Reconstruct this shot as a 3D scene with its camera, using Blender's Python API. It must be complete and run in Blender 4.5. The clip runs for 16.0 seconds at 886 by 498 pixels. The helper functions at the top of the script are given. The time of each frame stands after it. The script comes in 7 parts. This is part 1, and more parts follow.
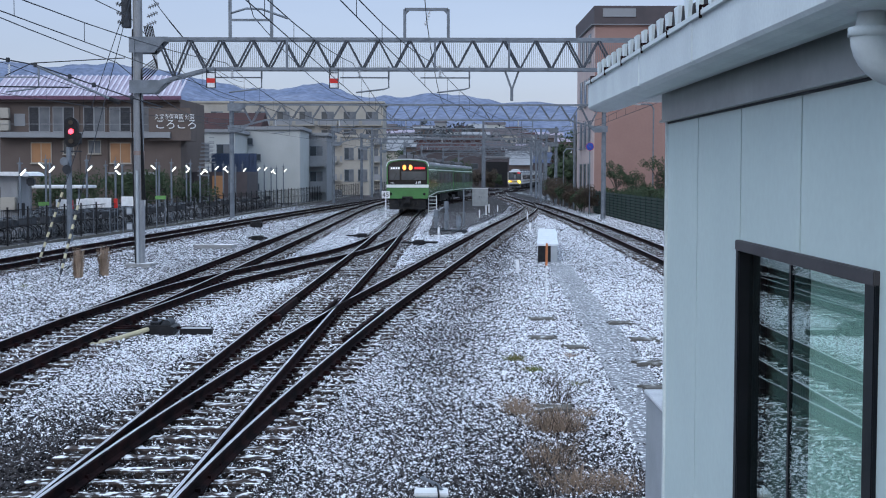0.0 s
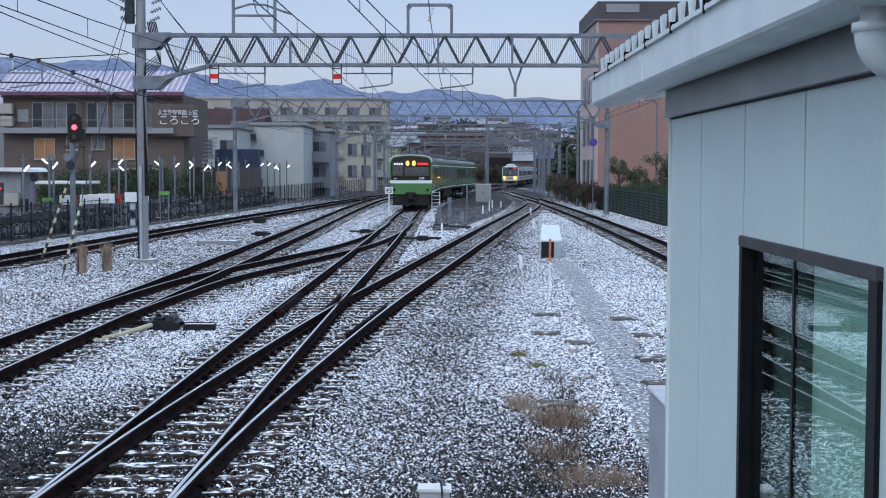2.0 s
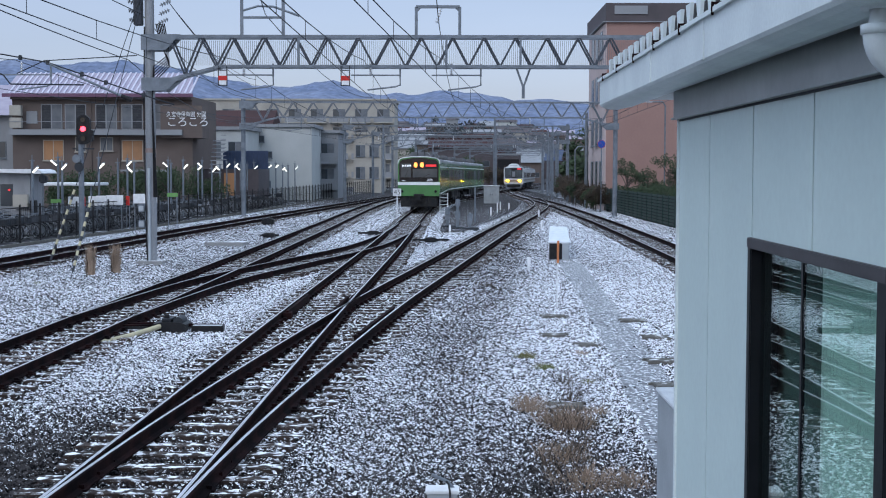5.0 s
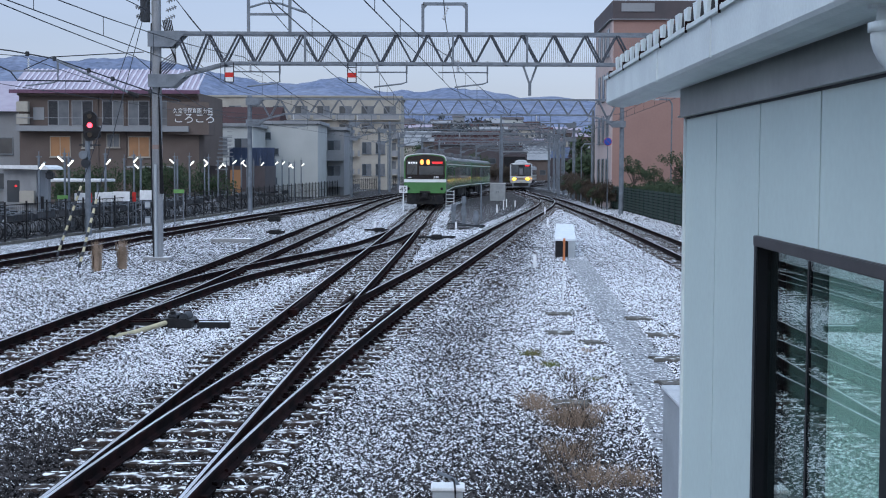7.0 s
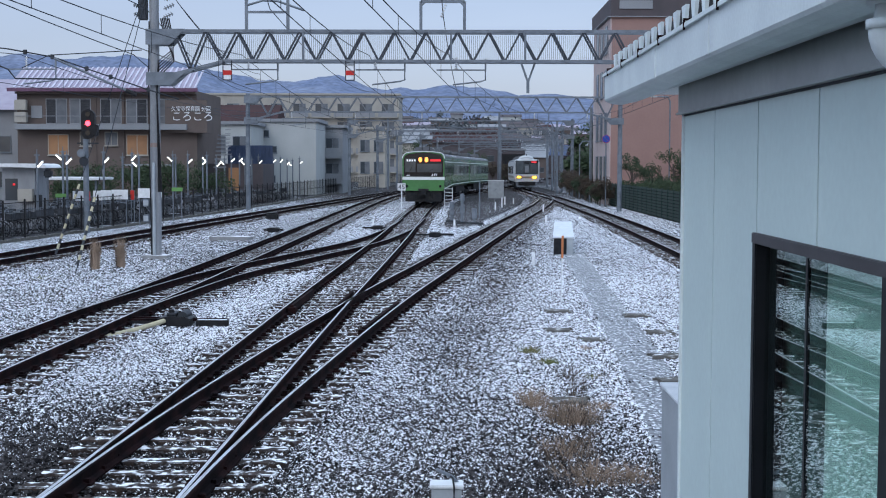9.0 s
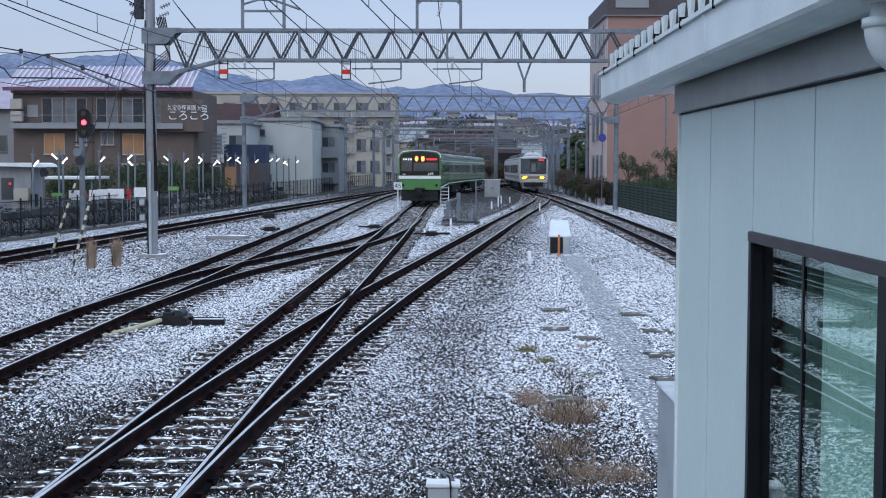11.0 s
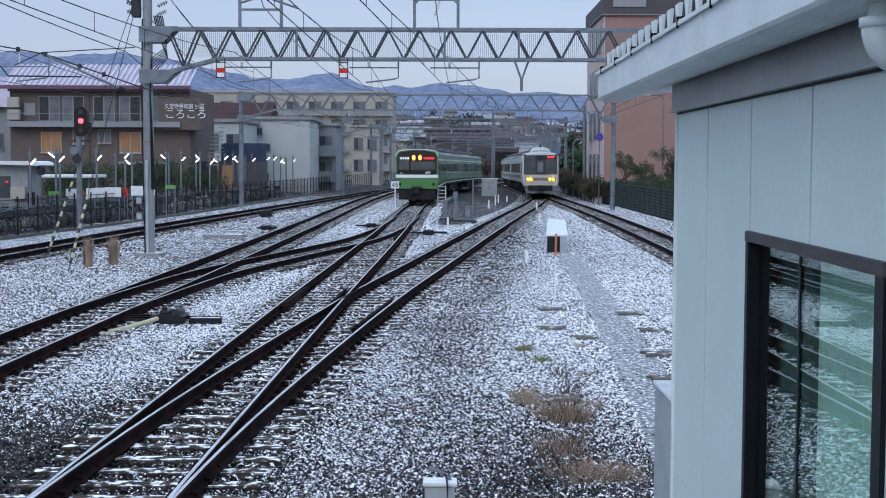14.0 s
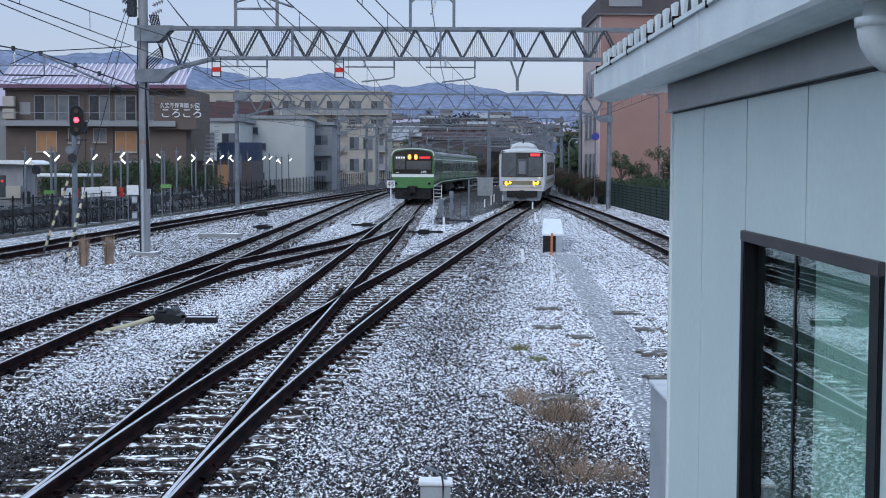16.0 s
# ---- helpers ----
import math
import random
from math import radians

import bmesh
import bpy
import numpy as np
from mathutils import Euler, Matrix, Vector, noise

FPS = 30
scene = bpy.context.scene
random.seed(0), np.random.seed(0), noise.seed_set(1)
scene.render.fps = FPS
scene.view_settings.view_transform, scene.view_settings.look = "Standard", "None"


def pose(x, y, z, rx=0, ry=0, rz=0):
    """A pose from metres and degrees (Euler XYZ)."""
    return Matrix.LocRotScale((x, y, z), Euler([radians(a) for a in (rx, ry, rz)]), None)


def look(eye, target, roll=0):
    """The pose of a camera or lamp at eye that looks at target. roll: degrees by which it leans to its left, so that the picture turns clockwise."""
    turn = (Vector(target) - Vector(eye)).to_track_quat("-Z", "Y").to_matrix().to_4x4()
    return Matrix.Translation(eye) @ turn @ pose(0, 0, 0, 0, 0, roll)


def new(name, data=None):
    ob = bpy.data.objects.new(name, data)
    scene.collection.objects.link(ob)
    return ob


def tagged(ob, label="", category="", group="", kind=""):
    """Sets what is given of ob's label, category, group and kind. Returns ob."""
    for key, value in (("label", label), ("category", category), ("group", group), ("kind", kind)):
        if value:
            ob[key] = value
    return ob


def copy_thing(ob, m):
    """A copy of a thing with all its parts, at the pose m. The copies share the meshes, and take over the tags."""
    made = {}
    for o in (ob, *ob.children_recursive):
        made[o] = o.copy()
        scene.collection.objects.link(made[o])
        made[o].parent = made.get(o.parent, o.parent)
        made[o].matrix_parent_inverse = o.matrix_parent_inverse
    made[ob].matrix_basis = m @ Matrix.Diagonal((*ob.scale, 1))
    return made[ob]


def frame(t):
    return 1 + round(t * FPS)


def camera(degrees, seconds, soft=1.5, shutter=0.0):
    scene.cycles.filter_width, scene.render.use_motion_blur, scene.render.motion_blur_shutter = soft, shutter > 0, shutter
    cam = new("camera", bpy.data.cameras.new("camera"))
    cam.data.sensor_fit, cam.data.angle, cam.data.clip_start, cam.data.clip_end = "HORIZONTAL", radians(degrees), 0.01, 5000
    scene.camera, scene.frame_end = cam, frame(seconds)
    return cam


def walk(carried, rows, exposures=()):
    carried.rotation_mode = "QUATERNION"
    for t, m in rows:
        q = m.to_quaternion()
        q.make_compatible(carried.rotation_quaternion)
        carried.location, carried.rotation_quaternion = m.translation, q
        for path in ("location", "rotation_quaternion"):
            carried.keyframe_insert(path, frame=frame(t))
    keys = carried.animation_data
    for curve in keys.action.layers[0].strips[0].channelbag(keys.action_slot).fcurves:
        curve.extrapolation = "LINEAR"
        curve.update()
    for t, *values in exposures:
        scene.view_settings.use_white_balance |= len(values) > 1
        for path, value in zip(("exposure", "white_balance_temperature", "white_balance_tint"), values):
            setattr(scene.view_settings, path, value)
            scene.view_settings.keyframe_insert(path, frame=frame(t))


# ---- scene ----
cam = camera(36.0, 16.0, soft=1.05)

# seconds, turn to the left, tilt, lean; the camera is held in one place above the end of the platform
EYE = (0.0, 0.0, 2.85)
PATH = [(0, 0.000, -3.202, 0.100), (0.5, 0.121, -3.186, 0.010), (1, 0.107, -3.272, 0.090), (1.5, 0.101, -3.312, 0.069),
        (2, 0.137, -3.380, 0.097), (2.5, 0.181, -3.382, 0.110), (3, 0.212, -3.344, 0.098), (3.5, 0.247, -3.271, 0.096),
        (4, 0.287, -3.241, 0.082), (6.5, 0.743, -3.437, 0.228), (7, 0.728, -3.427, 0.264), (7.5, 0.728, -3.400, 0.263),
        (8, 0.770, -3.420, 0.295), (8.5, 0.774, -3.493, 0.220), (9, 0.662, -3.528, 0.167), (11.5, 0.508, -3.608, 0.133),
        (12, 0.563, -3.691, 0.186), (12.5, 0.558, -3.734, 0.249), (13, 0.473, -3.684, 0.228), (13.5, 0.422, -3.626, 0.244),
        (14, 0.386, -3.615, 0.219), (14.5, 0.362, -3.653, 0.266), (15, 0.348, -3.722, 0.231), (15.5, 0.279, -3.689, 0.240),
        (16, 0.208, -3.640, 0.253)]
walk(cam, [(t, pose(*EYE) @ pose(0, 0, 0, 0, 0, turn) @ pose(0, 0, 0, 90 + tilt) @ pose(0, 0, 0, 0, 0, lean))
           for t, turn, tilt, lean in PATH], exposures=[(0, 0.0), (16, 0.0)])

# ---------------------------------------------------------------- light: an overcast winter dusk
world = bpy.data.worlds.new("dusk_sky")
scene.world = world
world.use_nodes = True
wn, wl = world.node_tree.nodes, world.node_tree.links
wn.clear()
sky = wn.new("ShaderNodeTexSky")
sky.sky_type, sky.sun_disc = "NISHITA", False
sky.sun_elevation, sky.sun_rotation = radians(35), radians(200)
sky.air_density, sky.dust_density, sky.ozone_density = 1.0, 1.5, 3.0
coord = wn.new("ShaderNodeTexCoord")
sep = wn.new("ShaderNodeSeparateXYZ")
wl.new(coord.outputs["Generated"], sep.inputs[0])
ramp = wn.new("ShaderNodeValToRGB")
ramp.color_ramp.elements[0].position, ramp.color_ramp.elements[0].color = 0.0, (0.435, 0.465, 0.64, 1)
ramp.color_ramp.elements[1].position, ramp.color_ramp.elements[1].color = 1.0, (1.30, 1.62, 2.08, 1)
high = ramp.color_ramp.elements.new(0.5)
high.color = (0.92, 1.17, 1.56, 1)
mid = ramp.color_ramp.elements.new(0.17)
mid.color = (0.395, 0.465, 0.67, 1)
wl.new(sep.outputs["Z"], ramp.inputs[0])
cloud = wn.new("ShaderNodeTexNoise")
cloud.inputs["Scale"].default_value, cloud.inputs["Detail"].default_value = 3.0, 4
cmap = wn.new("ShaderNodeMapping")
cmap.inputs["Scale"].default_value = (1, 1, 5)
wl.new(coord.outputs["Generated"], cmap.inputs[0]), wl.new(cmap.outputs[0], cloud.inputs["Vector"])
cr = wn.new("ShaderNodeMapRange")
cr.inputs["From Min"].default_value, cr.inputs["From Max"].default_value = 0.3, 0.7
cr.inputs["To Min"].default_value, cr.inputs["To Max"].default_value = 0.92, 1.06
wl.new(cloud.outputs["Fac"], cr.inputs["Value"])
shade = wn.new("ShaderNodeVectorMath")
shade.operation = "SCALE"
wl.new(ramp.outputs[0], shade.inputs[0]), wl.new(cr.outputs[0], shade.inputs["Scale"])
bg1, bg2, add, out = wn.new("ShaderNodeBackground"), wn.new("ShaderNodeBackground"), wn.new("ShaderNodeAddShader"), wn.new("ShaderNodeOutputWorld")
bg1.inputs["Strength"].default_value, bg2.inputs["Strength"].default_value = 0.05, 0.78
wl.new(sky.outputs[0], bg1.inputs["Color"]), wl.new(shade.outputs[0], bg2.inputs["Color"])
wl.new(bg1.outputs[0], add.inputs[0]), wl.new(bg2.outputs[0], add.inputs[1]), wl.new(add.outputs[0], out.inputs["Surface"])
sun = new("sun", bpy.data.lights.new("sun", "SUN"))
sun.data.energy, sun.data.angle, sun.data.color = 0.5, radians(25), (1.0, 0.95, 0.9)
sun.matrix_world = look((-30, -80, 60), (0, 0, 0))

# ---------------------------------------------------------------- materials
def material(name, base, rough=0.6, metal=0.0, spot=None, scale=4.0, lo=0.4, hi=0.65, grain=60.0, amount=0.12, bump=0.15,
             stretch=(1, 1, 1), emit=None, strength=0.0, rand=0.0, snow=0.0, snow_scale=6.0, wash=0.0):
    """Painted, wooden, stony or metal surface: base colour, larger stains of a second colour, fine grain with relief, light snow on what faces up."""
    m = bpy.data.materials.new(name)
    m.use_nodes = True
    n, l = m.node_tree.nodes, m.node_tree.links
    b = n["Principled BSDF"]
    tc = n.new("ShaderNodeTexCoord")
    mp = n.new("ShaderNodeMapping")
    mp.inputs["Scale"].default_value = stretch
    geo = n.new("ShaderNodeNewGeometry")
    l.new(geo.outputs["Position"] if snow or wash else tc.outputs["Object"], mp.inputs[0])
    big = n.new("ShaderNodeTexNoise")
    big.inputs["Scale"].default_value, big.inputs["Detail"].default_value = scale, 5
    fine = n.new("ShaderNodeTexNoise")
    fine.inputs["Scale"].default_value, fine.inputs["Detail"].default_value = grain, 3
    l.new(mp.outputs[0], big.inputs["Vector"]), l.new(mp.outputs[0], fine.inputs["Vector"])
    mr = n.new("ShaderNodeMapRange")
    mr.inputs["From Min"].default_value, mr.inputs["From Max"].default_value = lo, hi
    l.new(big.outputs["Fac"], mr.inputs["Value"])
    mix = n.new("ShaderNodeMix")
    mix.data_type = "RGBA"
    mix.inputs["A"].default_value = (*base, 1)
    mix.inputs["B"].default_value = (*(spot or [c * 0.8 for c in base]), 1)
    l.new(mr.outputs[0], mix.inputs["Factor"])
    val = n.new("ShaderNodeMapRange")
    val.inputs["To Min"].default_value, val.inputs["To Max"].default_value = 1 - amount * 2, 1 + amount * 2
    l.new(fine.outputs["Fac"], val.inputs["Value"])
    hsv = n.new("ShaderNodeHueSaturation")
    l.new(mix.outputs["Result"], hsv.inputs["Color"])
    if rand:
        oi = n.new("ShaderNodeObjectInfo")
        rr = n.new("ShaderNodeMapRange")
        rr.inputs["To Min"].default_value, rr.inputs["To Max"].default_value = 1 - rand, 1 + rand
        l.new(oi.outputs["Random"], rr.inputs["Value"])
        mu = n.new("ShaderNodeMath")
        mu.operation = "MULTIPLY"
        l.new(val.outputs[0], mu.inputs[0]), l.new(rr.outputs[0], mu.inputs[1]), l.new(mu.outputs[0], hsv.inputs["Value"])
    else:
        l.new(val.outputs[0], hsv.inputs["Value"])
    colour = hsv.outputs[0]
    b.inputs["Roughness"].default_value, b.inputs["Metallic"].default_value = rough, metal
    b.inputs["Specular IOR Level"].default_value = 0.5 if rough < 0.35 else 0.2
    if snow:
        sz = n.new("ShaderNodeSeparateXYZ")
        l.new(geo.outputs["Normal"], sz.inputs[0])
        up = n.new("ShaderNodeMapRange")
        up.inputs["From Min"].default_value, up.inputs["From Max"].default_value = 0.35, 0.85
        l.new(sz.outputs["Z"], up.inputs["Value"])
        sn = n.new("ShaderNodeTexNoise")
        sn.inputs["Scale"].default_value, sn.inputs["Detail"].default_value = snow_scale, 6
        l.new(geo.outputs["Position"], sn.inputs["Vector"])
        sm = n.new("ShaderNodeMapRange")
        sm.inputs["From Min"].default_value, sm.inputs["From Max"].default_value = 0.62 - snow * 0.3, 0.72 - snow * 0.3
        l.new(sn.outputs["Fac"], sm.inputs["Value"])
        mu2 = n.new("ShaderNodeMath")
        mu2.operation = "MULTIPLY"
        l.new(up.outputs[0], mu2.inputs[0]), l.new(sm.outputs[0], mu2.inputs[1])
        mx = n.new("ShaderNodeMix")
        mx.data_type = "RGBA"
        mx.inputs["B"].default_value = (0.86, 0.88, 0.9, 1)
        l.new(mu2.outputs[0], mx.inputs["Factor"]), l.new(colour, mx.inputs["A"])
        colour = mx.outputs["Result"]
    l.new(colour, b.inputs["Base Color"])
    bp = n.new("ShaderNodeBump")
    bp.inputs["Strength"].default_value, bp.inputs["Distance"].default_value = bump, 0.01
    l.new(fine.outputs["Fac"], bp.inputs["Height"]), l.new(bp.outputs[0], b.inputs["Normal"])
    if emit:
        b.inputs["Emission Color"].default_value = (*emit, 1)
        b.inputs["Emission Strength"].default_value = strength
    return m


def plain_glow(name, colour, strength):
    return material(name, [min(1, c) for c in colour], 0.3, amount=0.02, bump=0, emit=colour, strength=strength)


M = {}
M["rail_side"] = material("rusty_rail_steel", (0.0075, 0.005, 0.0058), 0.85, 0.0, (0.024, 0.0105, 0.0105), 3, grain=90, amount=0.3)
M["rail_side"].node_tree.nodes["Principled BSDF"].inputs["Specular IOR Level"].default_value = 0.05
M["rail_top"] = material("polished_rail_head", (0.86, 0.86, 0.88), 0.30, 1.0, (0.55, 0.52, 0.50), 3, grain=40, amount=0.1, stretch=(20, 0.4, 1))
M["sleeper"] = material("snowy_dark_sleeper", (0.035, 0.026, 0.023), 0.9, 0, (0.07, 0.052, 0.045), 6, stretch=(1, 1, 1), amount=0.3, bump=0.6, rand=0.3, snow=0.46, snow_scale=9)
M["steel"] = material("galvanised_steel", (0.20, 0.225, 0.255), 0.5, 0.35, (0.145, 0.165, 0.19), 3, grain=30, amount=0.12)
# darker than the chords: shade on the diagonals is put into the colour
M["lattice"] = material("shaded_lattice_steel", (0.165, 0.18, 0.205), 0.55, 0.3, (0.12, 0.132, 0.15), 3, grain=30, amount=0.12)
M["steel_dark"] = material("dull_dark_steel", (0.055, 0.06, 0.07), 0.6, 0.3, (0.035, 0.04, 0.045), 4)
M["concrete_pole"] = material("concrete_pole_grey", (0.30, 0.31, 0.325), 0.8, 0, (0.235, 0.245, 0.26), 2.2, amount=0.15, stretch=(1, 1, 0.3))
M["wire"] = material("dark_wire", (0.04, 0.045, 0.055), 0.6, 0.3)
M["panel"] = material("pale_blue_grey_wall_panel", (0.64, 0.76, 0.735), 0.42, 0, (0.605, 0.72, 0.70), 1.3, grain=25, amount=0.03, bump=0.04)
M["panel_trim"] = material("grey_metal_flashing", (0.37, 0.40, 0.38), 0.30, 0.45, (0.28, 0.305, 0.295), 1.1, grain=18, amount=0.08, bump=0.06)
M["gutter"] = material("pale_gutter_plastic", (0.76, 0.835, 0.84), 0.4, 0, (0.68, 0.75, 0.765), 3, amount=0.05, bump=0.05)
# dark panel joints, and the painted shadow gap under the flashing
M["joint"] = material("dark_joint_and_gap_shade", (0.10, 0.11, 0.12), 0.8)
M["frame_black"] = material("dark_anodised_frame", (0.006, 0.008, 0.011), 0.4, 0.0, (0.009, 0.011, 0.015), 5, amount=0.05, bump=0.03)
M["frame_top"] = material("dark_brown_grey_frame", (0.085, 0.08, 0.085), 0.5, 0.2, (0.07, 0.066, 0.07), 5, amount=0.05, bump=0.03)
M["snow"] = material("thin_snow", (0.72, 0.745, 0.78), 0.9, 0, (0.60, 0.63, 0.67), 5, amount=0.08, bump=0.5)
M["concrete"] = material("worn_concrete", (0.30, 0.30, 0.30), 0.9, 0, (0.22, 0.22, 0.225), 3, amount=0.2, bump=0.4, snow=0.55, snow_scale=3)
M["path"] = material("damp_concrete_path", (0.235, 0.24, 0.255), 0.95, 0, (0.15, 0.155, 0.165), 1.6, grain=14, amount=0.45, bump=0.8, stretch=(0.6, 3.5, 1), snow=0.29, snow_scale=16)
M["cabinet"] = material("grey_cabinet_paint", (0.40, 0.435, 0.46), 0.5, 0, (0.34, 0.37, 0.395), 3, amount=0.05)
# black paint, also put where only deep shade is: rib gaps, shed opening
M["black"] = material("black_paint_and_gap_dark", (0.012, 0.012, 0.014), 0.5, 0, (0.02, 0.02, 0.022), 8)
M["white"] = material("white_paint", (0.78, 0.79, 0.8), 0.5, 0, (0.68, 0.69, 0.7), 6, amount=0.06)
M["red"] = material("red_paint", (0.55, 0.035, 0.03), 0.5, 0, (0.48, 0.04, 0.03), 6)
M["yellow"] = material("faded_yellow_paint", (0.52, 0.46, 0.30), 0.6, 0, (0.42, 0.38, 0.26), 6)
M["orange"] = material("orange_rusty_paint", (0.60, 0.20, 0.07), 0.7, 0, (0.42, 0.16, 0.08), 8)
M["blue_sign"] = material("blue_sign_paint", (0.03, 0.09, 0.42), 0.5)
M["green_train"] = material("green_train_paint", (0.070, 0.205, 0.068), 0.17, 0, (0.062, 0.18, 0.060), 1.5, grain=7, amount=0.05, bump=0.16)
M["train_stripe"] = material("pale_stripe_paint", (0.78, 0.82, 0.80), 0.4, 0, (0.72, 0.76, 0.74), 2, amount=0.03, bump=0.02)
M["train_black"] = material("black_train_face", (0.005, 0.006, 0.008), 0.1, 0, (0.008, 0.009, 0.011), 3, amount=0.03, bump=0.02)
M["train_roof"] = material("grey_train_roof", (0.17, 0.175, 0.19), 0.7, 0, (0.12, 0.125, 0.13), 2, amount=0.1, snow=0.25, snow_scale=1.5)
M["underframe"] = material("dark_underframe", (0.022, 0.023, 0.026), 0.8, 0.1, (0.04, 0.038, 0.036), 4)
M["train_glass"] = material("dark_train_glass", (0.025, 0.03, 0.035), 0.06, 0, (0.03, 0.035, 0.04), 2, amount=0.02, bump=0.0)
M["white_train"] = material("white_train_paint", (0.50, 0.515, 0.52), 0.35, 0, (0.45, 0.465, 0.475), 1.2, amount=0.04, bump=0.02)
M["beige_train"] = material("beige_brown_stripe", (0.22, 0.19, 0.13), 0.4, 0, (0.19, 0.165, 0.12), 2, amount=0.04)
M["brown_train"] = material("brown_stripe", (0.10, 0.06, 0.04), 0.4, 0, (0.09, 0.055, 0.04), 2)
M["lamp_orange"] = plain_glow("warm_headlight", (1.0, 0.32, 0.07), 2.3)
M["lamp_yellow"] = plain_glow("yellow_headlight", (1.0, 0.42, 0.0011), 600)
M["lamp_red"] = plain_glow("red_signal_lamp", (1.0, 0.03, 0.05), 9)
M["led_red"] = plain_glow("red_destination_display", (1.0, 0.04, 0.05), 0.5)
M["led_white"] = plain_glow("white_destination_display", (0.9, 0.95, 1.0), 0.45)
M["tube"] = plain_glow("fluorescent_tube", (1.0, 0.97, 0.88), 2.2)
M["lit_window"] = material("lit_warm_window", (0.30, 0.17, 0.095), 0.4, 0, (0.20, 0.12, 0.075), 0.5, 0.42, 0.6, amount=0.1, bump=0, emit=(1.0, 0.50, 0.22), strength=0.055)
M["house_brown"] = material("grey_brown_render_wall", (0.145, 0.117, 0.106), 0.9, 0, (0.128, 0.102, 0.093), 0.7, grain=14, amount=0.07)
M["house_roof"] = material("mauve_metal_roof", (0.36, 0.32, 0.385), 0.5, 0, (0.31, 0.27, 0.335), 1.2, amount=0.06)
M["purple"] = material("dark_purple_fascia", (0.17, 0.09, 0.14), 0.6)
M["cream"] = material("cream_render_wall", (0.41, 0.385, 0.34), 0.9, 0, (0.34, 0.32, 0.285), 0.5, grain=10, amount=0.06)
M["white_wall"] = material("off_white_siding", (0.47, 0.49, 0.485), 0.85, 0, (0.42, 0.44, 0.435), 0.4, grain=9, amount=0.05)
M["grey_wall"] = material("mid_grey_wall", (0.28, 0.29, 0.305), 0.85, 0, (0.25, 0.26, 0.275), 0.5, grain=9, amount=0.05)
M["blue_fence"] = material("dark_blue_sheet", (0.06, 0.085, 0.15), 0.6, 0, (0.05, 0.07, 0.12), 1)
M["brick_red"] = material("salmon_tile_wall", (0.345, 0.215, 0.185), 0.85, 0, (0.315, 0.195, 0.17), 0.4, grain=7, amount=0.04)
M["pink_wall"] = material("pale_pink_tile_wall", (0.52, 0.42, 0.40), 0.85, 0, (0.47, 0.375, 0.36), 0.6, grain=7, amount=0.04)
M["dark_roof"] = material("dark_penthouse_cladding", (0.10, 0.085, 0.09), 0.7, 0, (0.085, 0.075, 0.08), 1)
M["maroon"] = material("maroon_cladding", (0.062, 0.028, 0.028), 0.8, 0, (0.045, 0.025, 0.025), 0.6)
M["window"] = material("dull_window_glass", (0.05, 0.06, 0.07), 0.12, 0, (0.07, 0.08, 0.09), 0.8, amount=0.03, bump=0.01)
M["curtain"] = material("pale_curtained_window", (0.16, 0.17, 0.185), 0.4, 0, (0.12, 0.13, 0.145), 1.5, amount=0.06)
M["leaf"] = material("dark_evergreen_leaf", (0.035, 0.055, 0.03), 0.7, 0, (0.05, 0.07, 0.032), 2, amount=0.3)
M["leaf_brown"] = material("grey_brown_winter_twigs", (0.06, 0.048, 0.04), 0.9, 0, (0.09, 0.068, 0.05), 2, amount=0.3)
M["dry_grass"] = material("dry_straw_grass", (0.36, 0.265, 0.20), 0.9, 0, (0.23, 0.17, 0.125), 3, amount=0.25)
M["olive_grass"] = material("olive_green_weed", (0.13, 0.15, 0.05), 0.9, 0, (0.18, 0.15, 0.07), 3, amount=0.25)
M["bark"] = material("grey_bark", (0.10, 0.085, 0.075), 0.9)
# blue haze of distance is put into the ridge colour
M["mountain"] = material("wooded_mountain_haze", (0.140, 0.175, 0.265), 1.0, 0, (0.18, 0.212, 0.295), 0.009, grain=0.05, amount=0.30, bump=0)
M["faded_band"] = material("faded_rusty_band", (0.30, 0.20, 0.175), 0.8, 0, (0.27, 0.23, 0.22), 6)
# near portal's diagonals, with deeper shade put into the steel colour
M["lattice_near"] = material("shaded_near_lattice_steel", (0.075, 0.083, 0.10), 0.5, 0.3, (0.05, 0.058, 0.07), 3, grain=30, amount=0.15)
# bluish grey of the haze is mixed into the woods colour
M["woods"] = material("grey_green_far_woods", (0.055, 0.068, 0.078), 1.0, 0, (0.10, 0.105, 0.11), 0.03, grain=0.25, amount=0.4, bump=0)
M["roof_pale"] = material("pale_lilac_roof_rib", (0.56, 0.54, 0.62), 0.5, 0, (0.46, 0.43, 0.52), 1.5, amount=0.06)
M["shutter"] = material("dark_louvred_shutter", (0.045, 0.047, 0.055), 0.6, 0, (0.065, 0.066, 0.072), 3)
M["rubber"] = material("black_rubber", (0.02, 0.02, 0.022), 0.8)
M["bike"] = material("worn_bicycle_paint", (0.26, 0.27, 0.29), 0.35, 0.2, (0.12, 0.125, 0.135), 4, rand=0.9)


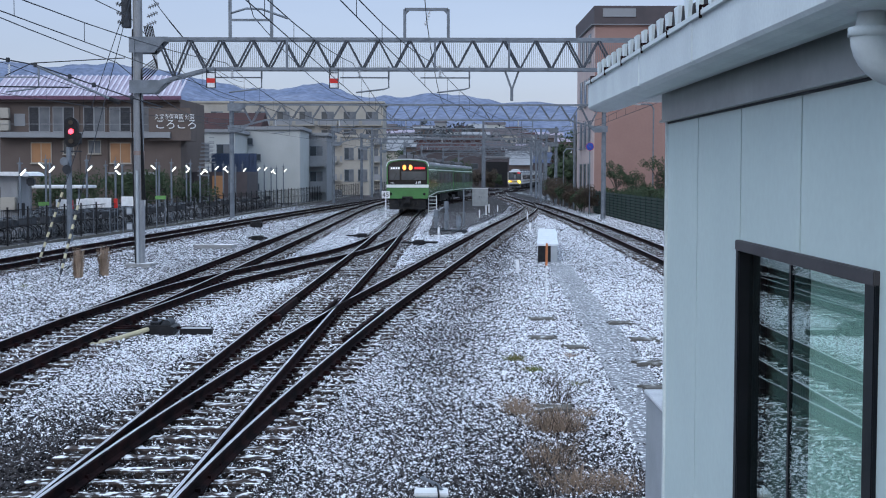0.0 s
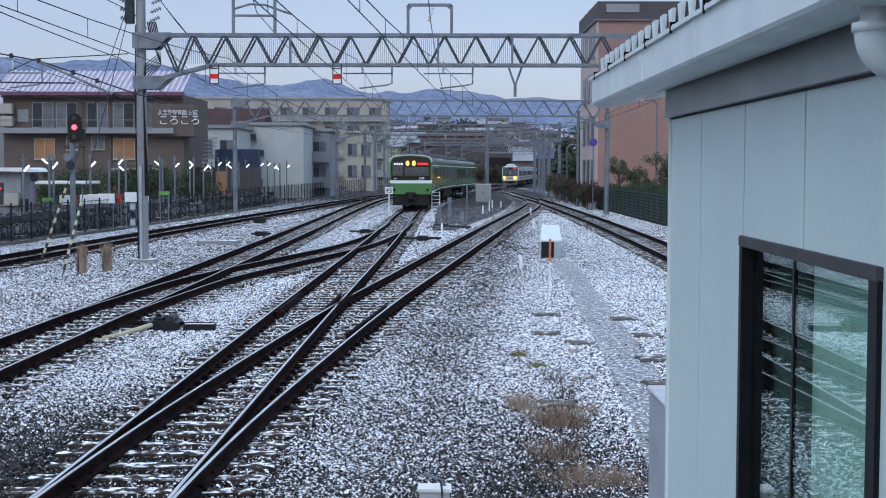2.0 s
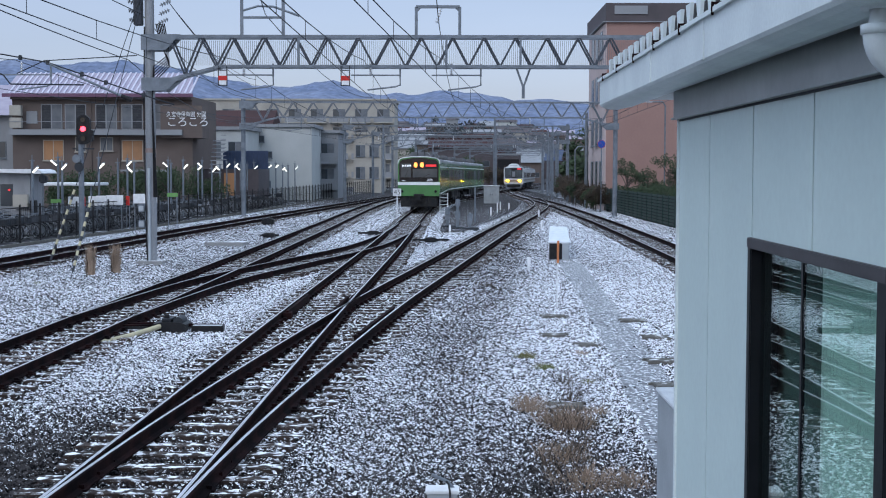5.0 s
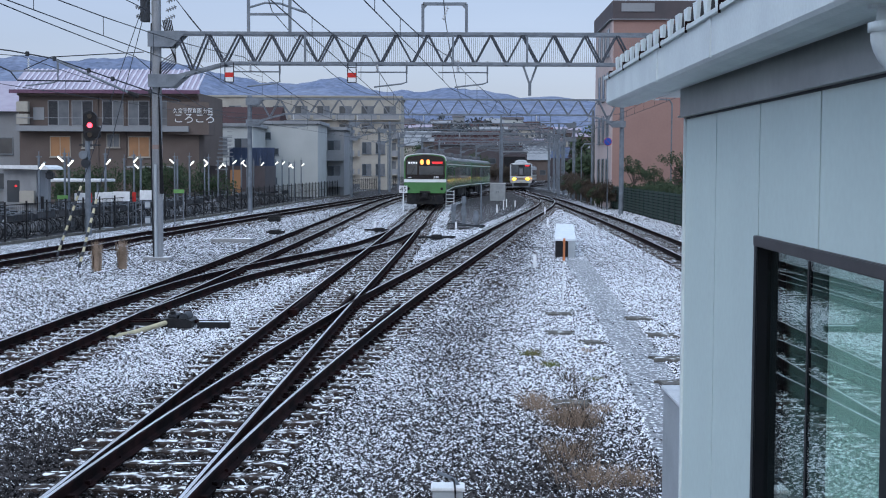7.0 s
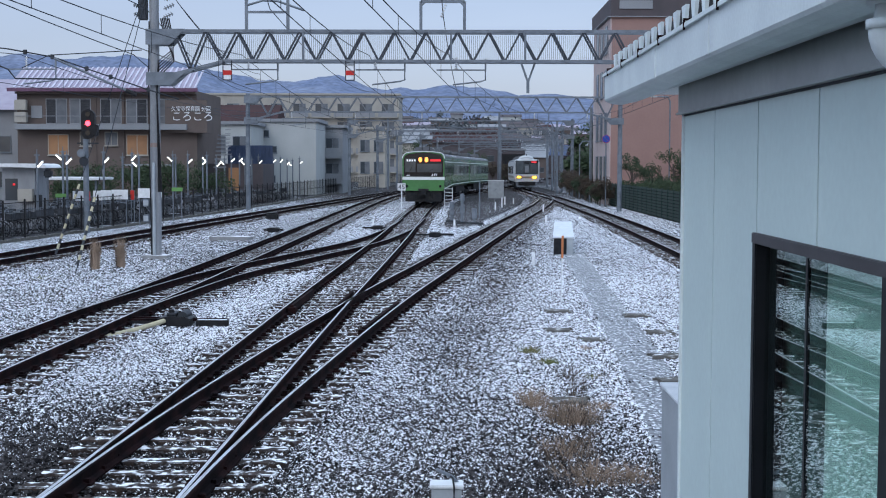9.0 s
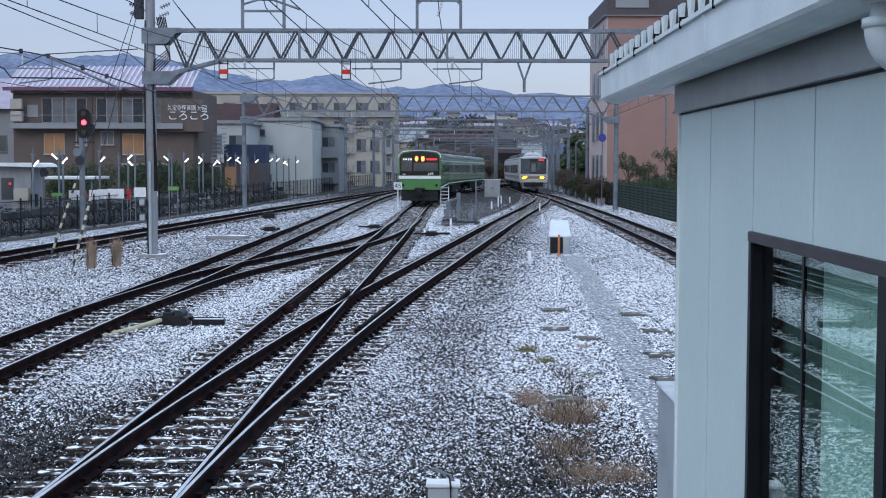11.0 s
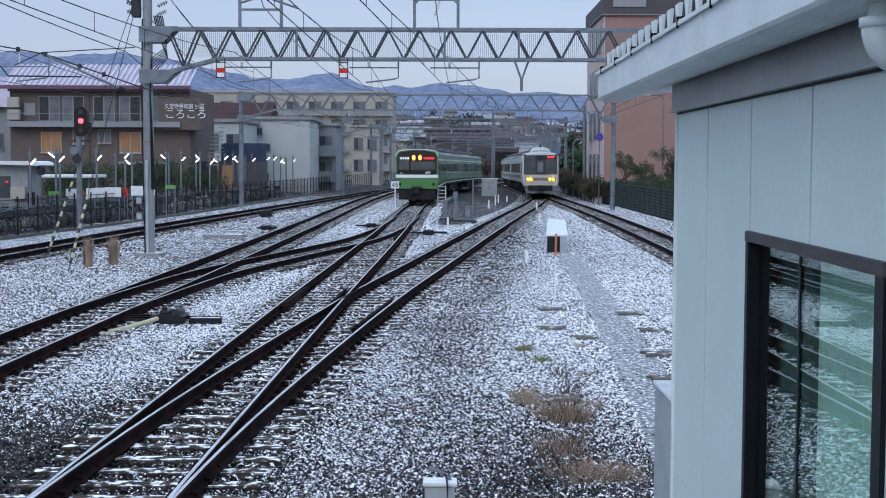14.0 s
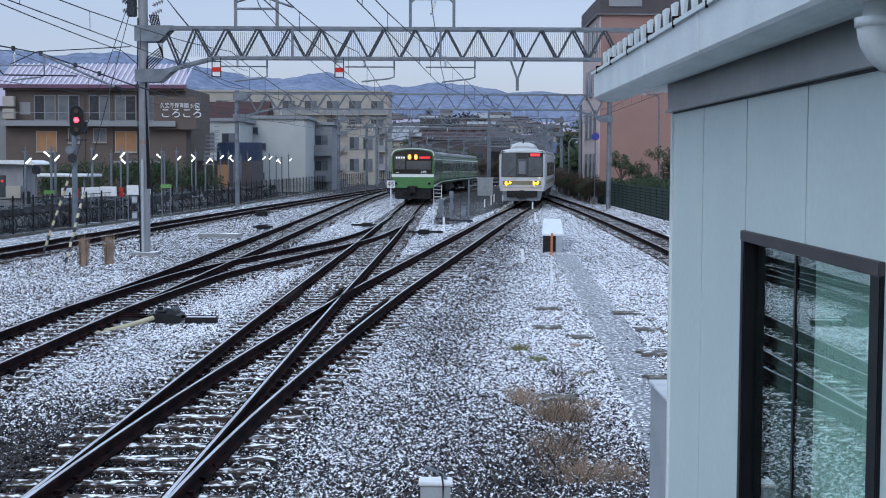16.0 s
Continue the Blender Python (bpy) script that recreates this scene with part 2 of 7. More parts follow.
def ballast_material(name, stones, level):
    """Dark crushed stone with thin snow lying on it; for the sheet and for the loose stones on it."""
    m = bpy.data.materials.new(name)
    m.use_nodes = True
    n, l = m.node_tree.nodes, m.node_tree.links
    b = n["Principled BSDF"]
    b.inputs["Roughness"].default_value, b.inputs["Specular IOR Level"].default_value = 0.9, 0.15

    def math_(op, a, c=None, d=None):
        q = n.new("ShaderNodeMath")
        q.operation = op
        for k, v in enumerate((a, c, d)):
            if v is None:
                continue
            if isinstance(v, (int, float)):
                q.inputs[k].default_value = v
            else:
                l.new(v, q.inputs[k])
        return q.outputs[0]

    geo = n.new("ShaderNodeNewGeometry")
    wide, med = n.new("ShaderNodeTexNoise"), n.new("ShaderNodeTexNoise")
    wide.inputs["Scale"].default_value, wide.inputs["Detail"].default_value = 0.35, 4
    med.inputs["Scale"].default_value, med.inputs["Detail"].default_value = 60.0, 3
    l.new(geo.outputs["Position"], wide.inputs["Vector"]), l.new(geo.outputs["Position"], med.inputs["Vector"])
    stone = n.new("ShaderNodeValToRGB")
    stone.color_ramp.elements[0].color, stone.color_ramp.elements[1].color = (0.006, 0.0055, 0.0065, 1), (0.085, 0.078, 0.08, 1)
    if stones:
        each, height = geo.outputs["Random Per Island"], med.outputs["Fac"]
    else:
        vor = n.new("ShaderNodeTexVoronoi")
        vor.inputs["Scale"].default_value = 19.0
        l.new(geo.outputs["Position"], vor.inputs["Vector"])
        sepc = n.new("ShaderNodeSeparateColor")
        l.new(vor.outputs["Color"], sepc.inputs[0])
        each, height = sepc.outputs[0], vor.outputs["Distance"]
    tone = math_("FRACT", math_("MULTIPLY", each, 7.31))
    l.new(tone, stone.inputs[0])
    up, place = n.new("ShaderNodeSeparateXYZ"), n.new("ShaderNodeSeparateXYZ")
    l.new(geo.outputs["Normal"], up.inputs[0]), l.new(geo.outputs["Position"], place.inputs[0])
    score = math_("MULTIPLY_ADD", each, 0.28, math_("MULTIPLY", up.outputs["Z"], 0.5))
    score = math_("MULTIPLY_ADD", med.outputs["Fac"], 0.8, score)
    score = math_("MULTIPLY_ADD", wide.outputs["Fac"], 0.16, score)
    # the trodden, weedy strip beside the branching track keeps less snow, and so does the stone close to the platform
    across = math_("DIVIDE", math_("SUBTRACT", place.outputs["X"], math_("MULTIPLY_ADD", place.outputs["Y"], 0.072, -1.62)), 0.95)
    strip = math_("POWER", 2.718, math_("MULTIPLY", math_("MULTIPLY", across, across), -1.0))
    worn = n.new("ShaderNodeMapRange")
    worn.inputs["From Min"].default_value, worn.inputs["From Max"].default_value = 15.0, 20.0
    worn.inputs["To Min"].default_value, worn.inputs["To Max"].default_value = -0.02, -0.15
    l.new(place.outputs["Y"], worn.inputs["Value"])
    score = math_("MULTIPLY_ADD", strip, worn.outputs[0], score)
    # oily bed of the main track by the platform end
    off = math_("DIVIDE", math_("ADD", place.outputs["X"], 3.9), 1.4)
    bed = math_("POWER", 2.718, math_("MULTIPLY", math_("MULTIPLY", off, off), -1.0))
    fade = n.new("ShaderNodeMapRange")
    fade.inputs["From Min"].default_value, fade.inputs["From Max"].default_value = 12.5, 19.0
    fade.inputs["To Min"].default_value, fade.inputs["To Max"].default_value = -0.20, 0.0
    l.new(place.outputs["Y"], fade.inputs["Value"])
    score = math_("MULTIPLY_ADD", bed, fade.outputs[0], score)
    off = math_("DIVIDE", math_("ADD", place.outputs["X"], -0.9), 1.2)
    weedy = math_("POWER", 2.718, math_("MULTIPLY", math_("MULTIPLY", off, off), -1.0))
    score = math_("MULTIPLY_ADD", math_("MULTIPLY", weedy, 0.5), fade.outputs[0], score)
    far = n.new("ShaderNodeMapRange")
    far.inputs["From Min"].default_value, far.inputs["From Max"].default_value = 11.5, 19.0
    far.inputs["To Min"].default_value, far.inputs["To Max"].default_value = -0.09, 0.055
    l.new(place.outputs["Y"], far.inputs["Value"])
    score = math_("ADD", score, far.outputs[0])
    # trains keep the ballast towards the bend nearly bare
    bare = n.new("ShaderNodeMapRange")
    bare.inputs["From Min"].default_value, bare.inputs["From Max"].default_value = 95.0, 150.0
    bare.inputs["To Min"].default_value, bare.inputs["To Max"].default_value = 0.0, -0.24
    l.new(place.outputs["Y"], bare.inputs["Value"])
    score = math_("ADD", score, bare.outputs[0])
    left = n.new("ShaderNodeMapRange")
    left.inputs["From Min"].default_value, left.inputs["From Max"].default_value = -7.5, -3.5
    left.inputs["To Min"].default_value, left.inputs["To Max"].default_value = -0.065, 0.0
    l.new(place.outputs["X"], left.inputs["Value"])
    score = math_("ADD", score, left.outputs[0])
    mr = n.new("ShaderNodeMapRange")
    mr.inputs["From Min"].default_value, mr.inputs["From Max"].default_value = level, level + 0.045
    l.new(score, mr.inputs["Value"])
    mix = n.new("ShaderNodeMix")
    mix.data_type = "RGBA"
    mix.inputs["B"].default_value = (0.85, 0.87, 0.92, 1)
    l.new(mr.outputs[0], mix.inputs["Factor"]), l.new(stone.outputs[0], mix.inputs["A"])
    l.new(mix.outputs["Result"], b.inputs["Base Color"])
    bp = n.new("ShaderNodeBump")
    bp.inputs["Strength"].default_value, bp.inputs["Distance"].default_value = 0.8, 0.03 if not stones else 0.005
    l.new(height, bp.inputs["Height"]), l.new(bp.outputs[0], b.inputs["Normal"])
    return m


M["ballast"] = ballast_material("snow_dusted_ballast", False, 1.12)
M["stones"] = ballast_material("snow_dusted_stones", True, 0.885)
M["dark_ballast"] = ballast_material("bare_dark_ballast", False, 1.31)
M["asphalt"] = material("damp_asphalt", (0.038, 0.038, 0.042), 0.85, 0, (0.06, 0.06, 0.065), 0.6, grain=40, amount=0.2, bump=0.3, snow=0.12, snow_scale=0.8)


# ---------------------------------------------------------------- helpers of this scene
def part(name, bm, mat, parent=None, label="", smooth=False):
    """Links a bmesh as one mesh object, under a thing or a part if one is given."""
    me = bpy.data.meshes.new(name)
    bm.to_mesh(me)
    bm.free()
    for m in (mat if isinstance(mat, (list, tuple)) else [mat]):
        me.materials.append(m)
    if smooth:
        me.polygons.foreach_set("use_smooth", [True] * len(me.polygons))
    ob = new(name, me)
    ob.parent = parent
    if label:
        ob["label"] = label
    return ob


def thing(name, label, category, m=None, group="", kind=""):
    ob = new(name)
    ob.matrix_basis = m or Matrix()
    return tagged(ob, label, category, group, kind)


def box(bm, x0, x1, y0, y1, z0, z1, bevel=0.0, m=None, mi=0):
    made = bmesh.ops.create_cube(bm, size=1.0)["verts"]
    for v in made:
        v.co = Vector((x0 + (v.co.x + 0.5) * (x1 - x0), y0 + (v.co.y + 0.5) * (y1 - y0), z0 + (v.co.z + 0.5) * (z1 - z0)))
    faces = {f for v in made for f in v.link_faces}
    for f in faces:
        f.material_index = mi
    if bevel:
        edges = {e for v in made for e in v.link_edges}
        r = bmesh.ops.bevel(bm, geom=list(edges), offset=bevel, segments=2, affect="EDGES", clamp_overlap=True)
        made = list({v for f in r["faces"] for v in f.verts} | {v for v in made if v.is_valid})
    if m:
        bmesh.ops.transform(bm, matrix=m, verts=made)
    return bm


def beam(bm, a, b, w, h=None, up=(0, 0, 1)):
    """A bar with a rectangular section from a to b."""
    a, b = Vector(a), Vector(b)
    d = (b - a).normalized()
    s = d.cross(Vector(up))
    if s.length < 1e-4:
        s = d.cross(Vector((1, 0, 0)))
    s.normalize()
    u = s.cross(d)
    h = h or w
    ring = [(-w / 2, -h / 2), (w / 2, -h / 2), (w / 2, h / 2), (-w / 2, h / 2)]
    va = [bm.verts.new(a + s * p + u * q) for p, q in ring]
    vb = [bm.verts.new(b + s * p + u * q) for p, q in ring]
    bm.faces.new(va[::-1]), bm.faces.new(vb)
    for i in range(4):
        bm.faces.new((va[i], va[(i + 1) % 4], vb[(i + 1) % 4], vb[i]))
    return bm


def tube(bm, pts, r, seg=8, r2=None):
    """A round bar along points."""
    pts = [Vector(p) for p in pts]
    rings = []
    for i, p in enumerate(pts):
        d = (pts[min(i + 1, len(pts) - 1)] - pts[max(i - 1, 0)]).normalized()
        s = d.cross(Vector((0, 0, 1)))
        if s.length < 1e-3:
            s = d.cross(Vector((0, 1, 0)))
        s.normalize()
        u = s.cross(d)
        k = r if r2 is None else r + (r2 - r) * i / (len(pts) - 1)
        rings.append([bm.verts.new(p + (s * math.cos(j * math.tau / seg) + u * math.sin(j * math.tau / seg)) * k) for j in range(seg)])
    for a, b in zip(rings, rings[1:]):
        for j in range(seg):
            bm.faces.new((a[j], a[(j + 1) % seg], b[(j + 1) % seg], b[j]))
    bm.faces.new(rings[0][::-1]), bm.faces.new(rings[-1])
    return bm


def loft(bm, sections, close=True, caps=True, mi=0):
    """Skins a row of closed sections with the same number of points."""
    rows = [[bm.verts.new(p) for p in s] for s in sections]
    n = len(rows[0])
    for a, b in zip(rows, rows[1:]):
        for j in range(n if close else n - 1):
            bm.faces.new((a[j], a[(j + 1) % n], b[(j + 1) % n], b[j])).material_index = mi
    if caps:
        bm.faces.new(rows[0][::-1]).material_index = mi
        bm.faces.new(rows[-1]).material_index = mi
    return bm


def way(points):
    """A smooth x(y) through (y, x) points."""
    ys = [p[0] for p in points]
    xs = [p[1] for p in points]
    n = len(ys)
    sl = [(xs[min(i + 1, n - 1)] - xs[max(i - 1, 0)]) / (ys[min(i + 1, n - 1)] - ys[max(i - 1, 0)]) for i in range(n)]

    def f(y):
        if y <= ys[0]:
            return xs[0] + sl[0] * (y - ys[0])
        if y >= ys[-1]:
            return xs[-1] + sl[-1] * (y - ys[-1])
        i = max(j for j in range(n - 1) if ys[j] <= y)
        h = ys[i + 1] - ys[i]
        t = (y - ys[i]) / h
        return ((2 * t ** 3 - 3 * t ** 2 + 1) * xs[i] + (t ** 3 - 2 * t ** 2 + t) * h * sl[i]
                + (3 * t ** 2 - 2 * t ** 3) * xs[i + 1] + (t ** 3 - t ** 2) * h * sl[i + 1])
    return f


# ---------------------------------------------------------------- ground
TRACK = {
    "fence": way([(30, -13.9), (41, -13.35), (57, -12.45), (80, -10.95), (113, -8.6), (148, -6.0), (200, 0.5), (280, 12)]),
    "second": way([(4, -6.65), (25, -6.5), (60, -6.45), (110, -6.4), (150, -4.9), (200, 1.2), (280, 13)]),
    "cross": way([(25, -6.5), (28, -6.35), (33.7, -5.9), (40, -4.8), (48, -3.35), (56, -2.65), (62, -2.4), (70, -2.3)]),
    "main": way([(4, -2.87), (16, -2.81), (28, -2.72), (50, -2.5), (90, -2.3), (110, -1.8), (130, -0.3), (150, 1.9), (200, 7.5), (280, 18)]),
    "branch": way([(4, -2.87), (11, -2.8), (16.3, -2.52), (27.5, -1.6), (37, -0.62), (52, 0.95), (70, 2.9), (84, 4.5), (96, 5.8), (107, 6.8),
                   (117, 7.4), (130, 7.75), (152, 7.7), (178, 7.9), (208, 9.1), (239, 11.2), (272, 14.3), (320, 19.8), (400, 31)]),
    "right": way([(25, 6.95), (46, 7.5), (70, 7.93), (90, 8.05), (110, 8.1), (125, 8.0), (140, 7.8), (152, 7.72)]),
}
FENCE = way([(40, -17.6), (51, -16.7), (67, -15.4), (93, -13.95), (150, -12.0), (191, -9.8), (240, -4)])
GAUGE, RAIL = 1.132, 0.15


def grade(x, y):
    """The line falls gently towards the bend; the bicycle park beside it stays level."""
    t = min(1.0, max(0.0, (y - 115) / 150))
    k = min(1.0, max(0.0, (x - FENCE(min(y, 240)) - 2) / 4))
    return -0.5 * t * k



def make_ground():
    bm = bmesh.new()
    xs = [-3500, -900, -260, -90, -40] + [-25 + i for i in range(46)] + [40, 90, 260, 900, 3500]
    ys = [-300, -60, -15] + [i for i in range(0, 60)] + [60 + 4 * i for i in range(60)] + [320, 420, 700, 1500, 4700]
    rows = []
    for y in ys:
        row = []
        for x in xs:
            z = -0.085
            if -20 < x < 18 and 0 < y < 200:
                z += 0.03 * noise.noise((x * 0.35, y * 0.25, 3))
            row.append(bm.verts.new((x, y, z + grade(x, y))))
        rows.append(row)
    for a, b in zip(rows, rows[1:]):
        for j in range(len(a) - 1):
            bm.faces.new((a[j], a[j + 1], b[j + 1], b[j]))
    for name, x0, x1 in (("pavement_left", -90, None), ("pavement_right", 11.3, 90)):
        pv = bmesh.new()
        ends = [36, 44, 51, 67, 93, 150, 191, 230]
        rows = [[(x0, q, -0.02 + (grade(x0, q) if x1 else 0)), (FENCE(q) - 0.1, q, -0.02) if x1 is None else (x1, q, -0.02 + grade(x1, q))] for q in ends]
        vs = [[pv.verts.new(v) for v in r] for r in rows]
        for a, b in zip(vs, vs[1:]):
            pv.faces.new((a[0], a[1], b[1], b[0]))
        tagged(part(name, pv, M["asphalt"]), "dark damp asphalt with traces of snow", "pavement", kind="structure")
    pv = bmesh.new()
    ends = list(range(64, 215, 6))
    vs = [[pv.verts.new((TRACK["main"](q) + 1.75 + 0.25 * noise.noise((q * 0.3, 2, 0)), q, grade(5, q))), pv.verts.new((max(TRACK["main"](q) + 2.6, TRACK["branch"](q) - 1.75 + 0.3 * noise.noise((q * 0.3, 7, 0))), q, grade(5, q)))] for q in ends]
    for a, b in zip(vs, vs[1:]):
        pv.faces.new((a[0], a[1], b[1], b[0]))
    tagged(part("pavement_middle", pv, M["dark_ballast"]), "dark bare ground between the two trains", "ground", kind="structure")
    tagged(part("ground", bm, M["ballast"], smooth=True), "grey railway ballast dusted with thin snow", "ground", kind="structure")


def make_stones():
    """Loose crushed stone near the platform end, thinning with distance."""
    rng = np.random.default_rng(5)
    n = 250000
    y = np.concatenate([9.5 + 26 * rng.random(185000) ** 1.35, 35 + 60 * rng.random(65000) ** 1.3])
    x = (-0.345 + 0.60 * rng.random(n)) * y
    x = np.where(y > 35, np.maximum(x, -17 + 0.045 * y), x)
    x = np.where(y > 35, np.minimum(x, 10.9), x)
    keep = np.ones(n, bool)
    near = np.full(n, 9.0)
    yy = np.linspace(4, 100, 500)
    for k, f in TRACK.items():
        lo, hi = {"cross": (25, 70), "fence": (30, 270), "right": (20, 152)}.get(k, (0, 400))
        off = np.abs(x - np.interp(y, yy, [f(v) for v in yy]))
        near = np.minimum(near, np.where((y > lo) & (y < hi), off, 9.0))
    keep &= ~((x > 1.0) & (y < 8.5))
    gap0, gap1 = (np.interp(y, yy, [TRACK[k](v) for v in yy]) for k in ("main", "branch"))
    keep &= ~((y > 65) & (x > gap0 + 1.7) & (x < gap1 - 1.8) & (rng.random(n) < 0.75))
    lane = np.interp(y, [9, 15, 21.3, 35.5, 41.9, 46], [2.1, 2.42, 2.80, 3.37, 3.62, 3.78])
    keep &= ~((np.abs(x - lane) < 0.34) & (y < 43) & (rng.random(n) < 0.95))
    keep &= ~((near < 1.2) & (rng.random(n) < 0.45))
    x, y, near = x[keep], y[keep], near[keep]
    n = len(x)
    s = (0.014 + 0.0145 * rng.random(n)) * (1 + np.clip(y - 20, 0, 60) * 0.018)
    z = np.where(near < 1.3, -0.07 + 0.055 * rng.random(n), -0.065 + 0.02 * rng.random(n))
    base = np.array([(1, 0, 0), (0, 1, 0), (-1, 0, 0), (0, -1, 0), (0.3, 0.2, 0.8), (-0.2, 0.1, -0.8)])
    v = base[None] * (0.65 + 0.7 * rng.random((n, 6, 1))) + 0.25 * (rng.random((n, 6, 3)) - 0.5)
    a = rng.random(n) * math.tau
    c, d = np.cos(a), np.sin(a)
    vx = v[..., 0] * c[:, None] - v[..., 1] * d[:, None]
    vy = v[..., 0] * d[:, None] + v[..., 1] * c[:, None]
    tilt = (rng.random(n) - 0.5) * 1.1
    vz = v[..., 2] + vx * tilt[:, None]
    co = np.stack([vx * s[:, None] + x[:, None], vy * s[:, None] + y[:, None], vz * s[:, None] + z[:, None]], -1)
    tri = np.array([(0, 1, 4), (1, 2, 4), (2, 3, 4), (3, 0, 4), (1, 0, 5), (2, 1, 5), (3, 2, 5), (0, 3, 5)])
    faces = (tri[None] + (np.arange(n) * 6)[:, None, None]).reshape(-1, 3)
    me = bpy.data.meshes.new("ballast_stones")
    me.from_pydata(co.reshape(-1, 3), [], faces)
    me.materials.append(M["stones"])
    tagged(new("ballast_stones", me), "loose crushed grey stones with snow on top", "gravel", kind="stuff")


# ---------------------------------------------------------------- tracks
def rail_mesh(f, side, y0, y1):
    prof = [(-0.06, 0.0), (0.06, 0.0), (0.06, 0.015), (0.012, 0.035), (0.012, 0.105), (0.033, 0.115), (0.033, 0.140), (0.026, 0.148), (0.017, RAIL),
            (-0.017, RAIL), (-0.026, 0.148), (-0.033, 0.140), (-0.033, 0.115), (-0.012, 0.105), (-0.012, 0.035), (-0.06, 0.015)]
    bm = bmesh.new()
    ys = []
    y = y0
    while y < y1:
        ys.append(y)
        y += 0.8 if y < 60 else 2.5
    ys.append(y1)
    rows = []
    for y in ys:
        sl = (f(y + 0.1) - f(y - 0.1)) / 0.2
        nrm = Vector((1, -sl, 0)).normalized()
        c = Vector((f(y), y, grade(f(y), y))) + nrm * side * GAUGE / 2
        rows.append([bm.verts.new(c + nrm * p + Vector((0, 0, q))) for p, q in prof])
    n = len(prof)
    for a, b in zip(rows, rows[1:]):
        for j in range(n):
            fc = bm.faces.new((a[j], a[(j + 1) % n], b[(j + 1) % n], b[j]))
            fc.material_index = 1 if j == 8 else 0
    bm.faces.new(rows[0][::-1]), bm.faces.new(rows[-1])
    return bm


def make_track(key, y0, y1, label, sleepers=(), step=0.56, far=None, length=2.1):
    f = TRACK[key]
    t = thing("railway_track", label, "railway track", group="railway tracks")
    for side in (-1, 1):
        part("rail", rail_mesh(f, side, y0, y1), [M["rail_side"], M["rail_top"]], t)
    return t


SLEEPER = {}


def sleeper_mesh(length):
    key = round(length, 1)
    if key not in SLEEPER:
        bm = bmesh.new()
        box(bm, -key / 2, key / 2, -0.105, 0.105, -0.12, 0.0, 0.008)
        me = bpy.data.meshes.new("sleeper")
        bm.to_mesh(me)
        bm.free()
        me.materials.append(M["sleeper"])
        SLEEPER[key] = me
    return SLEEPER[key]


def lay_sleepers(track, key, y0, y1, step, cut=None, single=150, other=None):
    """Sleepers along a track; where a second track shares them, they reach under both."""
    f = TRACK[key]
    rng = random.Random(key)
    rest = bmesh.new()
    n, y = 0, y0
    while y < y1:
        x, length = f(y), 2.1
        if other and abs(TRACK[other](y) - x) < 1.9:
            x2 = TRACK[other](y)
            length = 2.1 + abs(x2 - x)
            x = (x + x2) / 2
        sl = (f(y + 0.2) - f(y - 0.2)) / 0.4
        ang = -math.atan(sl) * (0.3 if other else 1)
        m = Matrix.Translation((x + rng.uniform(-0.05, 0.05), y + rng.uniform(-0.03, 0.03), grade(x, y) - 0.005 + rng.uniform(-0.012, 0.006))) @ Matrix.Rotation(ang, 4, "Z")
        if n < single:
            ob = new("sleeper", sleeper_mesh(length))
            ob.parent, ob.matrix_basis = track, m
        else:
            box(rest, -length / 2, length / 2, -0.105, 0.105, -0.12, 0.0, 0, m)
        n += 1
        y += step
    if n > single:
        tagged(part("sleeper_bed", rest, M["sleeper"], track), kind="stuff")
    else:
        rest.free()


def fastenings(track, key, y0, y1, step, other=None):
    """Base plates and clips along both rails."""
    bm = bmesh.new()
    f = TRACK[key]
    y = y0
    while y < y1:
        for side in (-1, 1):
            x = f(y) + side * GAUGE / 2
            box(bm, x - 0.15, x + 0.15, y - 0.07, y + 0.07, 0.0, 0.022)
            for k in (-1, 1):
                box(bm, x + k * 0.095 - 0.03, x + k * 0.095 + 0.03, y - 0.035, y + 0.035, 0.02, 0.055)
        y += step
    tagged(part("rail_fastening", bm, M["rail_side"], track), kind="stuff")


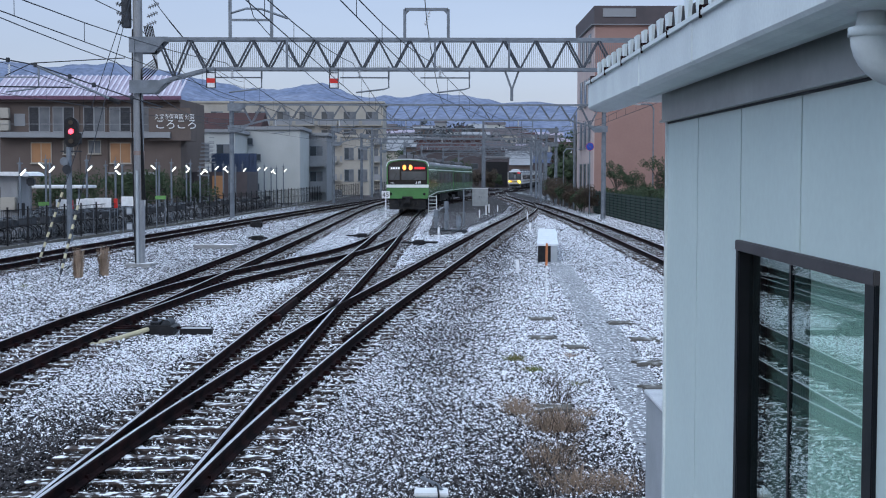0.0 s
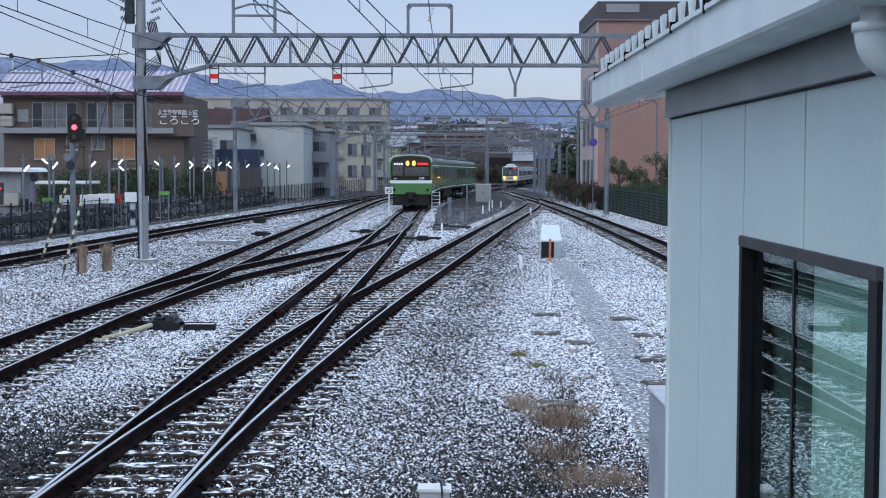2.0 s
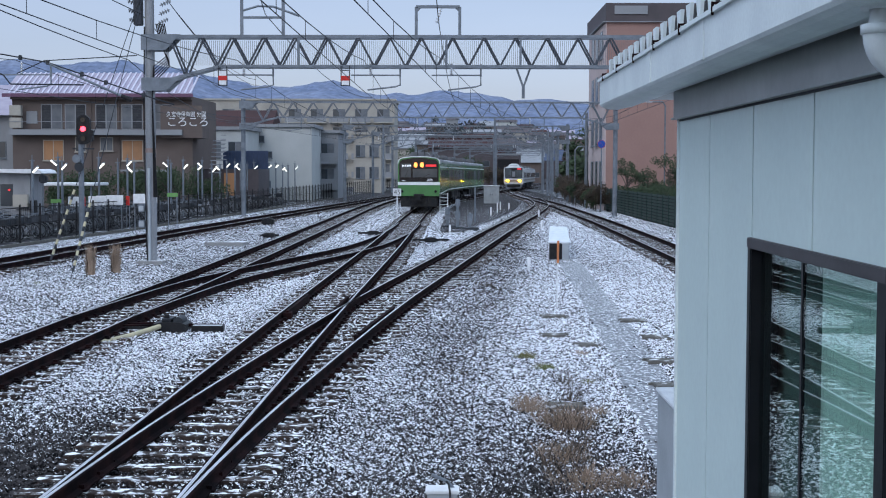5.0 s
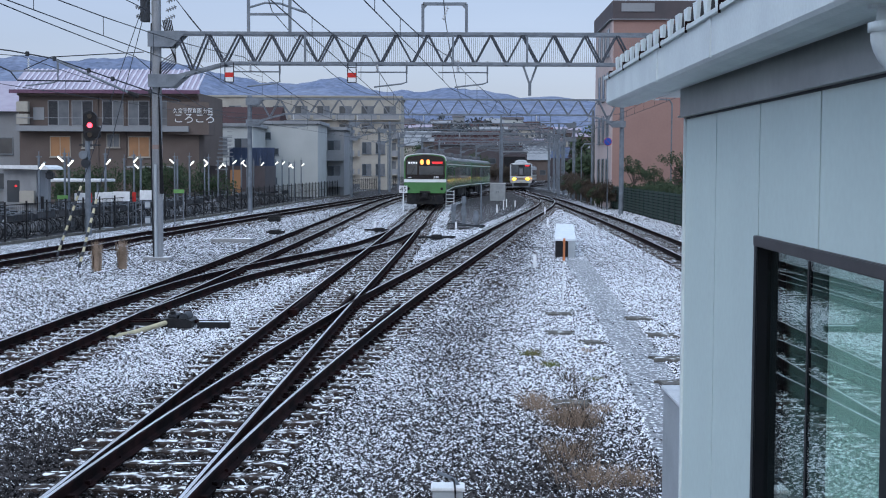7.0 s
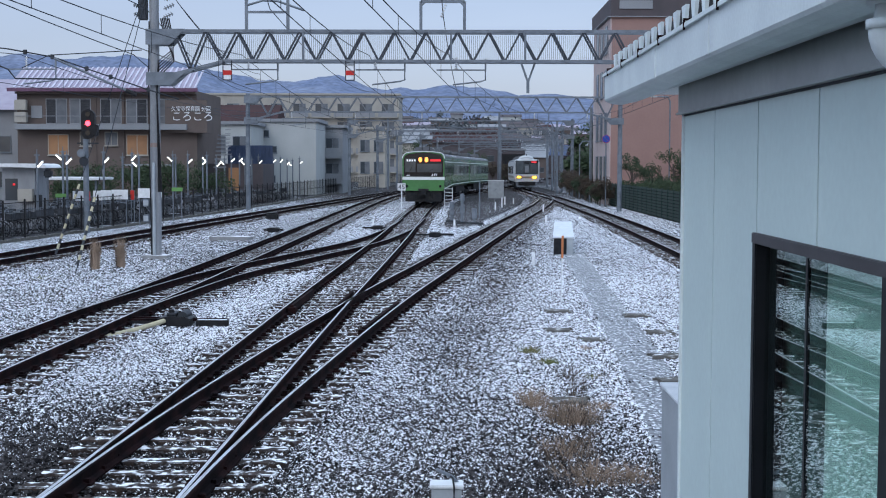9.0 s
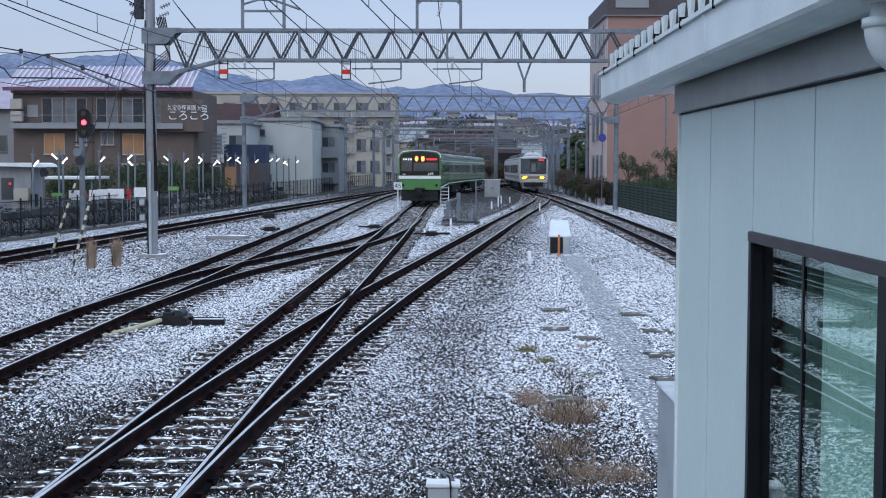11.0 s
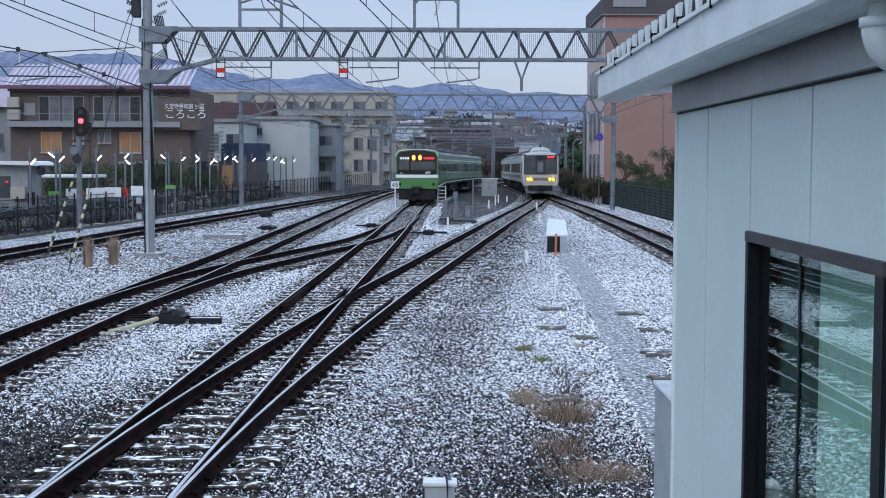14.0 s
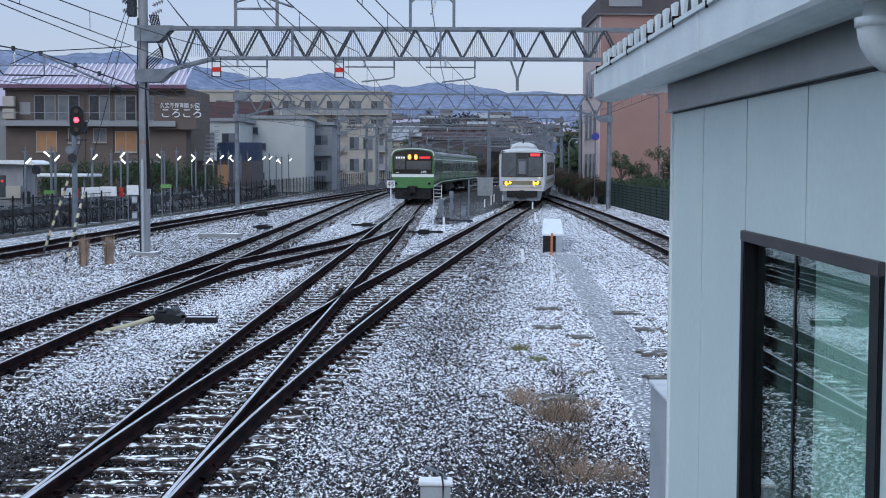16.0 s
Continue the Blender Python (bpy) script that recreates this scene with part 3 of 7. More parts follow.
def make_tracks():
    t = {}
    t["main"] = make_track("main", 4, 260, "straight railway track with rusty rails on snowy sleepers")
    t["branch"] = make_track("branch", 4, 400, "branching railway track curving away to the side line")
    t["second"] = make_track("second", 4, 260, "second railway track with dark rusty rails")
    t["cross"] = make_track("cross", 25, 70, "crossover railway track between two lines")
    t["fence"] = make_track("fence", 30, 270, "outer railway track beside the bicycle park fence")
    t["right"] = make_track("right", 20, 152, "railway track beside the green fence, thinly snowed")
    fastenings(t["main"], "main", 9.3, 60, 0.53)
    fastenings(t["branch"], "branch", 16, 60, 0.53)
    fastenings(t["second"], "second", 17, 60, 0.58)
    lay_sleepers(t["main"], "main", 9.3, 45, 0.53, other="branch", single=80)
    lay_sleepers(t["main"], "main", 45, 200, 0.62, single=20)
    lay_sleepers(t["branch"], "branch", 31.5, 200, 0.58, single=60)
    lay_sleepers(t["second"], "second", 12, 200, 0.58, other="cross", single=90)
    lay_sleepers(t["cross"], "cross", 36.5, 55, 0.62, single=40)
    lay_sleepers(t["fence"], "fence", 34, 180, 0.62, single=40)
    lay_sleepers(t["right"], "right", 25, 130, 0.6, single=60)
    # check rails, frog wing rails and stretchers of the points
    for f, side, y0, y1 in ((TRACK["branch"], 1, 22.5, 26.8), (TRACK["main"], -1, 26, 29.5), (TRACK["main"], 1, 49.5, 53)):
        bm = bmesh.new()
        off = side * (GAUGE / 2 - 0.10)
        for a, b in zip(np.linspace(y0, y1, 8)[:-1], np.linspace(y0, y1, 8)[1:]):
            beam(bm, (f(a) + off, a, 0.08), (f(b) + off, b, 0.08), 0.06, 0.15)
        box(bm, f(y0) + off - 0.09, f(y0) + off + 0.09, y0 - 0.1, y0 + 0.25, 0.0, 0.12, 0.01)
        part("check_rail", bm, M["rail_side"], t["branch"] if f is TRACK["branch"] else t["main"])
    bm = bmesh.new()
    yf = 28.3
    xf = TRACK["main"](yf) + GAUGE / 2
    for k in (-1, 1):
        beam(bm, (xf - 0.13 + k * 0.05, yf - 1.8, 0.075), (xf + k * 0.13, yf + 0.9, 0.075), 0.055, 0.15)
    beam(bm, (xf, yf - 0.4, 0.07), (xf - 0.02, yf + 1.2, 0.07), 0.11, 0.14)
    part("frog", bm, M["rail_side"], t["main"], "dark cast crossing nose of the points")


# ---------------------------------------------------------------- station building beside the platform end
WX, YC = 1.16, 7.06


def make_station_building():
    b = thing("station_building", "pale blue-grey panelled railway building with dark framed window", "building")
    zt = 3.115
    y1, y0 = 3.61, 5.34
    zw0, zw1 = 1.32, 2.585
    joints = [YC, 6.22, 5.32, 4.424, 3.505, 2.59, 1.68, 0.77, -0.14, -1.05, -2.5]
    # panels of the long wall, each with thin reveals; those at the window are cut round it
    for a, c in zip(joints[:-1], joints[1:]):
        g = 0.008
        lo, hi = c + g, a - g
        ov0, ov1 = max(lo, y1), min(hi, y0)
        if ov1 > ov0:
            bits = [(ov0, ov1, zw1, zt + 0.05), (ov0, ov1, 0.12, zw0)]
            bits += [(ov1, hi, 0.12, zt + 0.05)] if hi > ov1 else []
            bits += [(lo, ov0, 0.12, zt + 0.05)] if lo < ov0 else []
        else:
            bits = [(lo, hi, 0.12, zt + 0.05)]
        for q0, q1, q2, q3 in bits:
            part("wall_panel", box(bmesh.new(), WX, WX + 0.10, q0, q1, q2, q3), M["panel"], b)
    bm = bmesh.new()
    box(bm, WX + 0.012, WX + 0.09, -2.5, y1, 0.1, zt), box(bm, WX + 0.012, WX + 0.09, y0, YC, 0.1, zt)
    part("joint_backing", bm, M["joint"], b)
    # end wall and back walls
    bm = bmesh.new()
    box(bm, WX + 0.10, 4.4, YC - 0.12, YC, 0.12, zt + 0.2)
    box(bm, 4.3, 4.4, -2.5, YC - 0.12, 0.12, zt + 0.2)
    box(bm, WX + 0.10, 4.3, -2.5, -2.4, 0.12, zt + 0.2)
    part("end_wall", bm, M["panel"], b)
    bm = bmesh.new()
    box(bm, WX - 0.012, WX + 0.02, YC - 0.02, YC + 0.012, 0.12, zt)
    part("corner_trim", bm, M["gutter"], b)
    bm = bmesh.new()
    box(bm, WX - 0.03, 4.45, -2.6, YC + 0.03, -0.1, 0.12, 0.01)
    part("plinth", bm, M["concrete"], b)
    # flashing under the eaves
    bm = bmesh.new()
    box(bm, WX - 0.028, WX + 0.11, -2.5, YC + 0.03, zt, 3.285)
    part("flashing", bm, M["panel_trim"], b)
    part("drip_edge", box(bmesh.new(), WX - 0.040, WX - 0.001, -2.5, YC + 0.036, zt - 0.004, zt + 0.006), M["panel_trim"], b)
    # dark strip that paints the shadow gap below the flashing
    part("shadow_gap_strip", box(bmesh.new(), WX - 0.006, WX + 0.02, -2.5, YC + 0.004, zt - 0.013, zt - 0.004), M["joint"], b, "dark strip painted as the shadow gap under the flashing")
    # dark strip along the top edge of the flashing
    part("eaves_dark_line", box(bmesh.new(), WX - 0.036, WX - 0.02, -2.5, YC + 0.036, 3.262, 3.287), M["joint"], b)
    # eaves gutter: fascia with a rounded underside, open end cap far out
    ye = 8.5
    prof = [(0.90, 3.40), (0.90, 3.255)] + [(0.90 + 0.11 * (1 - math.cos(a)), 3.255 - 0.03 * math.sin(a)) for a in (0.4, 0.8, 1.2, 1.57)] \
        + [(1.10, 3.245), (1.12, 3.29), (1.12, 3.40)]
    bm = bmesh.new()
    cuts = [-2.5, 5.0, 6.34, ye]
    for a, c in zip(cuts[:-1], cuts[1:]):
        loft(bm, [[(x, a + 0.002, z) for x, z in prof], [(x, c - 0.002, z) for x, z in prof]])
    part("gutter", bm, M["gutter"], b, "pale plastic box gutter with rust streaks")
    bm = bmesh.new()
    for y in cuts[1:-1]:
        box(bm, 0.895, 0.91, y - 0.04, y + 0.04, 3.25, 3.405, 0.003)
    box(bm, 0.885, 0.905, -2.5, ye, 3.395, 3.412)
    part("gutter_joint", bm, M["gutter"], b)
    bm = bmesh.new()
    box(bm, 1.06, 4.6, -2.5, ye - 0.02, 3.287, 3.31)
    part("soffit", bm, M["panel_trim"], b)
    # folded steel roof: trapezoid ribs with pale end closures
    bm = bmesh.new()
    hooks = bmesh.new()
    y = 8.42
    i = 0
    while y > -2.4:
        sec = [(y, 3.42), (y - 0.035, 3.505), (y - 0.125, 3.505), (y - 0.16, 3.42)]
        loft(bm, [[(1.02, p, q) for p, q in sec], [(4.7, p, q + 0.1) for p, q in sec]])
        ends = bmesh.new()
        loft(ends, [[(0.94, p, q) for p, q in ((y - 0.078, 3.412), (y - 0.03, 3.52), (y - 0.145, 3.52), (y - 0.098, 3.412))],
                    [(0.955, p, q) for p, q in ((y - 0.078, 3.412), (y - 0.03, 3.52), (y - 0.145, 3.52), (y - 0.098, 3.412))]])
        part("rib_end", ends, M["gutter"], b)
        if i % 3 == 0:
            beam(hooks, (0.886, y - 0.2, 3.385), (0.886, y - 0.2, 3.43), 0.014, 0.008)
            beam(hooks, (0.886, y - 0.2, 3.425), (0.93, y - 0.2, 3.43), 0.014, 0.008)
        y -= 0.232
        i += 1
    box(bm, 0.98, 4.7, -2.4, 8.42, 3.405, 3.42)
    # black plate added for the darkness in the gaps between rib ends
    part("rib_gap_dark", box(bmesh.new(), 0.97, 1.0, -2.4, 8.40, 3.42, 3.508), M["black"], b)
    part("roof", bm, M["steel_dark"], b, "folded dark steel roof")
    part("gutter_hooks", hooks, M["rail_side"], b)
    # downpipe: elbow under the gutter, back to the wall and down outside the view
    bm = bmesh.new()
    yc = 3.20
    tube(bm, [(1.0, yc, 3.26), (1.0, yc, 3.17)] + [(1.0 + 0.07 * (1 - math.cos(a)), yc - 0.0, 3.17 - 0.07 * math.sin(a)) for a in (0.2, 0.4, 0.6, 0.8, 1.0, 1.2, 1.4)]
         + [(1.10, yc, 3.095)], 0.051, 20)
    tube(bm, [(1.10, yc, 3.095), (1.10, yc - 0.12, 3.05), (1.10, yc - 0.16, 2.95), (1.10, yc - 0.16, 0.15)], 0.045, 16)
    tube(bm, [(1.0, yc, 3.255), (1.0, yc, 3.225)], 0.057, 20), tube(bm, [(1.0, yc, 3.19), (1.0, yc, 3.168)], 0.056, 20)
    part("downpipe", bm, M["gutter"], b, smooth=True)
    # window with sliding panes
    w = part("window", box(bmesh.new(), WX - 0.012, WX + 0.09, y0 - 0.055, y0, zw0, zw1, 0.004), M["frame_black"], b, "dark framed sliding window reflecting the tracks")
    for nm, dims, mt in (("frame", (WX - 0.014, WX + 0.09, y1, y1 + 0.085, zw0, zw1), "frame_black"),
                         ("frame_head", (WX - 0.018, WX + 0.09, y1 - 0.002, y0 - 0.012, zw1 - 0.035, zw1 + 0.006), "frame_top"),
                         ("sill", (WX - 0.04, WX + 0.09, y1 - 0.02, y0 + 0.02, zw0 - 0.03, zw0 + 0.03), "frame_top"),
                         ("jamb", (WX + 0.045, WX + 0.075, y0 - 0.17, y0 - 0.055, zw0 + 0.03, zw1 - 0.045), "frame_black"),
                         ("mullion", (WX + 0.026, WX + 0.038, 4.63, 4.662, zw0 + 0.03, zw1 - 0.045), "frame_black"),
                         ("sash_rail", (WX + 0.03, WX + 0.06, y1 + 0.055, y0 - 0.1, zw0 + 0.03, zw0 + 0.09), "frame_black")):
        part(nm, box(bmesh.new(), *dims, 0.003), M[mt], w)
    for a, c, x in ((y1 + 0.085, 4.63, 0.029), (4.662, y0 - 0.055, 0.031)):
        pane = part("pane", box(bmesh.new(), WX + x, WX + x + 0.005, a, c, zw0 + 0.05, zw1 - 0.035), M["office_glass"], w, "greenish glass pane")
        pane.visible_shadow = False
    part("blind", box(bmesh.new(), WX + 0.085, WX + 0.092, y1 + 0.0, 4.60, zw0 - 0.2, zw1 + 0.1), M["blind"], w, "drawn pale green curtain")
    # not a second curtain: a dark sheet standing in for the unlit room
    part("blind", box(bmesh.new(), WX + 0.097, WX + 0.104, 4.605, y0 + 0.0, zw0 - 0.2, zw1 + 0.1), M["room_dark"], w, "dark green sheet in place of the unlit room")
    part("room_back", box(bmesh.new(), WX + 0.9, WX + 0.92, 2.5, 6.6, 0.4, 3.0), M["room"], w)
    # grey box standing past the corner
    c = thing("equipment_box", "tall grey steel box with snow on top beside the building", "cabinet")
    part("body", box(bmesh.new(), 1.175, 1.62, 7.14, 7.82, -0.05, 1.58, 0.01), M["cabinet"], c)
    part("lid", box(bmesh.new(), 1.165, 1.64, 7.125, 7.84, 1.58, 1.60, 0.004), M["snow"], c, "lid under thin snow")


# ---------------------------------------------------------------- trains
def rounded(w, zb, zs, zt, tuck=0.0):
    """Half-and-half section of a carriage body: sides, shoulders and crowned roof."""
    zs += 0.17
    pts = [(-w + tuck, zb), (-w, zb + 0.35), (-w, zs)]
    for k in range(1, 6):
        a = math.pi / 2 * k / 6
        pts.append((-w + (w * 0.26) * (1 - math.cos(a)), zs + (zt - 0.12 - zs) * math.sin(a)))
    pts.append((-w * 0.4, zt - 0.05)), pts.append((0, zt))
    return pts + [(-x, z) for x, z in pts[-2::-1]]


def bogie(parent, y, r=0.43):
    bg = part("bogie", box(bmesh.new(), -1.1, -0.9, y - 1.6, y + 1.6, 0.42, 0.66, 0.05), M["underframe"], parent)
    bm = bmesh.new()
    box(bm, 0.9, 1.1, y - 1.6, y + 1.6, 0.42, 0.66, 0.05), box(bm, -0.9, 0.9, y - 0.3, y + 0.3, 0.45, 0.75, 0.03)
    part("bogie_frame", bm, M["underframe"], bg)
    for dy in (-1.05, 1.05):
        bm = bmesh.new()
        for k in (-1, 1):
            tube(bm, [(k * 0.50, y + dy, r), (k * 0.63, y + dy, r)], r, 24)
        tube(bm, [(-0.63, y + dy, r), (0.63, y + dy, r)], 0.08, 10)
        part("wheelset", bm, M["steel_dark"], bg)


def carriage(name, label, colours, front, length=19.6, w=1.4, zs=2.95, zt=3.62, stripe=None, windows=None, doors=4):
    """A carriage: y runs from its middle to its leading end at -length/2; z from the rail head."""
    car = thing(name, label, "train carriage")
    h = length / 2
    zb = 1.0
    prof = rounded(w, zb, zs, zt, 0.05)
    bm = bmesh.new()
    ys = [-h + 0.02, h] if not front else [-h + 0.28, h]
    nseg = len(prof)
    loft(bm, [[(x, y, z) for x, z in prof] for y in ys])
    for f in bm.faces:
        f.material_index = 1 if f.calc_center_median().z > zs + 0.25 and abs(f.normal.y) < 0.5 else 0
    part("body", bm, [M[colours[0]], M["train_roof"]], car)
    for side in (-1, 1):
        x = side * (w + 0.004)
        # doors, each with a pane, and the windows between
        span = length - (2.6 if front else 1.6)
        y0 = -h + (2.2 if front else 0.8)
        pitch = span / doors
        for i in range(doors):
            yd = y0 + pitch * (i + 0.5)
            d = part("door", box(bmesh.new(), min(x, x - side * 0.03), max(x, x - side * 0.03), yd - 0.65, yd + 0.65, zb + 0.15, zs - 0.12, 0.01), M[colours[1]], car)
            for k in (-1, 1):
                part("door_pane", box(bmesh.new(), x - 0.006, x + 0.006, yd + k * 0.34 - 0.24, yd + k * 0.34 + 0.24, 1.85, zs - 0.25), M["train_glass"], d)
        for i in range(doors + 1):
            a = y0 + pitch * i + 0.8 - pitch * 0.5
            b2 = a + pitch - 1.6
            a, b2 = max(a, -h + (1.9 if front else 0.5)), min(b2, h - 0.5)
            if b2 - a > 0.5:
                wn_ = part("window", box(bmesh.new(), x - 0.008, x + 0.008, a, b2, 1.85, zs - 0.22), M["train_glass"], car)
                if b2 - a > 1.4:
                    part("window_post", box(bmesh.new(), x - 0.012, x + 0.012, (a + b2) / 2 - 0.04, (a + b2) / 2 + 0.04, 1.85, zs - 0.22), M[colours[1]], wn_)
        for z0, z1, mt in (stripe or ()):
            part("side_stripe", box(bmesh.new(), x - 0.003, x + 0.003, -h + 0.4, h - 0.05, z0, z1), M[mt], car)
    for y in (-h * 0.7, h * 0.7):
        bogie(car, y)
    bm = bmesh.new()
    rng = random.Random(3)
    y = -h * 0.45
    while y < h * 0.45:
        ln = rng.uniform(0.8, 2.0)
        for k in (-1, 1):
            box(bm, min(k * 0.6, k * 1.25), max(k * 0.6, k * 1.25), y, y + ln, 0.35 + rng.uniform(0, 0.1), 1.0, 0.02)
        y += ln + 0.35
    box(bm, -1.25, 1.25, -h + 0.4, h - 0.1, 0.92, 1.02)
    part("underfloor_equipment", bm, M["underframe"], car)
    for y in (-h * 0.45, h * 0.42):
        bm = bmesh.new()
        box(bm, -0.85, 0.85, y - 1.5, y + 1.5, zt - 0.06, zt + 0.30, 0.12)
        part("air_conditioner", bm, M["train_roof"], car)
    bm = bmesh.new()
    box(bm, -1.15, 1.15, h, h + 0.18, 1.05, 3.3, 0.03)
    part("gangway", bm, M["underframe"], car)
    return car


def green_front(car):
    """Flat cab front with a black upper panel, pale band and green lower half."""
    h = 9.8
    prof = rounded(1.4, 1.0, 2.95, 3.62, 0.05)
    bm = bmesh.new()
    loft(bm, [[(x * 0.985, -h, min(z, 3.58)) for x, z in prof], [(x, -h + 0.28, z) for x, z in prof]])
    for fc in bm.faces:
        fc.material_index = 1 if fc.calc_center_median().z > 3.3 else 0
    nose = part("cab_front", bm, [M["green_train"], M["train_roof"]], car)
    y = -h - 0.006
    arch = [(x * 0.925, z - 0.10) for x, z in prof if z > 2.8]
    arch = [(-1.29, 1.93), *arch, (1.29, 1.93)]
    bm = bmesh.new()
    loft(bm, [[(x, y - 0.02, z) for x, z in arch], [(x, y + 0.03, z) for x, z in arch]])
    part("black_panel", bm, M["train_black"], nose, "glossy black window panel")
    part("front_band", box(bmesh.new(), -1.385, 1.385, y - 0.012, y + 0.03, 1.72, 1.92), M["train_stripe"], nose, "pale mint band")
    bm = bmesh.new()
    top = [(x * 0.985, min(z, 3.58)) for x, z in prof if z > 2.8]
    tube(bm, [(x, y - 0.005, z) for x, z in top], 0.035, 6)
    part("front_rim", bm, M["train_stripe"], nose, "pale rim round the cab roof")
    for x0, x1, z0, z1 in ((-1.20, -0.52, 2.22, 3.12), (-0.40, 1.20, 2.22, 2.78)):
        part("windscreen", box(bmesh.new(), x0, x1, y - 0.032, y - 0.02, z0, z1, 0.004), M["cab_glass"], nose)
    for x in (-0.21, 0.20):
        bm = bmesh.new()
        tube(bm, [(x, y - 0.055, 3.04), (x, y - 0.015, 3.04)], 0.14, 20)
        bmesh.ops.scale(bm, vec=(0.85, 1, 1.25), space=Matrix.Translation((-x, 0, -3.04)), verts=bm.verts)
        part("headlight", bm, M["lamp_orange"], nose, "warm lit headlight")
    part("destination_display", box(bmesh.new(), 0.44, 1.14, y - 0.034, y - 0.02, 2.93, 3.07), M["led_red"], nose, "red lit destination display")
    for k in range(4):
        part("display_bar", box(bmesh.new(), -1.10 + k * 0.16, -1.00 + k * 0.16, y - 0.036, y - 0.03, 2.93, 3.05), M["led_white"], nose)
    bm = bmesh.new()
    box(bm, 0.58, 0.63, y - 0.028, y - 0.015, 1.99, 2.13), box(bm, 0.52, 0.6, y - 0.028, y - 0.015, 1.97, 2.01)
    box(bm, 0.70, 0.75, y - 0.028, y - 0.015, 1.97, 2.13), box(bm, 0.75, 0.88, y - 0.028, y - 0.015, 2.09, 2.13)
    box(bm, 0.75, 0.86, y - 0.028, y - 0.015, 2.03, 2.06), box(bm, 0.84, 0.88, y - 0.028, y - 0.015, 1.97, 2.1)
    part("operator_mark", bm, M["white"], nose, "white angular mark")
    part("number_bar", box(bmesh.new(), -1.12, -0.9, y - 0.028, y - 0.015, 2.0, 2.04), M["white"], nose)
    for x in (-1.1, 1.1):
        bm = bmesh.new()
        tube(bm, [(x, y - 0.04, 1.3), (x, y + 0.02, 1.3)], 0.085, 16)
        part("tail_light", bm, M["train_black"], nose)
    wip = bmesh.new()
    beam(wip, (-0.95, y - 0.05, 2.14), (-0.7, y - 0.05, 2.7), 0.025), beam(wip, (0.1, y - 0.05, 2.14), (0.7, y - 0.05, 2.45), 0.025)
    part("wiper", wip, M["black"], nose)
    bm = bmesh.new()
    box(bm, -1.2, 1.2, y + 0.15, y + 0.4, 0.28, 1.0, 0.04), box(bm, -0.35, 0.35, y - 0.05, y + 0.2, 1.0, 1.14, 0.02)
    part("skirt", bm, M["underframe"], car)
    bm = bmesh.new()
    box(bm, -0.16, 0.16, y - 0.42, y + 0.3, 0.72, 1.02, 0.04), box(bm, -0.28, 0.28, y - 0.2, y + 0.1, 0.62, 0.78, 0.03)
    for x in (-0.6, -0.45, 0.5, 0.65):
        tube(bm, [(x, y - 0.02, 0.95), (x, y - 0.14, 0.75), (x, y - 0.02, 0.5)], 0.03, 6)
    part("coupler", bm, M["underframe"], car)
    bm = bmesh.new()
    sec = [(-0.75, 3.55), (-0.62, 3.78), (-0.3, 3.9), (0.3, 3.9), (0.62, 3.78), (0.75, 3.55)]
    loft(bm, [[(x, -h + 0.9, z) for x, z in sec], [(x * 0.98, -h + 1.6, z + 0.02) for x, z in sec]])
    part("roof_vent", bm, M["train_roof"], car)
    bm = bmesh.new()
    for x in (-0.12, 0.35):
        tube(bm, [(x, -h + 0.8, 3.6), (x, -h + 0.8, 4.05)], 0.025, 6)
    part("roof_aerial", bm, M["underframe"], car)


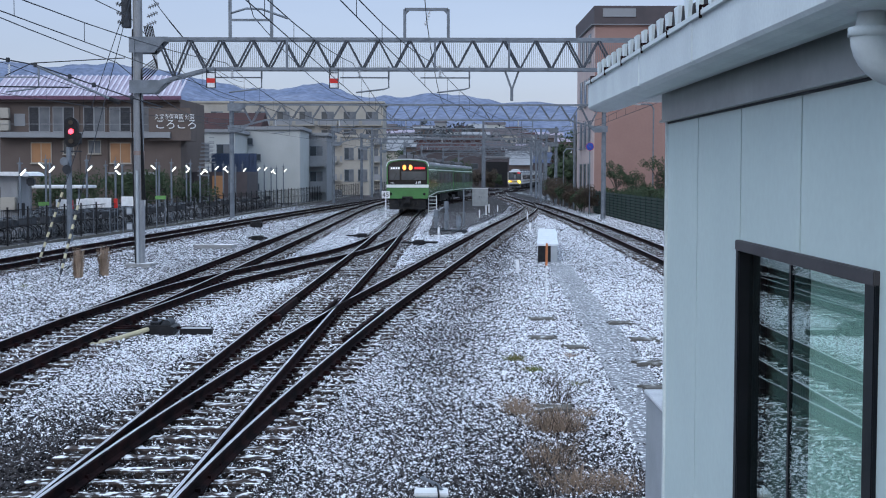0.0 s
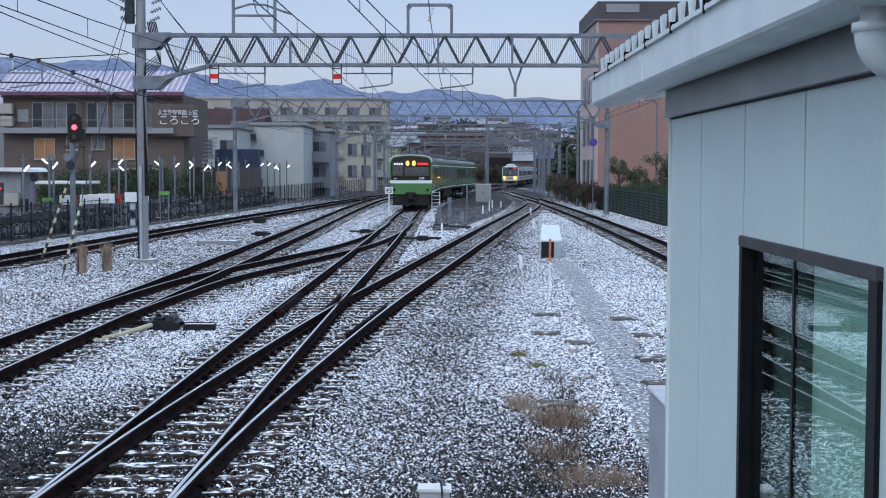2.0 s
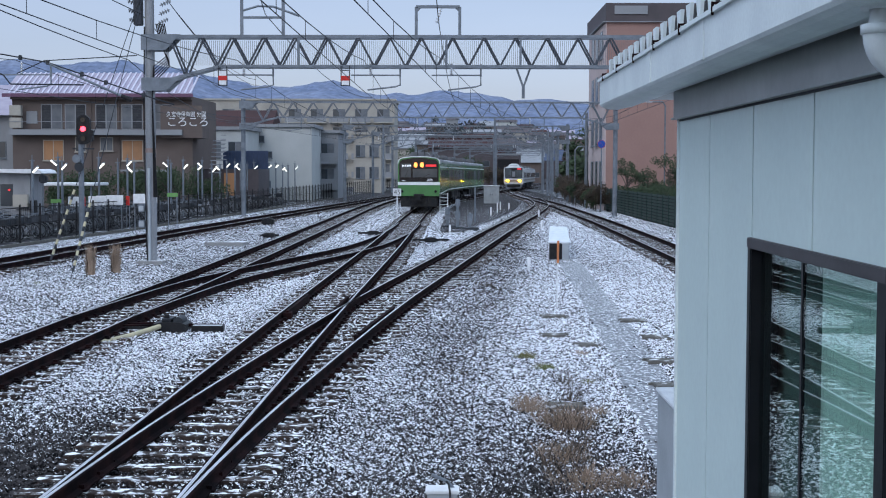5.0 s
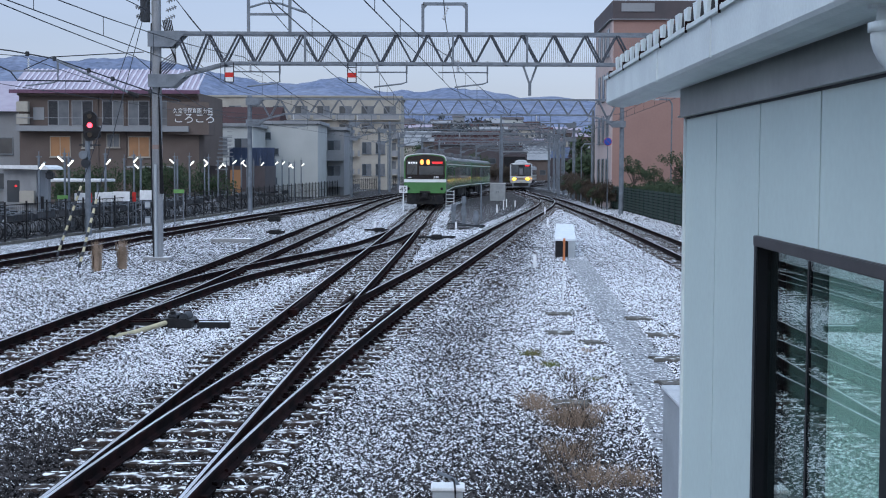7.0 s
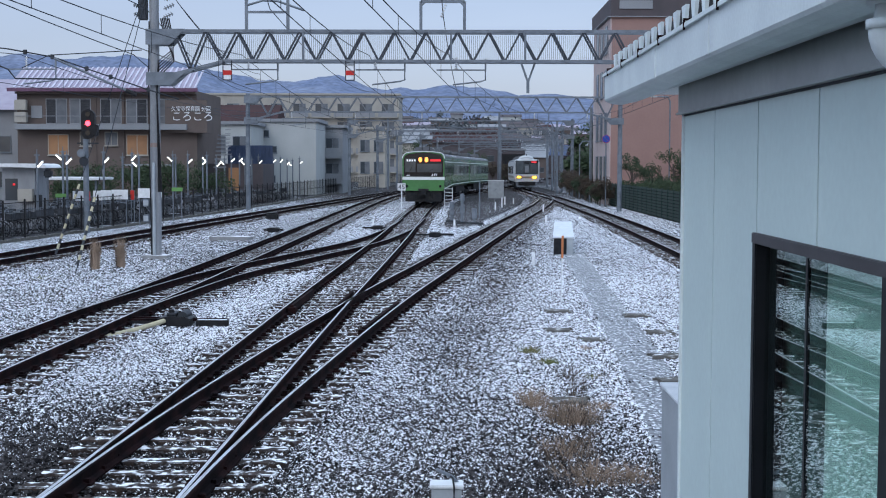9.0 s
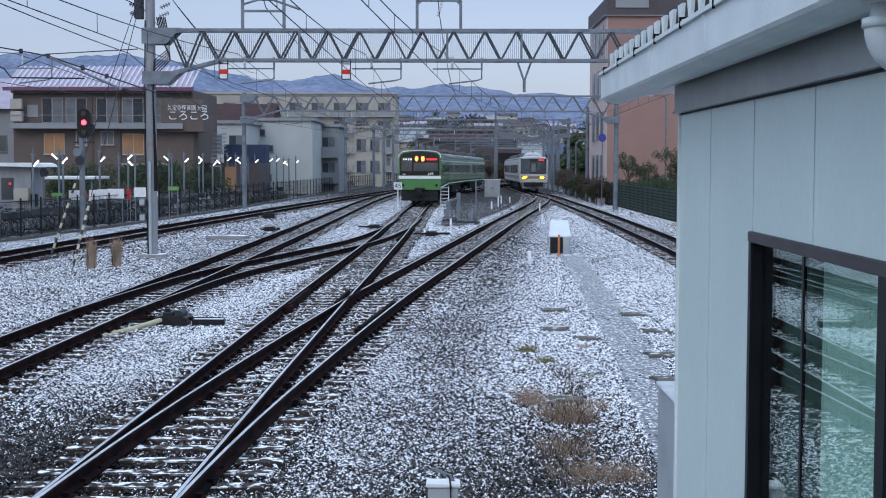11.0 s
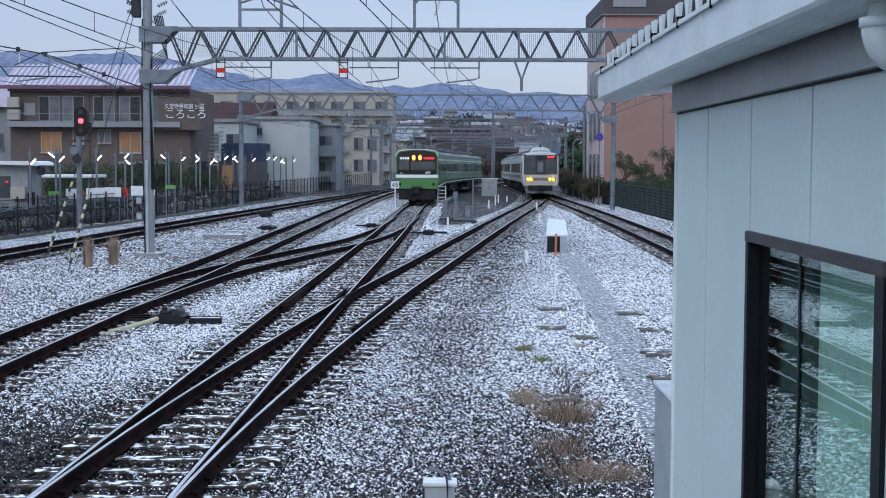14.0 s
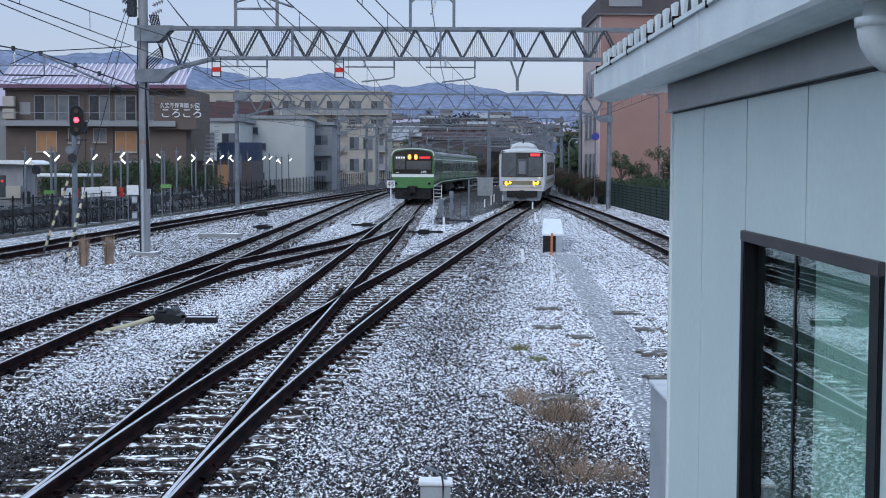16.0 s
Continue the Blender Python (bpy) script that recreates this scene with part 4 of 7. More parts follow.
def white_front(car):
    """Rounded white cab with a large black windscreen, and low yellow headlights."""
    h = 10.0
    prof = rounded(1.45, 0.95, 2.95, 3.62, 0.06)
    secs = []
    for dy, k, dz in ((-0.40, 0.93, -0.20), (-0.32, 0.97, -0.09), (-0.12, 0.992, -0.03), (0.28, 1.0, 0.0)):
        secs.append([(x * k, -h + dy + 0.10 * max(0, (z - 2.0)), z + dz * max(0, (z - 1.4) / 2.2)) for x, z in prof])
    bm = bmesh.new()
    loft(bm, secs)
    nose = part("cab_front", bm, M["white_train"], car, smooth=False)

    def face(x0, x1, z0, z1, proud, mat, name, label="", bevel=0.01, thick=0.05):
        bm = bmesh.new()
        box(bm, x0, x1, -h - 0.40 - proud, -h - 0.40 - proud + thick, z0, z1, bevel)
        for v in bm.verts:
            v.co.y += 0.10 * max(0, (v.co.z - 2.0))
        return part(name, bm, M[mat], nose, label)

    face(-1.37, 1.37, 1.74, 3.41, 0.02, "train_black", "windscreen_panel", "large black windscreen panel", 0.09, 0.3)
    face(-1.27, -0.36, 1.86, 3.32, 0.03, "cab_glass", "windscreen", "", 0.02)
    face(0.36, 1.27, 1.86, 3.04, 0.03, "cab_glass", "windscreen", "", 0.02)
    face(-0.30, 0.30, 1.95, 2.95, 0.032, "cab_glass", "emergency_door", "central front door", 0.02)
    face(0.50, 1.08, 3.09, 3.26, 0.035, "led_red", "destination_display", "red lit destination display", 0.004)
    face(-0.22, 0.22, 1.98, 2.80, 0.04, "curtain", "door_pane", "paler pane of the front door", 0.02)
    for x in (-0.33, 0.33):
        face(x - 0.025, x + 0.025, 1.86, 3.22, 0.045, "steel_dark", "pillar", "", 0.005)
    face(-1.22, 1.22, 1.30, 1.60, 0.0, "beige_train", "lamp_panel", "brown-grey headlight panel", 0.03, 0.2)
    face(-1.25, 1.25, 1.12, 1.20, 0.0, "cream", "front_stripe", "cream stripe", 0.01, 0.2)
    for x in (-0.97, -0.76, 0.76, 0.97):
        bm = bmesh.new()
        tube(bm, [(x, -h - 0.42, 1.45), (x, -h - 0.3, 1.45)], 0.062, 20)
        lamp = part("headlight", bm, M["lamp_yellow"], nose, "yellow lit headlight")
        bm = bmesh.new()
        for a, b_ in zip(range(16), range(1, 17)):
            tube(bm, [(x + 0.09 * math.cos(q * math.tau / 16), -h - 0.46, 1.45 + 0.09 * math.sin(q * math.tau / 16)) for q in (a, b_)], 0.016, 5)
        part("bezel", bm, M["steel_dark"], lamp)
        # made-up fins, no part of the train, added to narrow the beam
        bm = bmesh.new()
        for q in range(-6, 7):
            box(bm, x + q * 0.0125 - 0.0008, x + q * 0.0125 + 0.0008, -h - 0.525, -h - 0.425, 1.37, 1.53)
        part("added_beam_fins", bm, M["black"], lamp, "thin black fins added to narrow the beam")
    for x in (-1.36, 1.36):
        bm = bmesh.new()
        tube(bm, [(x, -h - 0.2, 1.0), (x, -h - 0.24, 1.8), (x * 0.985, -h - 0.1, 3.1)], 0.05, 8)
        part("corner_trim", bm, M["steel_dark"], nose, "dark corner edge")
    sk = bmesh.new()
    loft(sk, [[(x, -h - 0.36 + 0.2 * abs(x) ** 2 * 0.3, z) for x, z in ((-1.1, 0.35), (-1.25, 0.95), (1.25, 0.95), (1.1, 0.35))],
              [(x, -h + 0.5, z) for x, z in ((-1.1, 0.35), (-1.25, 0.95), (1.25, 0.95), (1.1, 0.35))]])
    s = part("skirt", sk, M["steel"], car)
    bm = bmesh.new()
    box(bm, -0.95, 0.95, -h - 0.42, -h - 0.3, 0.56, 1.0, 0.03)
    part("skirt_opening", bm, M["underframe"], s)
    bm = bmesh.new()
    box(bm, -0.16, 0.16, -h - 0.75, -h - 0.2, 0.72, 1.0, 0.04), box(bm, -0.3, 0.3, -h - 0.6, -h - 0.3, 0.5, 0.72, 0.03)
    for x in (-0.62, 0.62):
        box(bm, x - 0.08, x + 0.08, -h - 0.52, -h - 0.4, 0.68, 0.86, 0.02)
    part("coupler", bm, M["underframe"], car)
    bm = bmesh.new()
    for x0, z0, x1, z1 in ((-0.9, 1.95, -0.4, 2.4), (0.45, 1.95, 0.85, 2.3)):
        beam(bm, (x0, -h - 0.44, z0), (x1, -h - 0.40, z1), 0.03)
    part("wiper", bm, M["black"], nose)
    bm = bmesh.new()
    sec = [(-0.85, 3.52), (-0.7, 3.82), (-0.3, 3.96), (0.3, 3.96), (0.7, 3.82), (0.85, 3.52)]
    loft(bm, [[(x * 0.9, -h + 0.5, 3.5 + (z - 3.5) * 0.5) for x, z in sec], [(x, -h + 0.9, z) for x, z in sec], [(x, -h + 3.2, z) for x, z in sec]])
    part("roof_vent", bm, M["white_train"], car, "pale domed roof vent")
    bm = bmesh.new()
    tube(bm, [(0, -h + 0.8, 3.9), (0, -h + 0.8, 4.15)], 0.04, 6)
    part("roof_aerial", bm, M["underframe"], car)


def on_track(key, d, base=6.9):
    """Pose of a carriage whose middle is at distance d (its y) along a track, from the two bogies."""
    f = TRACK[key]
    a, b = (Vector((f(q), q, RAIL + grade(f(q), q))) for q in (d - base, d + base))
    c = (a + b) / 2
    ang = math.atan2(b.x - a.x, b.y - a.y)
    return Matrix.Translation(c) @ Matrix.Rotation(-ang, 4, "Z") @ Matrix.Rotation(math.atan2(b.z - a.z, (b - a).length), 4, "X")


CARS = []


def make_trains():
    cols = ("green_train", "green_train")
    for i in range(3):
        car = carriage("train_carriage", "green electric train carriage " + ("with black cab front and lit headlights" if i == 0 else "coupled behind the front one"),
                       cols, i == 0, stripe=((1.12, 1.19, "train_stripe"), (2.88, 2.94, "train_stripe")))
        tagged(car, group="carriages of the green train")
        if i == 0:
            green_front(car)
        car.matrix_basis = on_track("main", 89.6 + 9.8 + 19.95 * i)
    for i in range(4):
        car = carriage("train_carriage", "white electric train carriage with brown stripe" + (", cab front with yellow headlights" if i == 0 else ""),
                       ("white_train", "white_train"), i == 0, 19.8, 1.45, stripe=((1.35, 1.5, "beige_train"), (1.52, 1.6, "brown_train")), doors=3)
        tagged(car, group="carriages of the white train")
        if i == 0:
            white_front(car)
        CARS.append(car)


NOSE = [(0, 272), (1, 255), (2, 239), (3, 224), (4.2, 208), (6.3, 184.5), (7, 178), (8, 166), (9.2, 153), (11.3, 133), (12, 126), (13, 116.5),
        (14, 106.5), (15, 95.8), (16, 84.3)]


def motions():
    nose = way(NOSE)
    for i, car in enumerate(CARS):
        walk(car, [(t, on_track("branch", nose(t) + 10.2 + 20.1 * i)) for t in [k * 0.5 for k in range(33)]])


# ---------------------------------------------------------------- panes and rooms
def pane_material(name, tint, back, gloss):
    """Glass over a dark room: a clear mirror sheen mixed with what lies behind."""
    m = bpy.data.materials.new(name)
    m.use_nodes = True
    n, l = m.node_tree.nodes, m.node_tree.links
    n.clear()
    out = n.new("ShaderNodeOutputMaterial")
    tr, gl, mx = n.new("ShaderNodeBsdfTransparent"), n.new("ShaderNodeBsdfGlossy"), n.new("ShaderNodeMixShader")
    tr.inputs["Color"].default_value = (*back, 1)
    gl.inputs["Color"].default_value, gl.inputs["Roughness"].default_value = (*tint, 1), 0.0
    mx.inputs["Fac"].default_value = gloss
    l.new(tr.outputs[0], mx.inputs[1]), l.new(gl.outputs[0], mx.inputs[2]), l.new(mx.outputs[0], out.inputs["Surface"])
    return m


M["office_glass"] = pane_material("green_tinted_office_glass", (0.90, 1.0, 0.97), (0.93, 1.0, 0.97), 0.27)
# darkness of the unlit room, put into the colour of a sheet
M["room_dark"] = material("unlit_room_green", (0.13, 0.19, 0.185), 0.9, amount=0.05, stretch=(1, 30, 0.3))
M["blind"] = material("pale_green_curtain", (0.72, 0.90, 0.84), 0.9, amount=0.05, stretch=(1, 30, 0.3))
# the dimness of the room is put into the wall colour
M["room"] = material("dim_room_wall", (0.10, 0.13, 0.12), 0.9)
M["cab_glass"] = material("cab_window_glass", (0.05, 0.06, 0.066), 0.05, 0, (0.075, 0.085, 0.09), 1.2, amount=0.02, bump=0)


# ---------------------------------------------------------------- portals and wires over the tracks
def post(bm, x, y, z1, r0=0.15, r1=0.12):
    tube(bm, [(x, y, -1.2), (x, y, z1)], r0, 14, r1)


def make_portal(y, xl, xr, zt, zb, pitch, mesh_guard=False, detail=True, rl=0.17):
    p = thing("catenary_portal", "galvanised steel lattice portal carrying overhead wires", "gantry", group="catenary portals")
    for x in (xl, xr):
        bm = bmesh.new()
        post(bm, x, y, zt + (1.6 if x == xl and mesh_guard else 0.2), rl, rl * 0.85)
        part("post", bm, M["concrete_pole"] if mesh_guard else M["steel"], p)
        if mesh_guard:
            bm = bmesh.new()
            box(bm, x - 0.4, x + 0.4, y - 0.4, y + 0.4, -0.1, 0.05, 0.02)
            part("footing", bm, M["concrete"], p)
    d = 0.28
    for dy in (-d, d):
        part("chord", beam(bmesh.new(), (xl, y + dy, zt), (xr, y + dy, zt), 0.09), M["steel"], p)
        part("chord", beam(bmesh.new(), (xl + 2.2, y + dy, zb), (xr - 2.2, y + dy, zb), 0.08), M["steel"], p)
        part("haunch", beam(bmesh.new(), (xl + 0.1, y + dy, zb - 0.55), (xl + 2.2, y + dy, zb), 0.08), M["steel"], p)
        part("haunch", beam(bmesh.new(), (xr - 0.1, y + dy, zb - 0.55), (xr - 2.2, y + dy, zb), 0.08), M["steel"], p)
    x = xl + 0.65
    i = 0
    while x + pitch / 2 < xr - 0.4:
        bm = bmesh.new()
        for dy in (-d, d):
            za = zb - 0.55 + 0.55 * min(1, max(0, (x + pitch / 2 - xl) / 2.2), max(0, (xr - x - pitch / 2) / 2.2))
            beam(bm, (x, y + dy, zt), (x + pitch / 2, y + dy, za), 0.055), beam(bm, (x + pitch / 2, y + dy, za), (x + pitch, y + dy, zt), 0.055)
        beam(bm, (x, y - d, zt), (x, y + d, zt), 0.05), beam(bm, (x + pitch / 2, y - d, za), (x + pitch / 2, y + d, za), 0.05)
        part("lattice_bar", bm, M["lattice_near"] if mesh_guard else M["lattice"], p)
        x += pitch
    for x, s in ((xl, 1), (xr, -1)):
        for z0, z1 in ((zt - 0.42, zt + 0.06), (zb - 0.75, zb - 0.35)):
            for dy in (-d - 0.05, d + 0.03):
                bm = bmesh.new()
                pts = [(x - s * 0.2, z0), (x + s * 0.55, z0), (x + s * 1.0, z1), (x - s * 0.2, z1)]
                loft(bm, [[(a, y + dy, b) for a, b in pts], [(a, y + dy + 0.02, b) for a, b in pts]])
                part("bracket_plate", bm, M["steel"], p)
    if mesh_guard:
        bm = bmesh.new()
        x = xl + 0.9
        while x < xr - 0.6:
            beam(bm, (x, y + d - 0.05, zb + 0.06), (x, y + d - 0.05, zt - 0.08), 0.010)
            x += 0.06
        tagged(part("guard_mesh", bm, M["steel"], p), "fine vertical guard wires", kind="stuff")
        for x in (-4.75, -0.25, 2.0):
            bm = bmesh.new()
            box(bm, x - 0.25, x + 0.25, y - 0.1, y + 0.1, zb + 0.02, zb + 0.7, 0.01)
            part("splice", beam(bmesh.new(), (x, y - d, zb), (x, y - d, zt), 0.12, 0.06), M["steel"], p)
            bm.free()
    return p


def goal_frame(x0, x1, y, z0, z1, arch=False):
    f = thing("feeder_gantry", "galvanised goal-shaped frame on the portal beam", "feeder gantry", group="feeder gantries")
    for x in (x0, x1):
        part("post", beam(bmesh.new(), (x, y, z0), (x, y, z1), 0.09), M["steel"], f)
    bm = bmesh.new()
    beam(bm, (x0, y, z1), (x1, y, z1), 0.09), beam(bm, (x0, y, z1 - 0.15), (x0 + 0.15, y, z1), 0.05), beam(bm, (x1, y, z1 - 0.15), (x1 - 0.15, y, z1), 0.05)
    if arch:
        beam(bm, (x0, y, z0 + 0.55), (x1, y, z0 + 0.55), 0.07)
        tube(bm, [(x0, y, z0 + 0.75), (x0 + 0.5, y, z0 + 0.9), (x1 - 0.3, y, z0 + 0.88), (x1 + 0.5, y, z0 + 0.6)], 0.035, 8)
    part("crossbar", bm, M["steel"], f)
    part("insulator", insulator(bmesh.new(), ((x0 + x1) / 2 + 0.1, y, z1 - 0.05), ((x0 + x1) / 2 - 0.05, y, z1 - 0.5)), M["white"], f)


def insulator(bm, a, b, n=5, r=0.06):
    a, b = Vector(a), Vector(b)
    tube(bm, [a, b], 0.018, 6)
    for i in range(n):
        c = a.lerp(b, (i + 0.7) / (n + 0.4))
        tube(bm, [c, c + (b - a).normalized() * 0.03], r, 10, r * 0.6)
    return bm


PORTALS = [(42, -9.35, 11.4), (86, -13.3, 10.1), (132, -10.6, 10.9), (176, -8.0, 12.5), (221, -3.5, 15.5), (265, 3, 20), (310, 9, 26), (154, -9.2, 11.6), (199, -5.6, 14), (243, 0, 18)]


def make_portals():
    for i, (y, xl, xr) in enumerate(PORTALS):
        make_portal(y, xl, xr, 6.9 if i == 0 else 7.1, 6.0 if i == 0 else 6.15, 0.96 if i == 0 else 1.25, i == 0, True, 0.17 if i == 0 else 0.16)
    goal_frame(-6.52, -5.25, 42, 6.95, 8.6, True)
    goal_frame(-1.18, 0.15, 42, 6.95, 7.83)
    # steady arms and droppers below the first two beams
    for y, x, z in ((42, 2.1, 6.0),):
        v = thing("drop_bracket", "galvanised V-shaped drop bracket under the portal", "bracket")
        bm = bmesh.new()
        beam(bm, (x - 0.22, y, z), (x, y, z - 0.62), 0.06), beam(bm, (x + 0.22, y, z), (x, y, z - 0.62), 0.06), beam(bm, (x, y, z - 0.55), (x, y, z - 0.95), 0.09)
        part("arm", bm, M["steel"], v)
    make_wires()


def wire(name, pts, r, parent):
    return part(name, tube(bmesh.new(), pts, r, 5), M["wire"], parent)


def make_wires():
    ys = [-8] + [p[0] for p in PORTALS[:7]]
    for key, label in (("second", "second"), ("main", "middle"), ("branch", "branching"), ("fence", "outer"), ("right", "side")):
        f = TRACK[key]
        w = thing("overhead_wire", f"overhead contact wire and carrier above the {label} track", "overhead wire", group="overhead wires")
        zz = 0.2
        for a, b in zip(ys[:-1], ys[1:]):
            pa, pb = Vector((f(a) + zz, a, 5.25)), Vector((f(b) - zz, b, 5.25))
            zz = -zz
            tops = [pa.lerp(pb, t) + Vector((0, 0, 0.95 - 0.75 * 4 * t * (1 - t) * 0.9)) for t in [k / 12 for k in range(13)]]
            wire("carrier_wire", tops, 0.011, w)
            wire("contact_wire", [pa, pb], 0.010, w)
            if b <= 132:
                bm = bmesh.new()
                for k in range(1, 12):
                    q = pa.lerp(pb, k / 12)
                    tube(bm, [q, tops[k]], 0.006, 4)
                tagged(part("dropper", bm, M["wire"], w), kind="stuff")
        for y, *_ in PORTALS[:4]:
            s = thing("steady_arm", "steel registration arm with insulators below a portal", "steady arm", group="steady arms")
            x = f(y)
            bm = bmesh.new()
            tube(bm, [(x + 0.9, y, 5.85), (x + 0.9, y, 5.45), (x + 0.75, y, 5.4), (x - 0.1, y, 5.3)], 0.025, 8)
            beam(bm, (x + 0.9, y, 6.1), (x + 0.9, y, 5.7), 0.05), beam(bm, (x - 0.6, y, 5.75), (x + 0.9, y, 5.75), 0.04)
            part("arm", bm, M["steel"], s)
            part("insulator", insulator(bmesh.new(), (x, y, 6.15), (x, y, 5.75)), M["white"], s)
    # feeders high along the left posts, coming over the platform
    fd = thing("feeder_wire", "dark feeder cables strung along the posts", "cable")
    for x0, z0, x1, z1 in ((-4.0, 9.4, -9.3, 8.7), (-3.4, 9.0, -9.0, 8.3), (-8.5, 8.2, -9.6, 7.6), (-1.2, 9.8, -5.8, 7.6), (-0.5, 9.4, -0.5, 7.4), (-9.5, 7.6, -10.0, 6.2)):
        a, b = Vector((x0, -5, z0)), Vector((x1, 42, z1))
        wire("cable", [a.lerp(b, t) - Vector((0, 0, 0.35 * 4 * t * (1 - t))) for t in [k / 10 for k in range(11)]], 0.014, fd)
        c = Vector((x1 - 3.2 if x1 < -7 else x1 + 0.6, 86, z1 - 0.2))
        wire("cable", [b.lerp(c, t) - Vector((0, 0, 0.7 * 4 * t * (1 - t))) for t in [k / 8 for k in range(9)]], 0.014, fd)


# ---------------------------------------------------------------- buildings and distance
def window_part(h, x, y, z, w, ht, mat="window", face="y", frame="steel", split=True):
    """A framed window, set on a wall that faces the camera (y) or sideways (x+ or x-)."""
    d = 0.05

    def put(a0, a1, z0, z1, o0, o1):
        if face == "y":
            return box(bmesh.new(), x + a0, x + a1, y + o0, y + o1, z + z0, z + z1)
        s = 1 if face == "x+" else -1
        return box(bmesh.new(), min(x - s * o0, x - s * o1), max(x - s * o0, x - s * o1), y + a0, y + a1, z + z0, z + z1)

    win = part("window", put(-w / 2 - 0.06, w / 2 + 0.06, -0.06, ht + 0.06, -d, 0.02), M[frame], h)
    if split:
        part("pane", put(-w / 2, -0.03, 0, ht, -d - 0.015, 0), M[mat], win)
        part("pane", put(0.03, w / 2, 0, ht, -d - 0.015, 0), M["curtain"] if mat == "window" else M[mat], win)
    else:
        part("pane", put(-w / 2, w / 2, 0, ht, -d - 0.015, 0), M[mat], win)
    part("sill", put(-w / 2 - 0.1, w / 2 + 0.1, -0.12, -0.05, -d - 0.08, 0), M[frame], win)
    return win


def make_nursery():
    h = thing("nursery_house", "grey-brown three-storey nursery with mauve metal roof and lit windows", "house")
    y, x0, x1 = 100.0, -32.4, -19.2
    part("wall", box(bmesh.new(), x0, x1, y, y + 10, -0.2, 8.2), M["house_brown"], h)
    bm = bmesh.new()
    sec = [(y - 0.7, 8.25), (y - 0.7, 8.35), (y + 3.2, 10.1), (y + 10.5, 8.3)]
    loft(bm, [[(x0 - 0.5, a, b) for a, b in sec], [(x1 + e, a, b) for (a, b), e in zip(sec, (0.15, 0.15, -0.45, -2.4))]])
    roof = part("roof", bm, M["house_roof"], h)
    x = x0
    while x < x1 + 0.1:
        part("roof_seam", beam(bmesh.new(), (x, y - 0.72, 8.37), (x, y + 3.2, 10.13), 0.13, 0.08), M["roof_pale"], roof)
        x += 0.40
    part("fascia", box(bmesh.new(), x0 - 0.5, x1 + 0.2, y - 0.76, y - 0.66, 8.1, 8.36), M["purple"], h)
    part("floor_band", box(bmesh.new(), x0, x1 - 0.6, y - 0.9, y, 5.35, 5.75), M["grey_wall"], h, "pale slab of the long balcony")
    part("floor_band", box(bmesh.new(), x1 - 2.2, x1 + 0.85, y - 0.6, y + 2, 5.15, 7.5), M["house_brown"], h)
    # upper windows: one leaf shuttered, the other curtained, in white frames
    for x, dark in ((-29.5, -1), (-27.75, 1), (-25.5, -1), (-23.6, 1), (-21.4, 1)):
        win = part("window", box(bmesh.new(), x - 0.78, x + 0.78, y - 0.05, y + 0.02, 5.78, 7.62), M["grey_wall"], h)
        for side in (-1, 1):
            part("pane", box(bmesh.new(), min(x, x + side * 0.72), max(x, x + side * 0.72), y - 0.07, y - 0.04, 5.84, 7.56), M["shutter"] if side == dark else M["curtain"], win)
            if side == dark:
                for k in range(9):
                    part("slat", box(bmesh.new(), min(x + side * 0.05, x + side * 0.68), max(x + side * 0.05, x + side * 0.68), y - 0.09, y - 0.07, 5.92 + 0.18 * k, 5.97 + 0.18 * k), M["steel_dark"], win)
        part("stile", box(bmesh.new(), x - 0.04, x + 0.04, y - 0.10, y - 0.05, 5.80, 7.60), M["grey_wall"], win)
    for x, w_, z, ht, mt in ((-29.4, 1.4, 3.55, 1.4, "lit_window"), (-27.4, 0.7, 4.2, 0.95, "window"), (-25.5, 0.85, 4.25, 0.9, "curtain"), (-23.6, 1.45, 3.55, 1.4, "lit_window")):
        window_part(h, x, y, z, w_, ht, mt, frame="cream")
    for x in (-26.6, -24.55, -22.5):
        part("downpipe", tube(bmesh.new(), [(x, y - 0.06, 0), (x, y - 0.06, 8.1)], 0.05, 8), M["house_brown"], h)
    rail = part("balcony_rail", box(bmesh.new(), x0, x1 - 2.2, y - 0.9, y - 0.86, 6.30, 6.34), M["grey_wall"], h)
    part("eaves_shadow_board", box(bmesh.new(), x0, x1, y - 0.5, y - 0.02, 7.95, 8.1), M["house_brown"], h)
    part("louvre", box(bmesh.new(), -31.35, -30.55, y - 0.06, y, 6.2, 7.1), M["grey_wall"], h)
    part("awning", box(bmesh.new(), -24.0, -20.5, y - 2.5, y, 2.7, 2.85), M["grey_wall"], h)
    part("lit_door", box(bmesh.new(), -17.4, -16.6, y + 2.9, y + 2.99, 0.6, 2.6), M["lit_window"], h)
    # solid box whose dark colour stands for the shade in an open structure
    part("rear_wing_dark", box(bmesh.new(), x1, -14.8, y + 3, y + 9, -0.2, 2.9), M["dark_roof"], h)
    st = bmesh.new()
    for k in range(9):
        box(st, -18.2, -17.3, y + 1 + 0.25 * k, y + 1.25 + 0.25 * k, 2.6 + 0.3 * k, 2.68 + 0.3 * k)
        beam(st, (-17.3, y + 1, 3.6 + 0.3 * k), (-16.9, y + 1, 3.6 + 0.3 * k), 0.05)
    part("outside_stair", st, M["grey_wall"], h)
    ac = bmesh.new()
    for z in (5.85, 6.75):
        box(ac, -32.35, -31.5, y - 0.85, y - 0.4, z, z + 0.75, 0.03)
    part("air_conditioner", ac, M["cream"], h)
